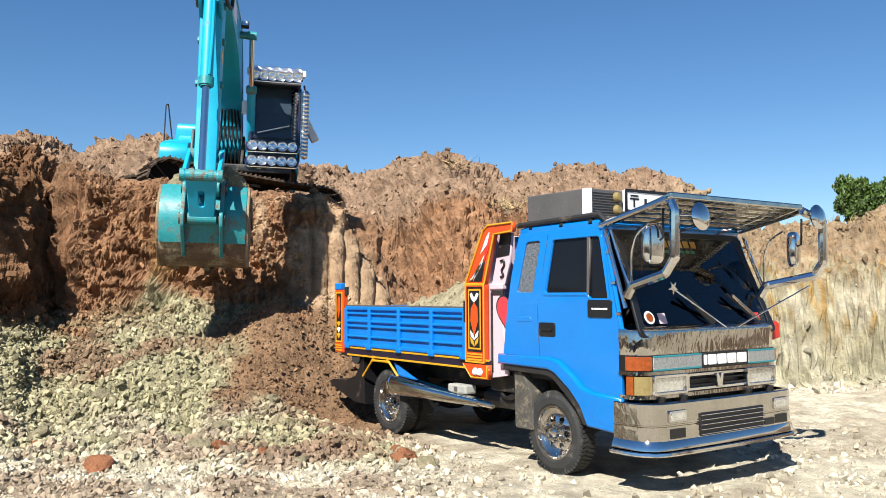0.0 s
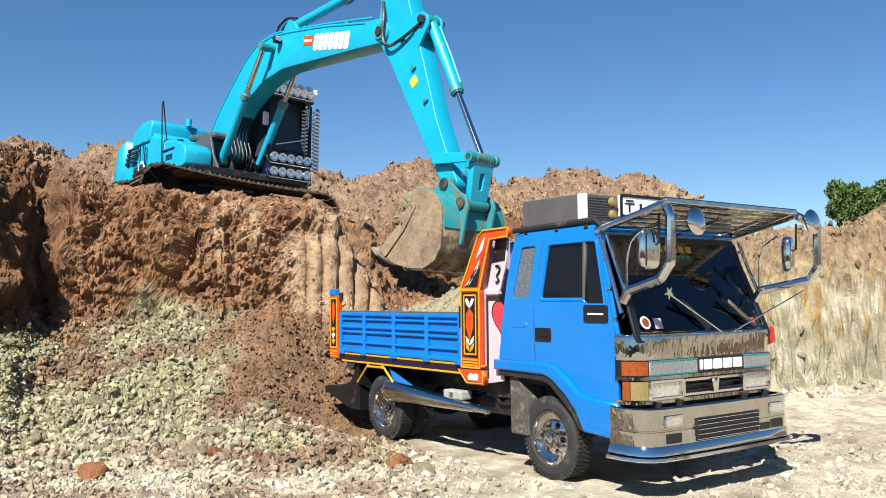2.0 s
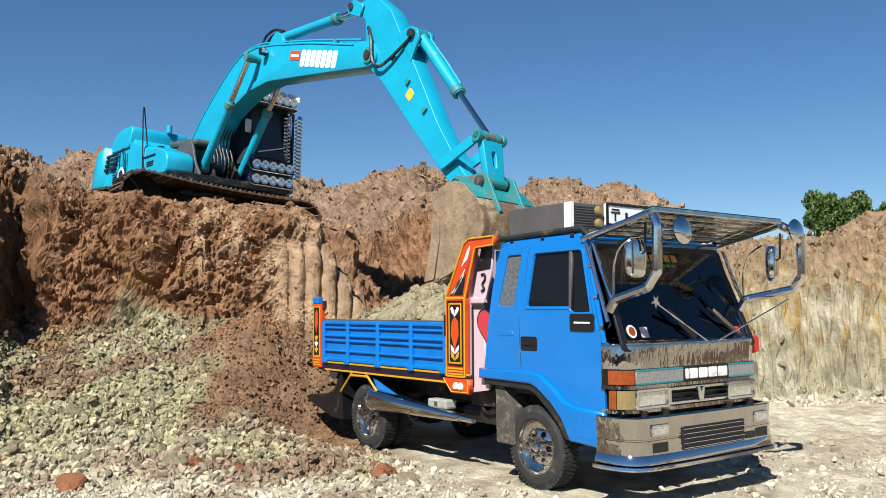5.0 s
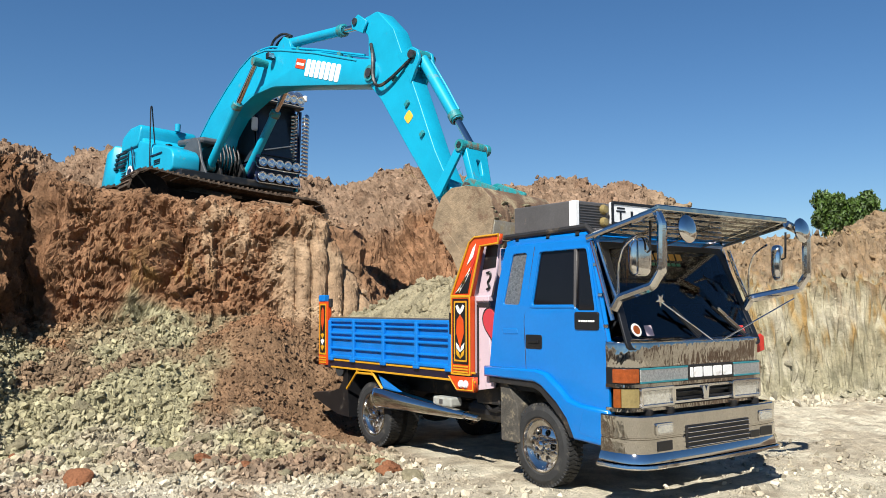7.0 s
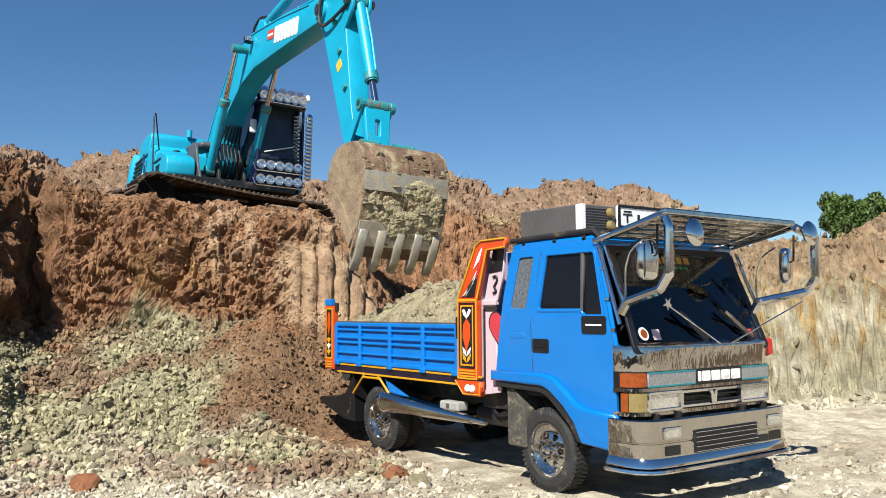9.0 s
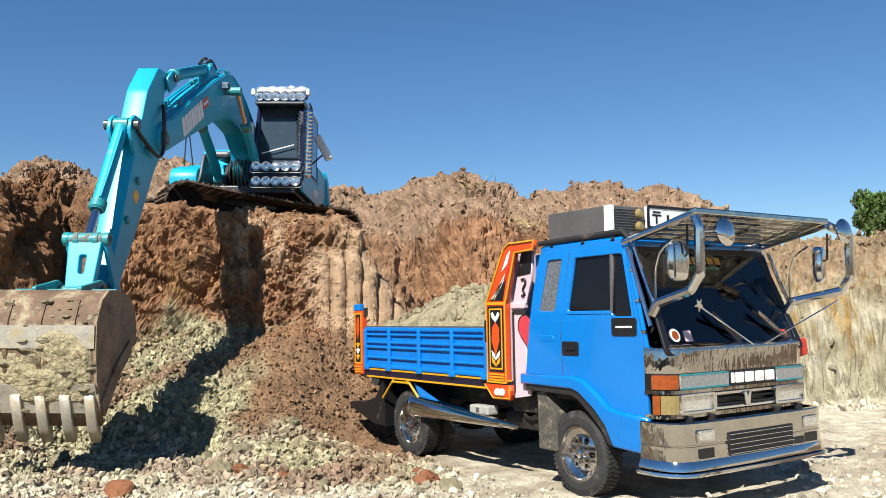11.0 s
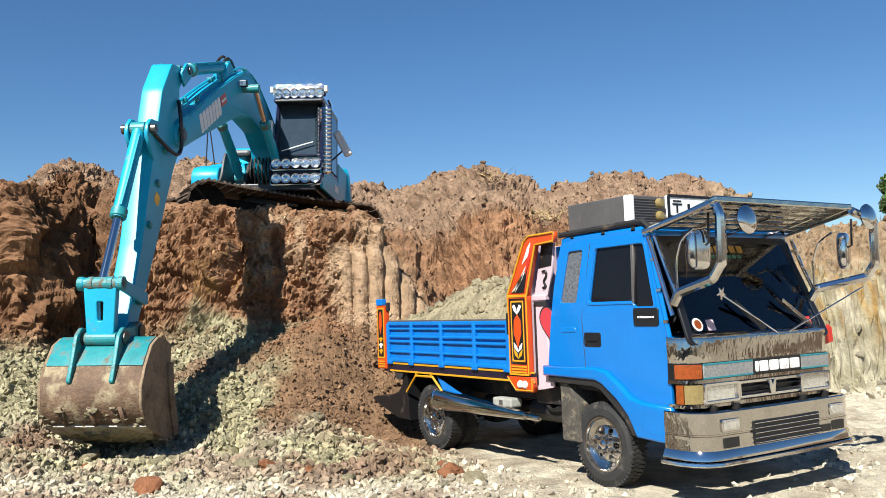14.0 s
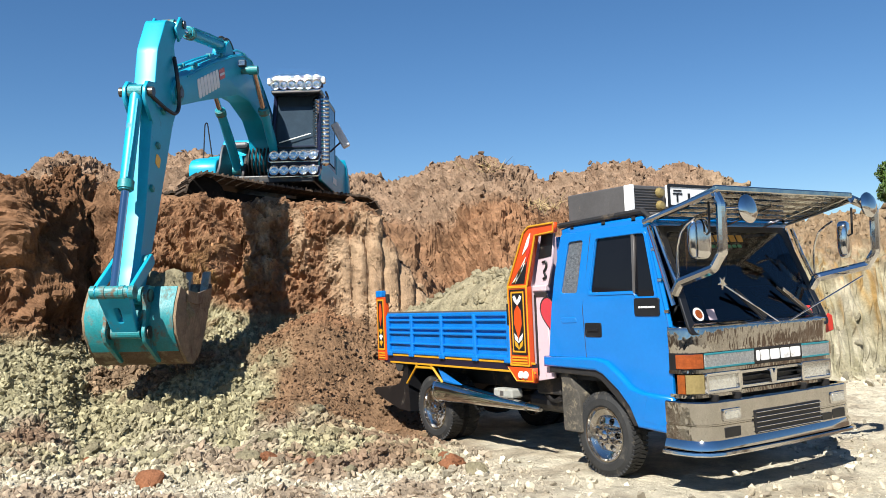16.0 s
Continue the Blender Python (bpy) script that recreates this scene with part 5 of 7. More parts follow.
make_wheel(0.0, -0.90, 0.20, 180 - 2, "front wheel with domed chrome cover")
make_wheel(0.0, 0.90, 0.20, -2, "front wheel with domed chrome cover")
make_wheel(-3.057, -0.90, 0.20, 180, "outer rear wheel with steel rim", False)
make_wheel(-3.057, -0.665, 0.20, 0, "inner rear wheel", False)
make_wheel(-3.057, 0.90, 0.20, 0, "outer rear wheel with steel rim", False)
make_wheel(-3.057, 0.665, 0.20, 180, "inner rear wheel", False)


# ---- soil in the body ----
def soil_heap():
    nx, ny = 60, 44
    bm = bmesh.new()
    grid = []
    for i in range(nx + 1):
        row = []
        for j in range(ny + 1):
            x, y = -4.02 + 2.70 * i / nx, -1.02 + 2.04 * j / ny
            edge_ = min(1, (1.02 - abs(y)) / 0.5)
            h = 1.42 + 0.50 * math.exp(-((x + 1.9) / 0.75) ** 2) * edge_ + 0.20 * math.exp(-((x + 3.0) / 0.6) ** 2) * edge_
            q = Vector((x, y, 0))
            h += 0.05 * noise.noise(q * 3) + 0.035 * noise.noise(q * 9) + 0.02 * noise.noise(q * 22)
            row.append(bm.verts.new((x, y, h)))
        grid.append(row)
    for i in range(nx):
        for j in range(ny):
            bm.faces.new((grid[i][j], grid[i + 1][j], grid[i + 1][j + 1], grid[i][j + 1]))
    r = random.Random(8)
    for k in range(420):
        x, y = -4.0 + 2.66 * r.random(), -1.0 + 2.0 * r.random()
        i, j = int((x + 4.02) / 2.70 * nx), int((y + 1.02) / 2.04 * ny)
        s = 0.016 + 0.05 * r.random() ** 3
        bmesh.ops.create_icosphere(bm, subdivisions=1, radius=s, matrix=pose(x, y, grid[i][j].co.z + s * 0.3, r.random() * 360, r.random() * 360, 0) @ Matrix.Diagonal((1.3, 0.9, 0.7, 1)))
    ob = link_mesh("soil_load", bm, LOAD)
    tagged(ob, "grey-green clay soil heaped in the blue tipper body", "soil", kind="stuff")
    return ob


soil_heap()


def fresh_soil():
    """The mound that the bucket pours: it swells out of the load as the clay falls."""
    nx, ny = 52, 40
    bm = bmesh.new()
    grid = []
    for i in range(nx + 1):
        row = []
        for j in range(ny + 1):
            x, y = -4.0 + 2.68 * i / nx, -0.98 + 1.96 * j / ny
            k = min(1, i / 2, (nx - i) / 2, j / 2, (ny - j) / 2)
            e = max(0.0, 1 - (abs(y) / 0.98) ** 2.4)
            s = min(1.0, max(0.0, (x + 4.15) / 1.35))
            h = 1.60 + 0.50 * s * s * (3 - 2 * s) * e
            q = Vector((x, y, 3.1))
            h += (0.06 * noise.noise(q * 2.5) + 0.045 * noise.noise(q * 7) + 0.03 * noise.noise(q * 19)) * k
            row.append(bm.verts.new((x, y, h * k + 1.57 * (1 - k))))
        grid.append(row)
    for i in range(nx):
        for j in range(ny):
            bm.faces.new((grid[i][j], grid[i + 1][j], grid[i + 1][j + 1], grid[i][j + 1]))
    r = random.Random(18)
    for k in range(620):
        i, j = r.randrange(2, nx - 2), r.randrange(2, ny - 2)
        v = grid[i][j].co
        s = 0.014 + 0.06 * r.random() ** 4
        bmesh.ops.create_icosphere(bm, subdivisions=1, radius=s, matrix=pose(v.x, v.y, v.z + s * 0.3, r.random() * 360, r.random() * 360, 0) @ Matrix.Diagonal((1.3, 0.9, 0.7, 1)))
    ob = link_mesh("poured_soil", bm, LOAD)
    return tagged(ob, "freshly poured yellowish clay mound in the blue tipper body", "soil", kind="stuff")


poured = fresh_soil()


# ---- the excavator: x ahead of the swing axis, y to its left, z up from its tracks ----
digger = empty("excavator", pose(-10.966, -0.073, 3.178, -2.47, -1.40, 0), "turquoise crawler excavator with rows of round lamps on its cab", "excavator")
GUARD = mat("dark grey guard steel", (0.06, 0.062, 0.068), 0.5, vary=0.25, scale=4.0, bump=0.1, dirt=(0.22, 0.17, 0.12), dirt_amount=0.1)
FOOT, BOOM, ARM_I, IDLER, LINK = (0.254, 1.637), 5.562, 2.751, 0.715, 0.660
TIP, EAR = (3.219, -0.013), 0.471


def outline_box(pts, width, bevel=0.02):
    return plate([pts], width, side(0.0), bevel)


# tracks
def make_track(off):
    m = pose(0, -0.13, 0.02, -3.5, 0, 0) @ pose(0, 0, 0, 0, 0, 90)
    fr = part("track", box(0, off + (0.08 if off < 0 else -0.08), 0.46, 3.1, 0.24, 0.40, 0.05), SHADE_STEEL, digger, "rusty crawler track caked with clay")
    fr.matrix_local = m
    sh = bmesh.new()
    box(0, 0, 0, 0.175, 0.68, 0.035, 0.0, None, sh)
    box(-0.06, 0, 0.03, 0.02, 0.68, 0.04, 0.0, None, sh)
    box(0.04, 0, 0.03, 0.02, 0.68, 0.03, 0.0, None, sh)
    me = bpy.data.meshes.new("track_shoe")
    sh.to_mesh(me)
    sh.free()
    me.materials.append(TRACKSTEEL)
    half, rad, n = 1.62, 0.43, 46
    total = 4 * half + math.tau * rad
    for k in range(n):
        s = total * k / n
        if s < 2 * half:
            x, z, ang = -half + s, 0.46 + rad, 0
        elif s < 2 * half + math.pi * rad:
            a = (s - 2 * half) / rad
            x, z, ang = half + rad * math.sin(a), 0.46 + rad * math.cos(a), math.degrees(a)
        elif s < 4 * half + math.pi * rad:
            x, z, ang = half - (s - 2 * half - math.pi * rad), 0.46 - rad, 180
        else:
            a = (s - 4 * half - math.pi * rad) / rad
            x, z, ang = -half - rad * math.sin(a), 0.46 - rad * math.cos(a), 180 + math.degrees(a)
        if ang == 0:
            z -= 0.05 * (1 - (x / half) ** 2)
        o = new("track_shoe", me)
        o.parent = fr
        o.matrix_local = pose(x, off, z, 0, ang, 0)
    for x in (-1.62, 1.62):
        part("idler_wheel", lathe([(0.1, -0.12), (0.38, -0.12), (0.40, -0.08), (0.40, 0.08), (0.38, 0.12), (0.1, 0.12)], 28, "Y"), SHADE_STEEL, fr).matrix_local = pose(x, off, 0.46)
    for k in range(7):
        part("roller", rod((-1.35 + 0.45 * k, off - 0.2, 0.17), (-1.35 + 0.45 * k, off + 0.2, 0.17), 0.10, n=16), SHADE_STEEL, fr)


make_track(-1.19)
make_track(1.19)
part("track_carriage", box(0, 0, 0.62, 1.6, 2.2, 0.34, 0.08), SHADE_STEEL, digger, "dark carriage between the tracks")
part("slew_ring", lathe([(0.0, 0.76), (0.62, 0.76), (0.62, 0.98), (0.0, 0.98)], 40, "Z"), PIN, digger)

# revolving upper body
body = part("upper_body", box(-0.75, 0, 1.06, 3.9, 2.5, 0.16, 0.03), BLACK, digger, "turquoise revolving house with engine cover and counterweight")
cw = [(-2.05, -1.36), (-2.55, -1.34), (-2.78, -1.15), (-2.9, -0.6), (-2.93, 0.0), (-2.9, 0.6), (-2.78, 1.15), (-2.55, 1.34), (-2.05, 1.36)]
bm = plate([cw], 0.86, Matrix.Translation((0, 0, 1.58)), 0.06)
for v in bm.verts:
    if v.co.z > 1.6:
        v.co.x = -2.05 + (v.co.x + 2.05) * 0.86
        v.co.y *= 0.955
        v.co.z += 0.16 * (v.co.x + 2.6)
part("counterweight", bm, TEAL, body, "rounded turquoise counterweight")


def cowl(pts, width, top, lean, y=0.0):
    """A housing from its side outline, its flanks leaning in above the height top."""
    bm = plate([rounded(pts, 0.07, 3)], width, side(y), 0.03)
    for v in bm.verts:
        if v.co.z > top:
            v.co.y = y + (v.co.y - y) * (1 - lean * (v.co.z - top))
    return bm


part("engine_cover", cowl([(-2.08, 1.14), (-0.78, 1.14), (-0.78, 1.98), (-0.95, 2.10), (-2.08, 2.06)], 2.68, 1.55, 0.22), TEAL, body, "turquoise engine cover with leaning flanks")
part("engine_hood", cowl([(-1.85, 1.95), (-0.96, 1.95), (-0.92, 2.30), (-0.98, 2.37), (-1.50, 2.37), (-1.82, 2.22)], 1.30, 2.1, 0.2, -0.62), TEAL, body, "raised engine hood")
part("exhaust_cap", rod((-0.86, -0.45, 2.36), (-0.86, -0.45, 2.52), 0.06, n=14), TEAL, body)
part("hood_stripe", plate([[(-1.02, 1.30), (-0.97, 1.30), (-0.97, 1.62), (-1.10, 1.92), (-1.15, 1.92), (-1.02, 1.62)]], 0.01, Matrix.Translation((0, -0.003, 0)) @ side(-1.332), 0.002), NAVY, body)
part("hood_stripe", plate([[(-0.92, 1.30), (-0.90, 1.30), (-0.90, 1.62), (-1.02, 1.90), (-1.04, 1.90), (-0.92, 1.62)]], 0.01, Matrix.Translation((0, -0.003, 0)) @ side(-1.332), 0.002), NAVY, body)
for k in range(4):
    for x in (-2.02, -1.62):
        part("vent_slot", box(x, -1.338 + 0.014 * (3 - k), 1.86 - 0.10 * k, 0.34, 0.05, 0.055, 0.008), BLACK, body)
for k in range(5):
    part("vent_slot", box(-1.46, -1.340, 1.44 - 0.05 * k, 0.20, 0.02, 0.022, 0.004), BLACK, body)
part("panel_seam", box(-1.22, -1.338, 1.50, 0.014, 0.02, 0.66), BLACK, body)
part("panel_seam", box(-2.07, -1.335, 1.55, 0.014, 0.04, 0.74), BLACK, body)
part("skirt_seam", box(-1.45, -1.345, 1.17, 2.2, 0.015, 0.012), BLACK, body)
part("side_logo", plate([[(0.16 * math.cos(t), 0.16 * math.sin(t)) for t in [j * math.tau / 20 for j in range(20)]]], 0.012, Matrix.Translation((-1.12, 0, 1.35)) @ side(-1.336), 0.002), WHITE, body)
part("side_logo", plate([[(0.10 * math.cos(t), 0.10 * math.sin(t)) for t in [j * math.tau / 20 for j in range(20)]]], 0.016, Matrix.Translation((-1.12, 0, 1.35)) @ side(-1.338), 0.002), NAVY, body)
for k in range(6):
    part("lettering_bar", plate([oblong(-2.55 + k * 0.085, -2.49 + k * 0.085, 1.14, 1.23, 0.01)], 0.008, side(-1.366), 0.002), WHITE, body)
fuel = part("fuel_tank", cowl([(-0.80, 1.14), (-0.02, 1.14), (-0.02, 1.66), (-0.10, 1.80), (-0.80, 1.98)], 0.86, 1.5, 0.25, -0.92), TEAL, body, "turquoise tank housing with sloping top")
part("tank_cap", rod((-0.45, -0.8, 1.86), (-0.45, -0.8, 1.94), 0.07, n=14), BLACK, fuel)
tool = part("tool_box", cowl([(-0.04, 1.14), (0.98, 1.14), (1.0, 1.40), (0.90, 1.52), (0.45, 1.66), (-0.04, 1.72)], 0.56, 1.4, 0.25, -1.06), TEAL, body, "low turquoise tool box with grille")
part("step_plate", box(0.2, -0.95, 1.60, 0.36, 0.5, 0.015, 0.004, pose(0, 0, 0, 0, 18, 0)), TEAL_WORN, tool)
part("guard_plate", plate([rounded([(0.20, 1.10), (1.22, 1.10), (0.98, 1.38), (0.87, 1.68), (0.76, 1.88), (0.53, 1.92), (0.30, 1.84), (-0.06, 1.66)], 0.08)], 0.05, side(-0.72), 0.012), GUARD, body, "dark grey guard plate beside the boom foot")
part("guard_cover", box(0.1, -0.42, 1.95, 1.2, 0.4, 0.14, 0.06, pose(0, 0, 0, 0, 6, 0)), GUARD, body, "dark grey rounded cover behind the boom")
for k in range(3):
    part("grille_slot", box(0.28, -1.342, 1.42 - 0.04 * k, 0.30, 0.014, 0.018, 0.003), BLACK, tool)
part("box_stripe", box(0.2, -1.343, 1.54, 0.6, 0.014, 0.03, 0.003), NAVY, tool)
part("handrail", tube([(0.02, -1.37, 1.14), (-0.02, -1.38, 1.9), (-0.08, -1.38, 2.56), (-0.12, -1.34, 2.60), (-0.14, -1.22, 1.75)], 0.014, 8, fillet=0.06), BLACK, body, "dark tube handrail")
for y in (-0.26, 0.26):
    part("boom_bracket", plate([[(-0.35, 1.08), (0.95, 1.08), (0.85, 1.35), (0.45, 1.85), (0.10, 1.85), (-0.15, 1.5)]], 0.06, side(y), 0.01), CHASSIS, body, "dark boom bracket")
part("swing_motor", lathe([(0.0, 1.1), (0.24, 1.1), (0.24, 1.5), (0.12, 1.62), (0.0, 1.62)], 20, "Z"), CHASSIS, body).matrix_local = pose(-0.35, 0, 0)
for k in range(6):
    part("hose", tube([(0.55, -0.2 + 0.08 * k, 1.15), (0.8, -0.2 + 0.08 * k, 1.5 + 0.05 * (k % 3)), (0.55, -0.2 + 0.08 * k, 1.95), (0.9, -0.16 + 0.06 * k, 2.3)], 0.02, 6, fillet=0.2), HOSE, body)
# cab
CX0, CX1, CY0, CY1, CZ0, CZ1 = -0.60, 1.14, 0.38, 1.38, 1.05, 2.88
cabp = part("cab", box((CX0 + CX1) / 2, (CY0 + CY1) / 2, 1.32, CX1 - CX0, CY1 - CY0, 0.50, 0.04), NAVY, body, "dark cab ringed with lamps")
part("cab_roof", box((CX0 + CX1) / 2 - 0.03, (CY0 + CY1) / 2, CZ1, CX1 - CX0, CY1 - CY0, 0.12, 0.05), NAVY, body)
for x, y in ((CX0 + 0.05, CY0 + 0.05), (CX0 + 0.05, CY1 - 0.05)):
    part("cab_pillar", box(x, y, 2.2, 0.09, 0.09, 1.35, 0.02), NAVY, body)
for y in (CY0 + 0.045, CY1 - 0.045):
    part("cab_pillar", tube([(CX1 - 0.03, y, 1.55), (CX1 - 0.04, y, 2.1), (CX1 - 0.24, y, 2.86)], 0.045, 8), NAVY, body)
    part("cab_pillar", box(0.12, y, 2.2, 0.07, 0.07, 1.35, 0.02), NAVY, body)
fm = Matrix.Translation((CX1 - 0.02, 0, 1.55)) @ Matrix(((0, -0.165, 0.986, 0), (1, 0, 0, 0), (0, 0.986, 0.165, 0), (0, 0, 0, 1)))
part("front_glass", plate([rounded([(CY0 + 0.06, 0.0), (CY1 - 0.06, 0.0), (CY1 - 0.08, 1.32), (CY0 + 0.08, 1.32)], 0.05)], 0.02, fm, 0.004), CABGLASS, body, "dark blue-grey front glass")
part("screen_wiper", rod((CX1 + 0.02, 0.55, 1.80), (CX1 - 0.01, 1.18, 1.98), 0.012, n=6), WHITE, body)
part("glass_bar", box(CX1 + 0.0, 0.88, 1.72, 0.03, 0.9, 0.02), NAVY, body)
for y in (CY0 + 0.02, CY1 - 0.02):
    part("side_glass", plate([rounded([(CX0 + 0.08, 1.60), (CX1 - 0.08, 1.60), (CX1 - 0.26, 2.82), (CX0 + 0.08, 2.82)], 0.05)], 0.016, side(y), 0.003), CABGLASS, body)
part("back_glass", plate([oblong(CY0 + 0.08, CY1 - 0.08, 1.65, 2.80, 0.05)], 0.016, front(CX0 + 0.03), 0.003), CABGLASS, body)
part("side_panel", box(0.0, 1.36, 1.25, 2.3, 0.06, 0.44, 0.02), TEAL, body)
part("side_door", box(-1.45, 1.335, 1.6, 1.2, 0.03, 0.7, 0.01), TEAL, body)
for k in range(4):
    part("lettering_bar", plate([oblong(-0.55 + k * 0.11, -0.47 + k * 0.11, 1.20, 1.34, 0.01)], 0.008, side(1.395), 0.002), WHITE, body)

lamp_bm = lathe([(0.0, -0.07), (0.05, -0.065), (0.085, -0.03), (0.10, 0.0), (0.10, 0.018), (0.092, 0.022), (0.086, 0.008), (0.05, 0.018), (0.0, 0.022)], 24, "X")
lamp_me = bpy.data.meshes.new("work_lamp")
lamp_bm.to_mesh(lamp_me)
lamp_bm.free()
lamp_me.materials.append(LAMPGLASS)
lamp_me.shade_smooth()
horn_bm = lathe([(0.0, 0.0), (0.02, 0.0), (0.028, 0.05), (0.075, 0.12), (0.08, 0.13), (0.0, 0.135)], 20, "Y")
horn_me = bpy.data.meshes.new("cone_lamp")
horn_bm.to_mesh(horn_me)
horn_bm.free()
horn_me.materials.append(CHROME)
horn_me.shade_smooth()


def lamp(me, m, name="work_lamp"):
    o = new(name, me)
    o.parent = body
    o.matrix_local = m
    return o


KX = 1.20
for z, n, zz in ((3.09, 5, 22), (2.965, 6, -8)):
    for k in range(n):
        y = 0.40 + (k + 0.5) * 1.0 / n
        lamp(lamp_me, pose(KX - (0.04 if n == 5 else -0.02), y, z, 0, -zz, 0))
part("lamp_rack", box(KX - 0.10, 0.90, 3.02, 0.06, 1.06, 0.20, 0.02), NAVY, body, "roof rack of round chrome lamps")
for y in (0.35, 1.45):
    part("rack_end", box(KX - 0.03, y, 3.05, 0.12, 0.07, 0.13, 0.02), WHITE, body)
part("rack_bar", tube([(KX + 0.02, 0.40, 2.84), (KX + 0.02, 1.40, 2.84)], 0.02, 8), CHROME, body)
part("roof_visor", box(KX - 0.06, 0.90, 2.80, 0.25, 0.98, 0.05, 0.02), BLACK, body)
for z in (1.52, 1.22):
    for k in range(5):
        lamp(lamp_me, pose(KX + 0.05, 0.47 + k * 0.195, z))
    part("lamp_bar", box(KX - 0.03, 0.86, z, 0.06, 1.04, 0.20, 0.03), NAVY, body, "lower bar of round chrome lamps")
    part("bar_tube", tube([(KX - 0.03, 0.33, z + 0.02), (KX + 0.05, 0.36, z - 0.13), (KX + 0.05, 1.36, z - 0.13), (KX - 0.03, 1.39, z + 0.02)], 0.014, 8, fillet=0.05), CHROME, body)
for k in range(17):
    z = 2.66 - 0.079 * k
    if k < 14:
        lamp(horn_me, pose(KX - 0.03, 1.30, z, 0, 0, 100), "cone_lamp")
    lamp(horn_me, pose(KX - 0.10, 1.46, z - 0.03, 0, 0, -78), "cone_lamp")
part("cone_post", tube([(KX - 0.07, 1.38, 2.75), (KX - 0.07, 1.38, 1.25)], 0.03, 8), NAVY, body, "lamp post down the cab corner")
part("side_rail", tube([(KX - 0.2, 1.46, 2.86), (KX - 0.35, 1.48, 2.80), (KX - 0.4, 1.48, 1.4)], 0.022, 8, fillet=0.08), NAVY, body)
part("front_mirror", box(KX - 0.05, 0.30, 2.30, 0.05, 0.14, 0.28, 0.03), WHITE, body, "white mirror on the cab front")
mp = part("side_mirror", box(0, 0, 0, 0.14, 0.17, 0.58, 0.03), WHITE, body, "white side lamp board")
mp.matrix_local = pose(0.2, 1.62, 2.15, 28, 0, 0)
part("mirror_arm", tube([(0.2, 1.40, 1.8), (0.2, 1.62, 2.0)], 0.02, 8), NAVY, body)

# boom
BO = rounded([(-0.52, 0.36), (-0.56, 0.56), (0.01, 0.94), (0.7, 1.30), (1.29, 1.56), (1.72, 1.66), (2.27, 1.58), (2.87, 1.37), (3.98, 0.92), (5.26, 0.33), (5.66, 0.19), (5.74, -0.06), (5.62, -0.18), (5.40, -0.13), (4.95, 0.02), (3.41, 0.50), (2.55, 0.76), (1.82, 0.82), (0.92, 0.66), (0.45, 0.36), (0.24, -0.12), (0.05, -0.24), (-0.16, -0.20)], 0.10, 4)
boom = part("boom", outline_box(BO, 0.40, 0.015), TEAL, digger, "cranked turquoise boom with white lettering bars", True)
for y in (-0.205, 0.205):
    part("boom_edge", tube([(-0.53, y, 0.55), (0.01, y, 0.92), (0.7, y, 1.28), (1.29, y, 1.54), (1.72, y, 1.64), (2.27, y, 1.56), (2.87, y, 1.35), (3.98, y, 0.90), (5.2, y, 0.34)], 0.012, 6), TEAL, boom)
for sy in (-1, 1):
    part("pin_boss", rod((BOOM, 0.19 * sy, 0), (BOOM, 0.235 * sy, 0), 0.13, n=20), TEAL_WORN, boom)
    part("pin_cap", rod((BOOM, 0.22 * sy, 0), (BOOM, 0.26 * sy, 0), 0.075, n=16), PIN, boom)
    sl = math.radians(-24.1)
    ts = Matrix.Translation((3.30, 0.204 * sy, 0.90)) @ pose(0, 0, 0, 0, 24.1, 0)
    for k in range(7):
        x0 = 0.42 + 0.165 * k
        part("lettering_bar", plate([oblong(x0, x0 + 0.135, -0.14, 0.16, 0.04)], 0.008, ts @ side(0.0), 0.002), WHITE, boom)
    part("logo_patch", plate([oblong(0.05, 0.37, -0.03, 0.14, 0.02)], 0.008, ts @ side(0.0), 0.002), ORANGE, boom, "orange and white patch")
    part("logo_bar", plate([oblong(0.08, 0.34, 0.03, 0.07, 0.01)], 0.008, ts @ Matrix.Translation((0, 0.003 * sy, 0)) @ side(0.0), 0.002), WHITE, boom)
    part("cylinder_pin", rod((2.33, 0.19 * sy, 1.26), (2.33, 0.50 * sy, 1.26), 0.07, n=16), TEAL_WORN, boom)
    bl = part("boom_lamp", box(2.62, 0.30 * sy, 1.30, 0.10, 0.14, 0.12, 0.015), BLACK, boom, "boom work lamp")
    part("lamp_lens", box(2.675, 0.30 * sy, 1.30, 0.012, 0.11, 0.09), LAMPGLASS, bl)
part("boom_pipe", tube([(-0.42, 0.10, 0.60), (-0.36, 0.10, 0.80), (1.24, 0.10, 1.62), (1.70, 0.10, 1.75), (2.3, 0.10, 1.66), (3.98, 0.10, 0.99), (5.3, 0.10, 0.42)], 0.022, 6, fillet=0.2), TEAL, boom)
part("boom_pipe", tube([(-0.42, -0.10, 0.60), (-0.36, -0.10, 0.80), (1.24, -0.10, 1.62), (1.70, -0.10, 1.75), (2.3, -0.10, 1.66), (3.98, -0.10, 0.99), (5.3, -0.10, 0.42)], 0.022, 6, fillet=0.2), TEAL, boom)
part("pipe_clamp", box(0.4, 0.10, 1.18, 0.07, 0.09, 0.09, 0.01), TEAL_WORN, boom)
part("pipe_clamp", box(1.9, 0.10, 1.68, 0.07, 0.09, 0.09, 0.01), TEAL_WORN, boom)
part("pipe_clamp", box(3.3, 0.10, 1.24, 0.07, 0.09, 0.09, 0.01), TEAL_WORN, boom)
part("pipe_clamp", box(4.6, 0.10, 0.68, 0.07, 0.09, 0.09, 0.01), TEAL_WORN, boom)
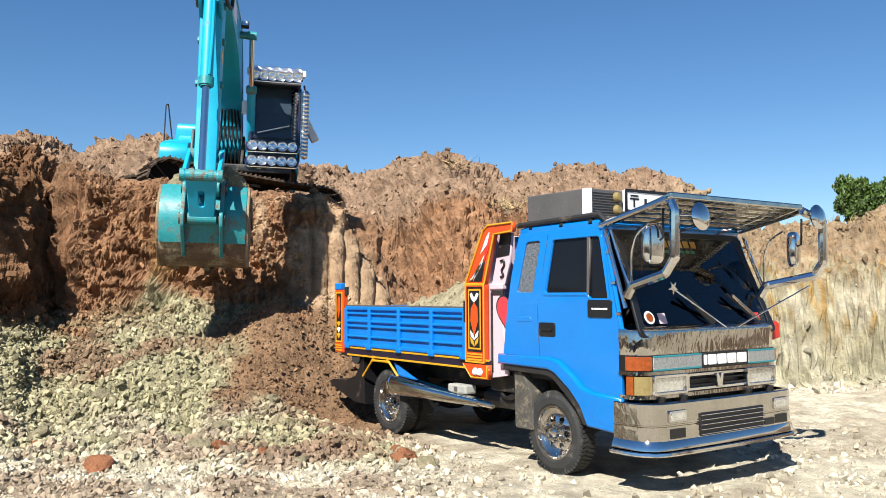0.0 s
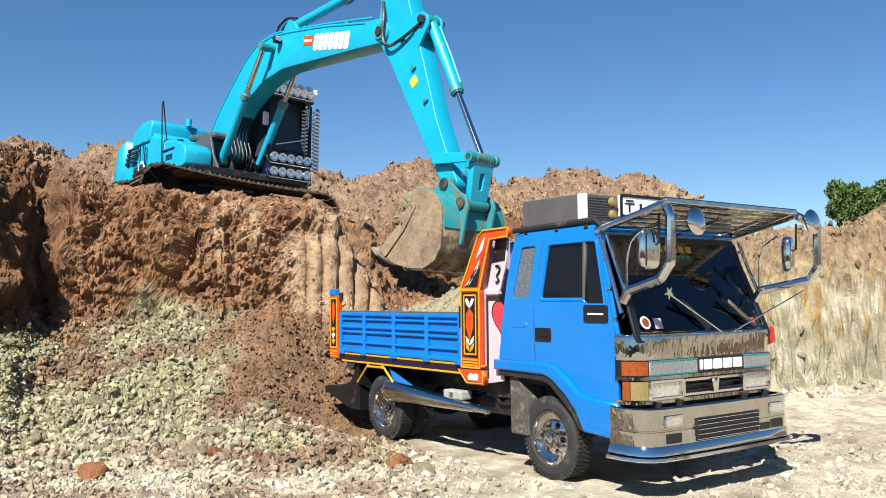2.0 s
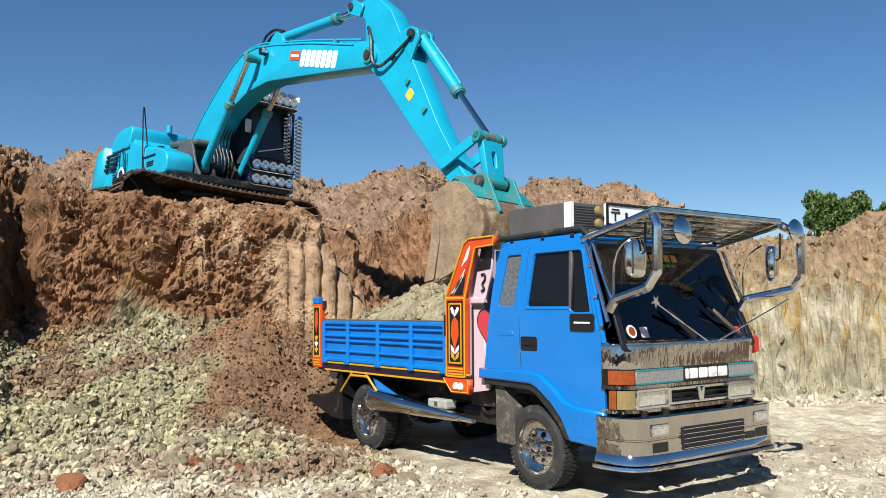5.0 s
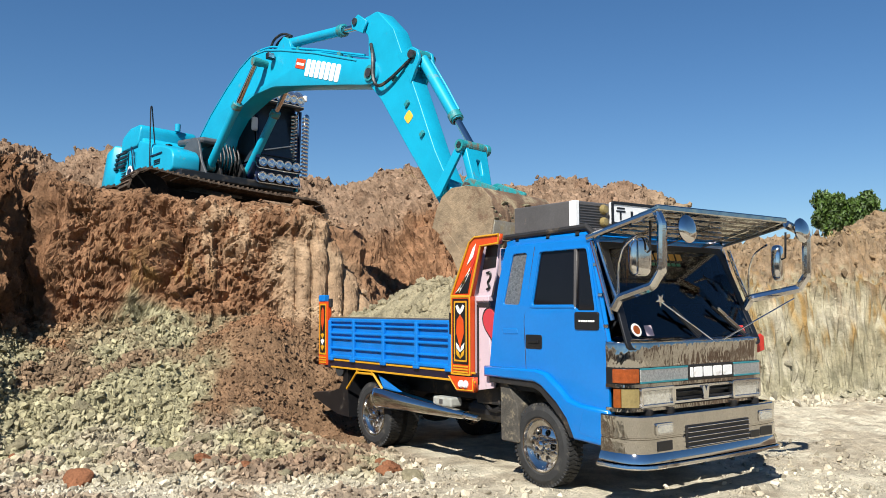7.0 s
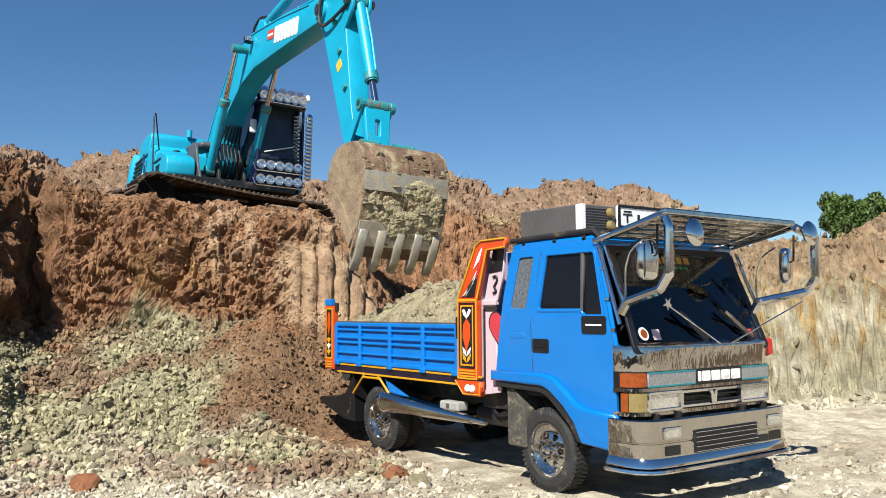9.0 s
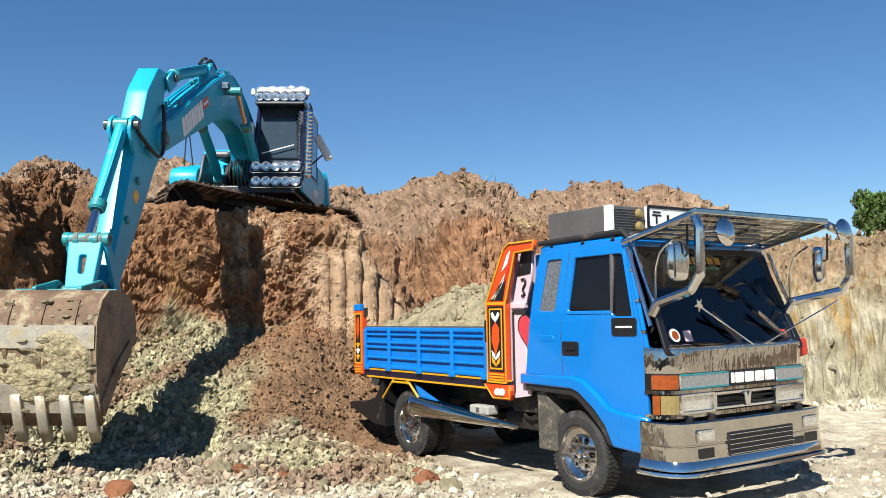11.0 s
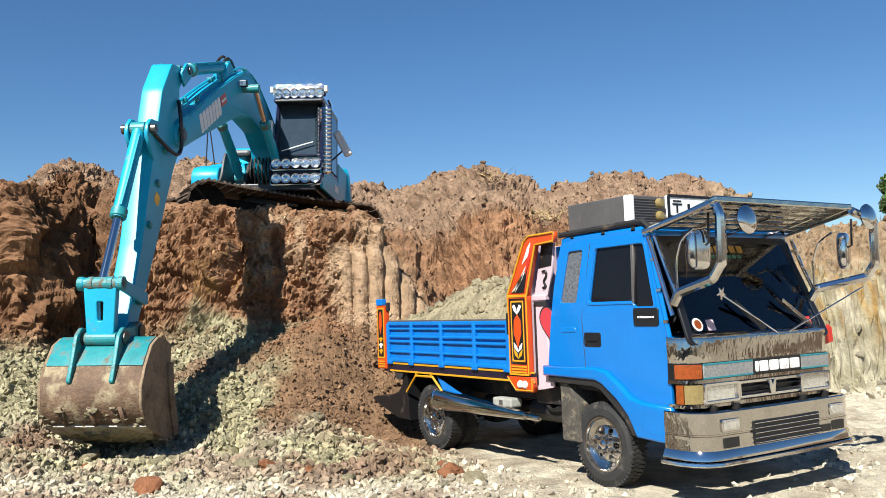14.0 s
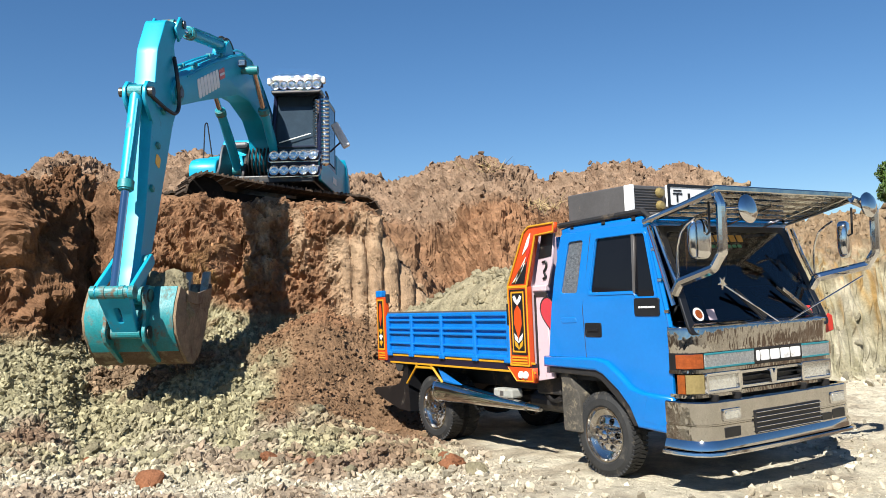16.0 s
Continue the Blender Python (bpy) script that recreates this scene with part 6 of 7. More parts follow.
part("pipe_clamp", box(0.4, -0.10, 1.18, 0.07, 0.09, 0.09, 0.01), TEAL_WORN, boom)
part("pipe_clamp", box(1.9, -0.10, 1.68, 0.07, 0.09, 0.09, 0.01), TEAL_WORN, boom)
part("pipe_clamp", box(3.3, -0.10, 1.24, 0.07, 0.09, 0.09, 0.01), TEAL_WORN, boom)
part("pipe_clamp", box(4.6, -0.10, 0.68, 0.07, 0.09, 0.09, 0.01), TEAL_WORN, boom)
part("cylinder_ears", plate([[(2.48, 1.42), (3.10, 1.24), (2.98, 1.54), (2.81, 1.66), (2.66, 1.60)]], 0.24, side(0), 0.01), TEAL, boom)
part("boom_hose", tube([(2.2, -0.06, 1.62), (2.35, -0.06, 1.80), (2.7, -0.06, 1.80), (3.0, -0.06, 1.62)], 0.025, 6, fillet=0.15), HOSE, boom)
part("boom_hose", tube([(2.2, 0.02, 1.62), (2.38, 0.02, 1.76), (2.7, 0.02, 1.77), (2.95, 0.02, 1.58)], 0.025, 6, fillet=0.15), HOSE, boom)

# arm
AO = rounded([(-0.96, 0.24), (-0.98, 0.36), (-0.74, 0.70), (-0.16, 0.77), (0.31, 0.66), (0.60, 0.61), (1.28, 0.45), (2.13, 0.24), (2.9, 0.13), (3.26, 0.11), (3.33, -0.02), (3.26, -0.13), (2.9, -0.15), (1.72, -0.14), (0.51, -0.11), (0.17, -0.15), (-0.02, -0.17), (-0.18, -0.06), (-0.32, 0.10), (-0.62, 0.32)], 0.06, 3)
arm = part("arm", outline_box(AO, 0.30, 0.012), TEAL, digger, "tapered turquoise dipper arm")
for sy in (-1, 1):
    part("cylinder_ear", plate([[(0.30, 0.60), (0.90, 0.52), (0.75, 0.88), (0.62, 0.93), (0.48, 0.88)]], 0.05, side(0.135 * sy), 0.008), TEAL, arm)
    part("warning_patch", plate([oblong(1.20, 1.36, 0.08, 0.24, 0.04)], 0.006, side(0.153 * sy), 0.001), mat("yellow warning patch", (0.80, 0.42, 0.04), 0.5), arm, "worn yellow warning patch")
    for x in (0.55, 1.10, 1.75):
        part("pipe_clip", box(x, 0.165 * sy, 0.36 - 0.08 * x, 0.07, 0.05, 0.10, 0.01), TEAL_WORN, arm)
    part("idler_boss", rod((ARM_I, 0.145 * sy, 0.02), (ARM_I, 0.215 * sy, 0.02), 0.095, n=18), TEAL_WORN, arm)
    part("tip_boss", rod((TIP[0], 0.145 * sy, TIP[1]), (TIP[0], 0.21 * sy, TIP[1]), 0.12, n=18), TEAL_WORN, arm)
    part("rear_ear", plate([[(-1.13, 0.20), (-1.02, 0.15), (-0.72, 0.28), (-0.80, 0.46), (-1.08, 0.38)]], 0.04, side(0.19 * sy), 0.008), TEAL, arm)
part("cylinder_pin", rod((0.61, -0.23, 0.83), (0.61, 0.23, 0.83), 0.065, n=16), PIN, arm)
part("rear_pin", rod((-1.04, -0.24, 0.27), (-1.04, 0.24, 0.27), 0.06, n=16), PIN, arm)
for sy in (-1, 1):
    part("arm_hose", tube([(-0.42, 0.17 * sy, 0.28), (-0.10, 0.25 * sy, 0.24), (0.20, 0.25 * sy, 0.00), (0.42, 0.24 * sy, 0.02), (0.55, 0.22 * sy, 0.35), (0.62, 0.17 * sy, 0.76)], 0.028, 6, fillet=0.25), HOSE, arm)

# cylinders: each barrel from its foot, each rod from its eye
def cylinder(name, length, r, rod_len, rr, label):
    b = part(name + "_barrel", rod((0.0, 0, 0), (length, 0, 0), r, n=20), TEAL, digger, label, True)
    part("gland", lathe([(r, length - 0.14), (r * 1.22, length - 0.13), (r * 1.22, length - 0.02), (r * 0.9, length)], 20, "X"), TEAL_WORN, b, "", True)
    part("foot_eye", rod((0, -r * 1.1, 0), (0, r * 1.1, 0), r * 1.15, n=18), TEAL_WORN, b)
    part("feed_pipe", tube([(0.15, r * 0.7, r * 0.95), (length * 0.5, r * 0.7, r * 1.05), (length - 0.15, r * 0.5, r * 1.0)], 0.018, 6), TEAL, b)
    s = part(name + "_rod", rod((0.0, 0, 0), (rod_len, 0, 0), rr, n=18), CHROME, digger, "polished chrome piston rod", True)
    part("rod_eye", rod((0, -r, 0), (0, r, 0), r * 0.95, n=18), TEAL_WORN, s)
    return b, s


BOOMCYL = [cylinder("boom_cylinder", 1.55, 0.085, 1.55, 0.05, "turquoise boom ram barrel") for _ in (0, 1)]
ARMCYL = cylinder("arm_cylinder", 1.85, 0.09, 1.75, 0.055, "turquoise arm ram barrel")
BUCKCYL = cylinder("bucket_cylinder", 1.42, 0.085, 1.5, 0.05, "turquoise bucket ram barrel")

# links
idler = part("idler_link", plate([rounded([(-0.09, -0.075), (IDLER + 0.07, -0.06), (IDLER + 0.07, 0.06), (-0.09, 0.075)], 0.05)], 0.05, side(-0.225), 0.008), TEAL, digger, "paired turquoise idler link")
part("idler_plate", plate([rounded([(-0.09, -0.075), (IDLER + 0.07, -0.06), (IDLER + 0.07, 0.06), (-0.09, 0.075)], 0.05)], 0.05, side(0.225), 0.008), TEAL, idler)
part("link_pin", rod((IDLER, -0.275, 0), (IDLER, 0.275, 0), 0.05, n=16), PIN, idler)
for y in (-0.245, -0.12, 0.12, 0.245):
    part("pin_collar", rod((IDLER, y - 0.03, 0), (IDLER, y + 0.03, 0), 0.085, n=18), TEAL_WORN, idler)
blink = part("bucket_link", plate([rounded([(0.0, -0.19), (LINK - 0.02, -0.15), (LINK - 0.02, 0.15), (0.0, 0.19)], 0.04), rounded([(0.20, -0.055), (0.46, -0.045), (0.46, 0.045), (0.20, 0.055)], 0.04)], 0.11, Matrix(((1, 0, 0, 0), (0, 1, 0, 0), (0, 0, 1, 0), (0, 0, 0, 1))), 0.015), TEAL, digger, "turquoise bucket link with slot")
part("link_eye", rod((LINK, -0.19, 0), (LINK, 0.19, 0), 0.08, n=18), TEAL_WORN, blink)
part("link_eye", rod((0, -0.2, 0), (0, 0.2, 0), 0.075, n=18), TEAL_WORN, blink)

# bucket: x from its hinge pin to the link pin
SHELL = [(-0.12, -0.20), (0.10, -0.08), (0.28, -0.03), (0.48, -0.08), (0.70, -0.28), (0.86, -0.50), (0.885, -0.72), (0.77, -0.95), (0.52, -1.14), (0.24, -1.29), (-0.10, -1.40)]


def inward(pts, d):
    out = []
    for i, p in enumerate(pts):
        a, b = Vector(pts[max(i - 1, 0)]), Vector(pts[min(i + 1, len(pts) - 1)])
        t = (b - a).normalized()
        out.append((p[0] + t.y * d, p[1] - t.x * d))
    return out


BW = 1.20
bucket = part("bucket", plate([SHELL + inward(SHELL, 0.03)[::-1]], BW, side(0), 0.004), BUCKET_STEEL, digger, "mud-caked steel digging bucket with worn turquoise top", True)
sidep = SHELL + [(-0.16, -1.36), (-0.05, -0.80), (-0.06, -0.42)]
for sy in (-1, 1):
    part("side_plate", plate([sidep], 0.035, side((BW / 2 + 0.0) * sy), 0.005), SIDE_MUD, bucket)
    part("side_cutter", plate([[(-0.18, -1.37), (-0.07, -0.80), (-0.08, -0.42), (0.06, -0.40), (0.08, -0.80), (0.0, -1.34)]], 0.03, side((BW / 2 + 0.03) * sy), 0.005), SIDE_MUD, bucket)
    part("hinge_ear", plate([rounded([(-0.13, 0.02), (0.0, 0.13), (0.14, 0.09), (0.34, 0.09), (0.47, 0.13), (0.60, 0.06), (0.70, -0.14), (0.86, -0.44), (0.80, -0.46), (0.68, -0.30), (0.46, -0.10), (0.27, -0.06), (0.06, -0.12), (-0.11, -0.22)], 0.03)], 0.05, side(0.255 * sy), 0.008), TEAL_WORN, bucket, "worn turquoise hinge ear")
    for x in (0.0, EAR):
        part("ear_boss", rod((x, 0.22 * sy, 0), (x, 0.305 * sy, 0), 0.085, n=20), PIN, bucket)
part("top_plate", plate([SHELL[:5] + inward(SHELL[:5], -0.014)[::-1]], BW - 0.04, side(0), 0.003), TEAL_WORN, bucket, "turquoise top plate flaking to rust", True)
for i, c in ((7, "scoured steel wear band"), (9, "scoured steel lip plate")):
    q = [tuple(Vector(SHELL[i]).lerp(Vector(SHELL[i + 1]), f)) for f in ((0.12, 0.88) if i != 9 else (0.1, 1.0))]
    part("wear_band", plate([q + inward(q, -0.022)[::-1]], BW, side(0), 0.004), SCOURED, bucket, c, True)
for y in (-0.36, 0.0, 0.36):
    part("wear_strip", plate([SHELL[6:10] + inward(SHELL[6:10], -0.016)[::-1]], 0.05, side(y), 0.004), BUCKET_STEEL, bucket)
part("cutting_edge", plate([[(0.10, -1.355), (-0.24, -1.455), (-0.24, -1.415), (0.08, -1.32)]], BW + 0.05, side(0), 0.006), BUCKET_STEEL, bucket)
for k in range(5):
    y = -BW / 2 + 0.07 + k * (BW - 0.14) / 4
    part("tooth", plate([[(0.10, -1.33), (-0.14, -1.37), (-0.26, -1.41), (-0.41, -1.475), (-0.42, -1.505), (-0.26, -1.50), (-0.12, -1.46), (0.10, -1.385)]], 0.115, side(y), 0.012), SCOURED, bucket, "worn mud-smeared bucket tooth")
# thick clay caked over the lower half of the shell
def clay_cake(nu=56, nv=74):
    line = [Vector(q) for q in SHELL[7:11]]
    out = inward(SHELL, -1.0)[7:11]
    bm = bmesh.new()
    grid = []
    for i in range(nu + 1):
        f = (0.12 + 2.70 * i / nu)
        k = min(int(f), 2)
        p = line[k].lerp(line[k + 1], f - k)
        q = Vector(out[k]).lerp(Vector(out[k + 1]), f - k)
        d = (q - p).normalized()
        row = []
        for j in range(nv + 1):
            y = (j / nv - 0.5) * (BW - 0.04)
            c = Vector((p.x * 3, y * 3, p.y * 3))
            t = noise.noise(c * 0.9 + Vector((4, 1, 7))) + 0.6 * noise.noise(c * 2.6) + 0.35 * noise.noise(c * 7) + 0.2 * noise.noise(c * 15)
            edge_ = min(1.0, i / 8, (nu - i) / 5, j / 4, (nv - j) / 4)
            h = (0.030 + 0.045 * t) * edge_ - 0.012 * (1 - edge_)
            row.append(bm.verts.new((p.x + d.x * h, y, p.y + d.y * h)))
        grid.append(row)
    for i in range(nu):
        for j in range(nv):
            bm.faces.new((grid[i][j], grid[i + 1][j], grid[i + 1][j + 1], grid[i][j + 1]))
    return bm


part("clay_cake", clay_cake(), CAKE, bucket, "cream clay caked on the bucket shell")
r_ = random.Random(6)
for k in range(70):
    i = r_.choice((6, 7, 8, 9))
    a, b = Vector(SHELL[i]), Vector(SHELL[min(i + 1, 10)])
    p = a.lerp(b, r_.random())
    s = 0.012 + 0.028 * r_.random() ** 2
    bm = bmesh.new()
    bmesh.ops.create_icosphere(bm, subdivisions=2, radius=s, matrix=Matrix.Diagonal((1.9, 2.2, 0.6, 1)))
    for v in bm.verts:
        v.co *= 1 + 0.5 * noise.noise(v.co * 30 + Vector((k, 0, 0)))
    o = part("mud_clot", bm, SOIL, bucket)
    o.matrix_local = pose(p.x, (r_.random() - 0.5) * BW, p.y, 0, r_.random() * 360, 0)


# ---- clay that rides in the bucket and drops into the lorry ----
def lump(s, seed):
    bm = bmesh.new()
    bmesh.ops.create_icosphere(bm, subdivisions=4, radius=1.0)
    off = Vector((seed * 3.1, 1.7, seed))
    for v in bm.verts:
        c = v.co.copy()
        v.co = Vector((c.x * 1.1, c.y * 1.15, c.z * 0.85)) * (1 + 0.28 * noise.noise(c * 1.4 + off) + 0.14 * noise.noise(c * 4 + off) + 0.08 * noise.noise(c * 8 + off) + 0.05 * noise.noise(c * 19 + off)) * s
    ob = link_mesh("clay_lump", bm, SOIL)
    return tagged(ob, "damp grey-green clay lump dug by the bucket", "clay", "clay in the bucket")


def spill(seed):
    """A handful of loose crumbs that slides out of the bucket together."""
    r = random.Random(seed)
    bm = bmesh.new()
    for _ in range(46):
        q = 0.018 + 0.04 * r.random() ** 2
        bmesh.ops.create_icosphere(bm, subdivisions=1, radius=q, matrix=pose(r.gauss(0, 0.09), r.gauss(0, 0.16), r.gauss(0, 0.17), r.random() * 360, r.random() * 360, 0) @ Matrix.Diagonal((1.3, 0.9, 0.7, 1)))
    ob = link_mesh("soil_spill", bm, CAKE)
    return tagged(ob, "loose cream clay crumbs spilling from the bucket", "soil", kind="stuff")


# place in the bucket, size, second of release, place in the lorry body
LUMPS = [(lump(s, k), at, t, to) for k, (at, s, t, to) in enumerate([
    ((0.28, -0.20, -0.52), 0.32, 4.3, (-2.3, -0.35, 1.48)), ((0.28, 0.20, -0.52), 0.32, 4.6, (-2.1, 0.4, 1.48)), ((0.40, 0.0, -0.75), 0.36, 5.1, (-1.9, 0.0, 1.46)),
    ((-0.20, -0.22, -0.52), 0.29, 3.5, (-2.9, -0.5, 1.40)), ((-0.22, 0.22, -0.48), 0.30, 3.7, (-2.6, 0.5, 1.40)), ((-0.26, 0.0, -0.75), 0.30, 3.3, (-3.0, 0.1, 1.38)),
    ((-0.02, -0.22, -0.85), 0.31, 3.6, (-2.9, -0.3, 1.42)), ((0.0, 0.24, -0.95), 0.31, 3.4, (-2.7, 0.35, 1.42)), ((-0.12, 0.02, -0.62), 0.28, 3.9, (-2.5, 0.0, 1.48))])]
LUMPS += [(spill(60 + k), (-0.02, -0.3 + 0.12 * (k % 6), -0.75), 2.6 + 0.22 * k, (-2.8 + 0.09 * k, -0.4 + 0.14 * (k % 6), 1.40)) for k in range(12)]
# the second scoop: clay in the ground that the bucket lifts out
SCOOP = [(lump(s, 20 + k), at) for k, (at, s) in enumerate([((0.20, -0.30, -0.50), 0.30), ((0.22, 0.30, -0.50), 0.30), ((0.32, 0.0, -0.72), 0.34), ((-0.06, 0.30, -0.50), 0.28), ((-0.08, -0.16, -0.62), 0.27), ((-0.02, 0.12, -0.86), 0.30)])]


# ---- trees behind the cut wall ----
def tree(x, y, z, h, r, seed):
    rnd = random.Random(seed)
    e = empty("tree", pose(x, y, z), "broad green tree with dense uneven crown behind the bank", "tree", "trees behind the bank")
    bm = bmesh.new()
    tube([(0, 0, -0.5), (0.1, 0, h * 0.3), (0.05, 0.1, h * 0.55)], 0.16, 8, bm)
    for k in range(7):
        a = k * 2.4
        tube([(0.06, 0, h * (0.25 + 0.04 * k)), (r * 0.4 * math.cos(a), r * 0.4 * math.sin(a), h * 0.6), (r * 0.7 * math.cos(a), r * 0.7 * math.sin(a), h * 0.75)], 0.05, 6, bm)
    part("trunk", bm, BARK, e, "brown trunk with limbs")
    V, F = [], []
    lobes = [(r * 0.75 * math.cos(k * 2.4) * rnd.random() ** 0.4, r * 0.75 * math.sin(k * 2.4) * rnd.random() ** 0.4, h * (0.42 + 0.46 * rnd.random()), r * (0.17 + 0.17 * rnd.random())) for k in range(24)]
    for _ in range(11000):
        lx, ly, lz, lr = rnd.choice(lobes)
        d = Vector((rnd.gauss(0, 1), rnd.gauss(0, 1), rnd.gauss(0, 1))).normalized() * lr * (0.55 + 0.5 * rnd.random())
        c = Vector((lx, ly, lz)) + d
        m = Euler((rnd.random() * 6.3, rnd.random() * 6.3, rnd.random() * 6.3)).to_matrix()
        s = 0.07 + 0.08 * rnd.random()
        b = len(V)
        V += [c + m @ Vector(p) * s for p in ((-1, 0, 0), (0, -0.45, 0.1), (1.2, 0, 0), (0, 0.45, 0.1))]
        F.append((b, b + 1, b + 2, b + 3))
    me = bpy.data.meshes.new("crown")
    me.from_pydata(V, [], F)
    me.materials.append(LEAF)
    o = new("crown", me)
    o.parent = e
    return e


def ahead(a, w_):
    q = EYE + FWD * w_ + RGT * (a * w_)
    return q[0], q[1]


for a_, w_, h_, r_t, sd in ((0.512, 42, 4.6, 1.8, 2), (0.553, 43, 4.3, 1.6, 5), (0.617, 46, 4.0, 2.2, 9)):
    tx, ty = ahead(a_, w_)
    tree(tx, ty, 3.2, h_, r_t, sd)


# dry straw caught on the heap
def straw(a_, w_, seed):
    rnd = random.Random(seed)
    x, y = ahead(a_, w_)
    i = np.argmin((G["p"][:, 0] - x) ** 2 + (G["p"][:, 1] - y) ** 2)
    V, F = [], []
    for _ in range(60):
        c = Vector((x + rnd.gauss(0, 0.35), y + rnd.gauss(0, 0.35), G["p"][i, 2] + 0.1 + rnd.random() * 0.15))
        d = Vector((rnd.gauss(0, 1), rnd.gauss(0, 1), rnd.random() * 1.2)).normalized() * (0.15 + 0.25 * rnd.random())
        n_ = d.orthogonal().normalized() * 0.008
        b = len(V)
        V += [c - n_, c + n_, c + d + n_ * 0.4, c + d - n_ * 0.4]
        F.append((b, b + 1, b + 2, b + 3))
    me = bpy.data.meshes.new("straw")
    me.from_pydata(V, [], F)
    me.materials.append(STRAW)
    tagged(new("dry_straw", me), "tuft of dry yellow straw on the heap", "straw", kind="stuff")


for k, (a_, w_) in enumerate(((0.075, 20.8), (0.09, 21.2), (0.15, 21.3), (0.02, 22.0), (0.47, 18.8), (0.50, 19.2))):
    straw(a_, w_, 30 + k)

# ---- what moves ----
# seconds, swing, boom, arm and idler angle in degrees
JOINTS = [
    (0.0, -24.1, 13.9, -78.9, -32.9), (0.5, -12.6, 17.6, -76.8, -31.9), (1.0, -0.6, 17.3, -74.2, -31.0), (1.5, 4.8, 13.9, -64.8, -24.0),
    (2.0, 5.4, 11.9, -57.8, -6.3), (2.5, 5.9, 11.3, -57.8, 0.7), (3.0, 6.4, 11.6, -59.7, 6.9), (5.5, 5.9, 8.4, -46.5, 25.9),
    (6.0, 6.1, 7.8, -46.2, 30.0), (7.0, 4.7, 5.4, -50.6, 52.1), (8.0, 3.8, 8.8, -55.8, 56.3), (8.6, 1.4, 13.7, -60.8, 56.2),
    (9.2, -8.5, 15.6, -65.9, 49.4), (9.8, -18.9, 11.1, -67.9, 44.6), (10.5, -28.8, 2.1, -66.1, 45.0), (11.0, -35.1, -7.5, -57.4, 56.5),
    (11.5, -36.3, -14.1, -48.6, 60.0), (12.5, -35.0, -15.6, -47.6, 46.6), (13.5, -35.4, -8.6, -57.7, 20.7), (14.0, -35.6, -6.9, -62.9, 10.7),
    (14.5, -35.3, -6.6, -69.0, 0.1), (15.0, -35.2, -5.2, -70.0, -17.0), (16.0, -35.6, -1.6, -68.9, -36.2),
]


def glide(ts, vs, t):
    """Smooth value at t that never overshoots its rows."""
    ts, vs = np.array(ts), np.array(vs)
    d = np.diff(vs) / np.diff(ts)
    m = np.zeros(len(ts))
    for i in range(1, len(ts) - 1):
        if d[i - 1] * d[i] > 0:
            a, b = ts[i] - ts[i - 1], ts[i + 1] - ts[i]
            w1, w2 = 2 * b + a, b + 2 * a
            m[i] = (w1 + w2) / (w1 / d[i - 1] + w2 / d[i])
    m[0], m[-1] = d[0], d[-1]
    i = int(np.clip(np.searchsorted(ts, t) - 1, 0, len(ts) - 2))
    h = ts[i + 1] - ts[i]
    s = (t - ts[i]) / h
    return vs[i] * (1 + 2 * s) * (1 - s) ** 2 + m[i] * h * s * (1 - s) ** 2 + vs[i + 1] * s * s * (3 - 2 * s) + m[i + 1] * h * s * s * (s - 1)


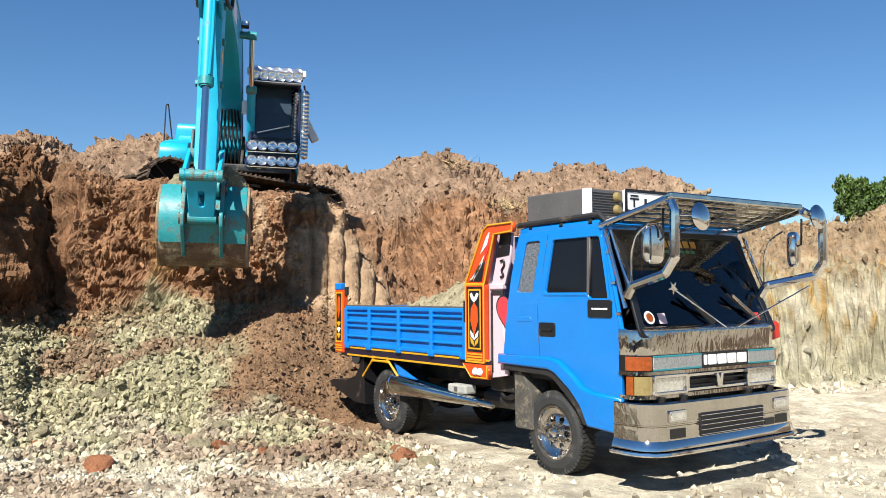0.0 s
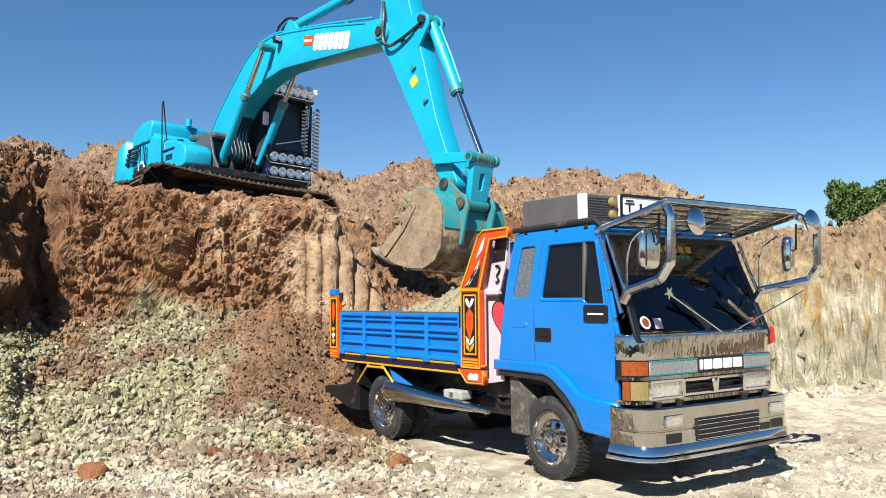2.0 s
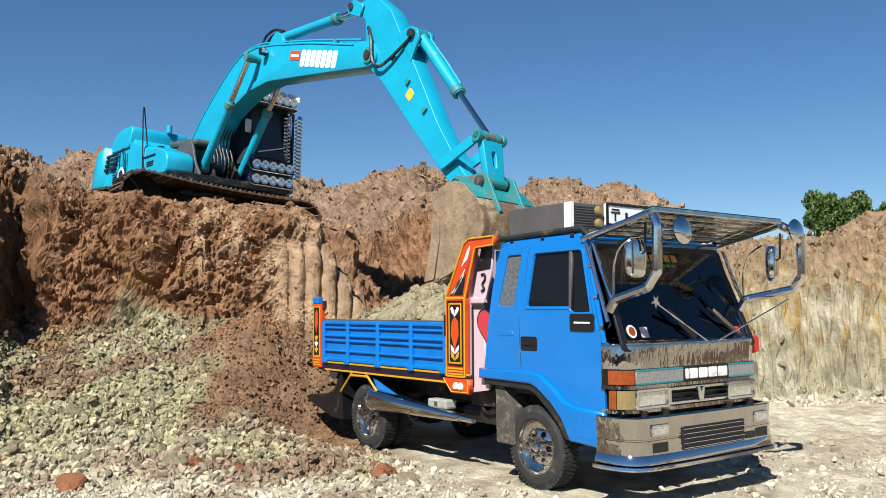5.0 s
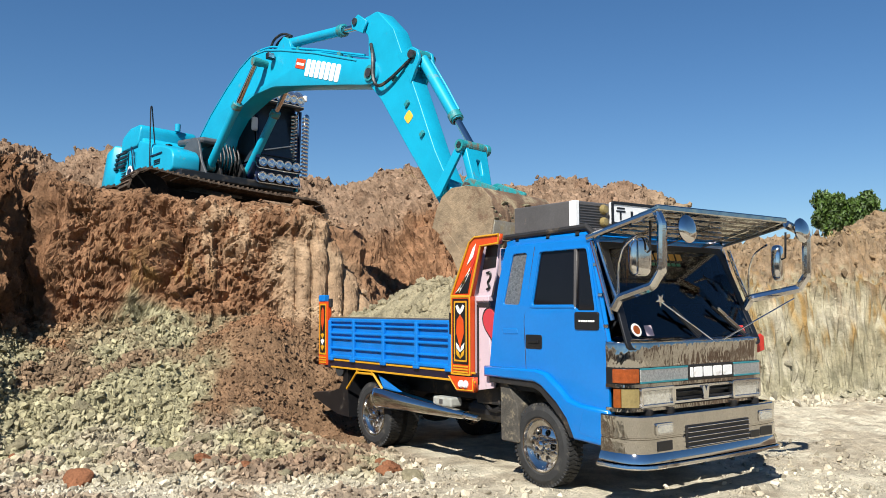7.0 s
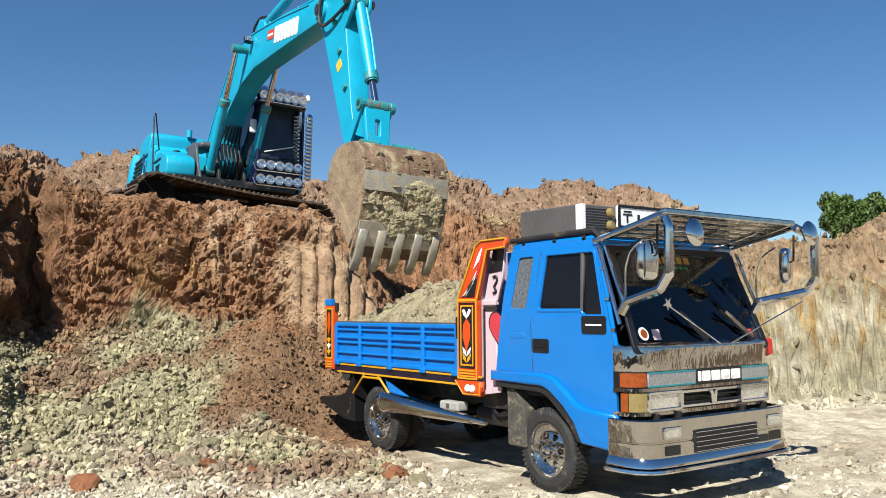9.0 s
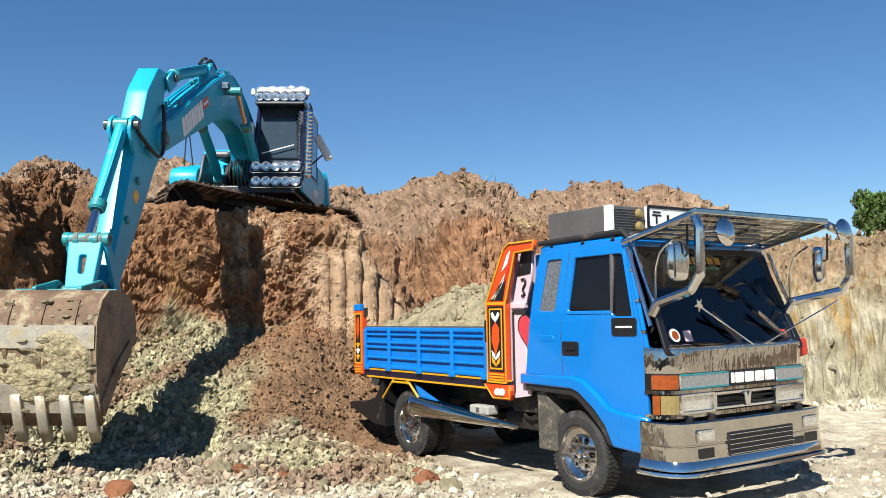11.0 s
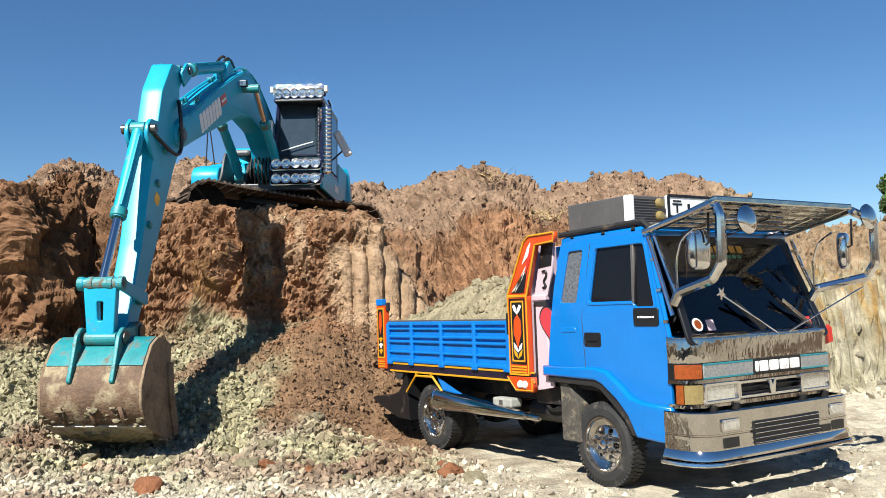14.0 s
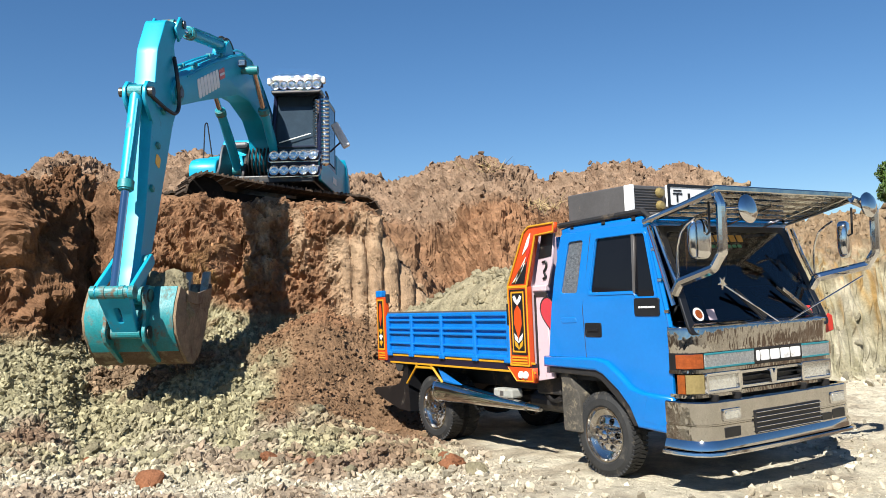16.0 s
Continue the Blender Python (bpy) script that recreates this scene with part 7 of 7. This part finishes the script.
def linkage(t):
    """Poses of every moving piece of the machine at t, in its own space."""
    cols = list(zip(*JOINTS))
    sw, b, a, h = (glide(cols[0], cols[k], t) for k in (1, 2, 3, 4))
    turn = pose(0, 0, 0, 0, 0, sw)

    def way(deg):
        return Vector((math.cos(radians(deg)), math.sin(radians(deg))))

    def off(p, deg, x, z):
        d = way(deg)
        return p + d * x + Vector((-d.y, d.x)) * z

    def at(p, deg, y=0.0):
        return turn @ Matrix.Translation((p.x, y, p.y)) @ pose(0, 0, 0, 0, -deg, 0)

    def angle(p, q):
        return math.degrees(math.atan2(q.y - p.y, q.x - p.x))

    foot = Vector(FOOT)
    P = foot + way(b) * BOOM
    I = off(P, a, ARM_I, 0.02)
    E = off(P, a, *TIP)
    H = I + way(h) * IDLER
    d = H - E
    L_ = d.length
    x = (L_ ** 2 + EAR ** 2 - LINK ** 2) / (2 * L_)
    y = math.sqrt(max(0.0, EAR ** 2 - x * x))
    u = d.normalized()
    Lp = E + u * x + Vector((u.y, -u.x)) * y
    D, B = Vector((0.70, 1.36)), off(foot, b, 2.33, 1.26)
    A0, A1 = off(foot, b, 2.81, 1.56), off(P, a, -1.04, 0.27)
    C = off(P, a, 0.61, 0.83)
    out = [(body, turn), (boom, at(foot, b)), (arm, at(P, a)), (idler, at(I, h)), (blink, at(H, angle(H, Lp))), (bucket, at(E, angle(E, Lp)))]
    for (barrel, piston), yy in zip(BOOMCYL, (-0.42, 0.42)):
        out += [(barrel, at(D, angle(D, B), yy)), (piston, at(B, angle(B, D), yy))]
    for (barrel, piston), p, q in ((ARMCYL, A0, A1), (BUCKCYL, C, H)):
        out += [(barrel, at(p, angle(p, q))), (piston, at(q, angle(q, p)))]
    return out


def motions():
    times = [round(0.1 * k, 1) for k in range(161)]
    poses = [linkage(t) for t in times]
    for k, (ob, _) in enumerate(poses[0]):
        rows = [(t, p[k][1]) for t, p in zip(times, poses)]
        walk(ob, rows)
    walk(poured, [(0, pose(0, 0, -0.5)), (3.3, pose(0, 0, -0.48)), (4.2, pose(0, 0, -0.22)), (5.3, pose(0, 0, -0.05)), (6.6, pose(0, 0, 0)), (16, pose(0, 0, 0))])
    base = digger.matrix_basis.copy()
    for ob, spot, t0, to in LUMPS:
        rows = []
        for t, p in zip(times, poses):
            m = base @ p[5][1] @ Matrix.Translation(spot)
            if t <= t0:
                rows.append((t, m))
                last = m
            else:
                q = last.translation.copy()
                fall = 0.5 * 9.81 * (t - t0) ** 2
                s = min(1.0, fall / max(0.1, q.z - to[2]))
                goal = Vector(to)
                v = Vector((q.x + (goal.x - q.x) * s, q.y + (goal.y - q.y) * s, q.z + (goal.z - q.z) * s))
                rows.append((t, Matrix.Translation(v) @ last.to_3x3().to_4x4()))
        walk(ob, rows)
    for ob, spot in SCOOP:
        k0 = times.index(15.0)
        dug = base @ poses[k0][5][1] @ Matrix.Translation(spot)
        low = Matrix.Translation((0, 0, -1.9)) @ dug
        rows = [(0.0, low), (13.9, low), (14.6, Matrix.Translation((0, 0, -0.5)) @ dug)]
        walk(ob, rows + [(t, base @ p[5][1] @ Matrix.Translation(spot)) for t, p in zip(times, poses) if t >= 15.0])


motions()
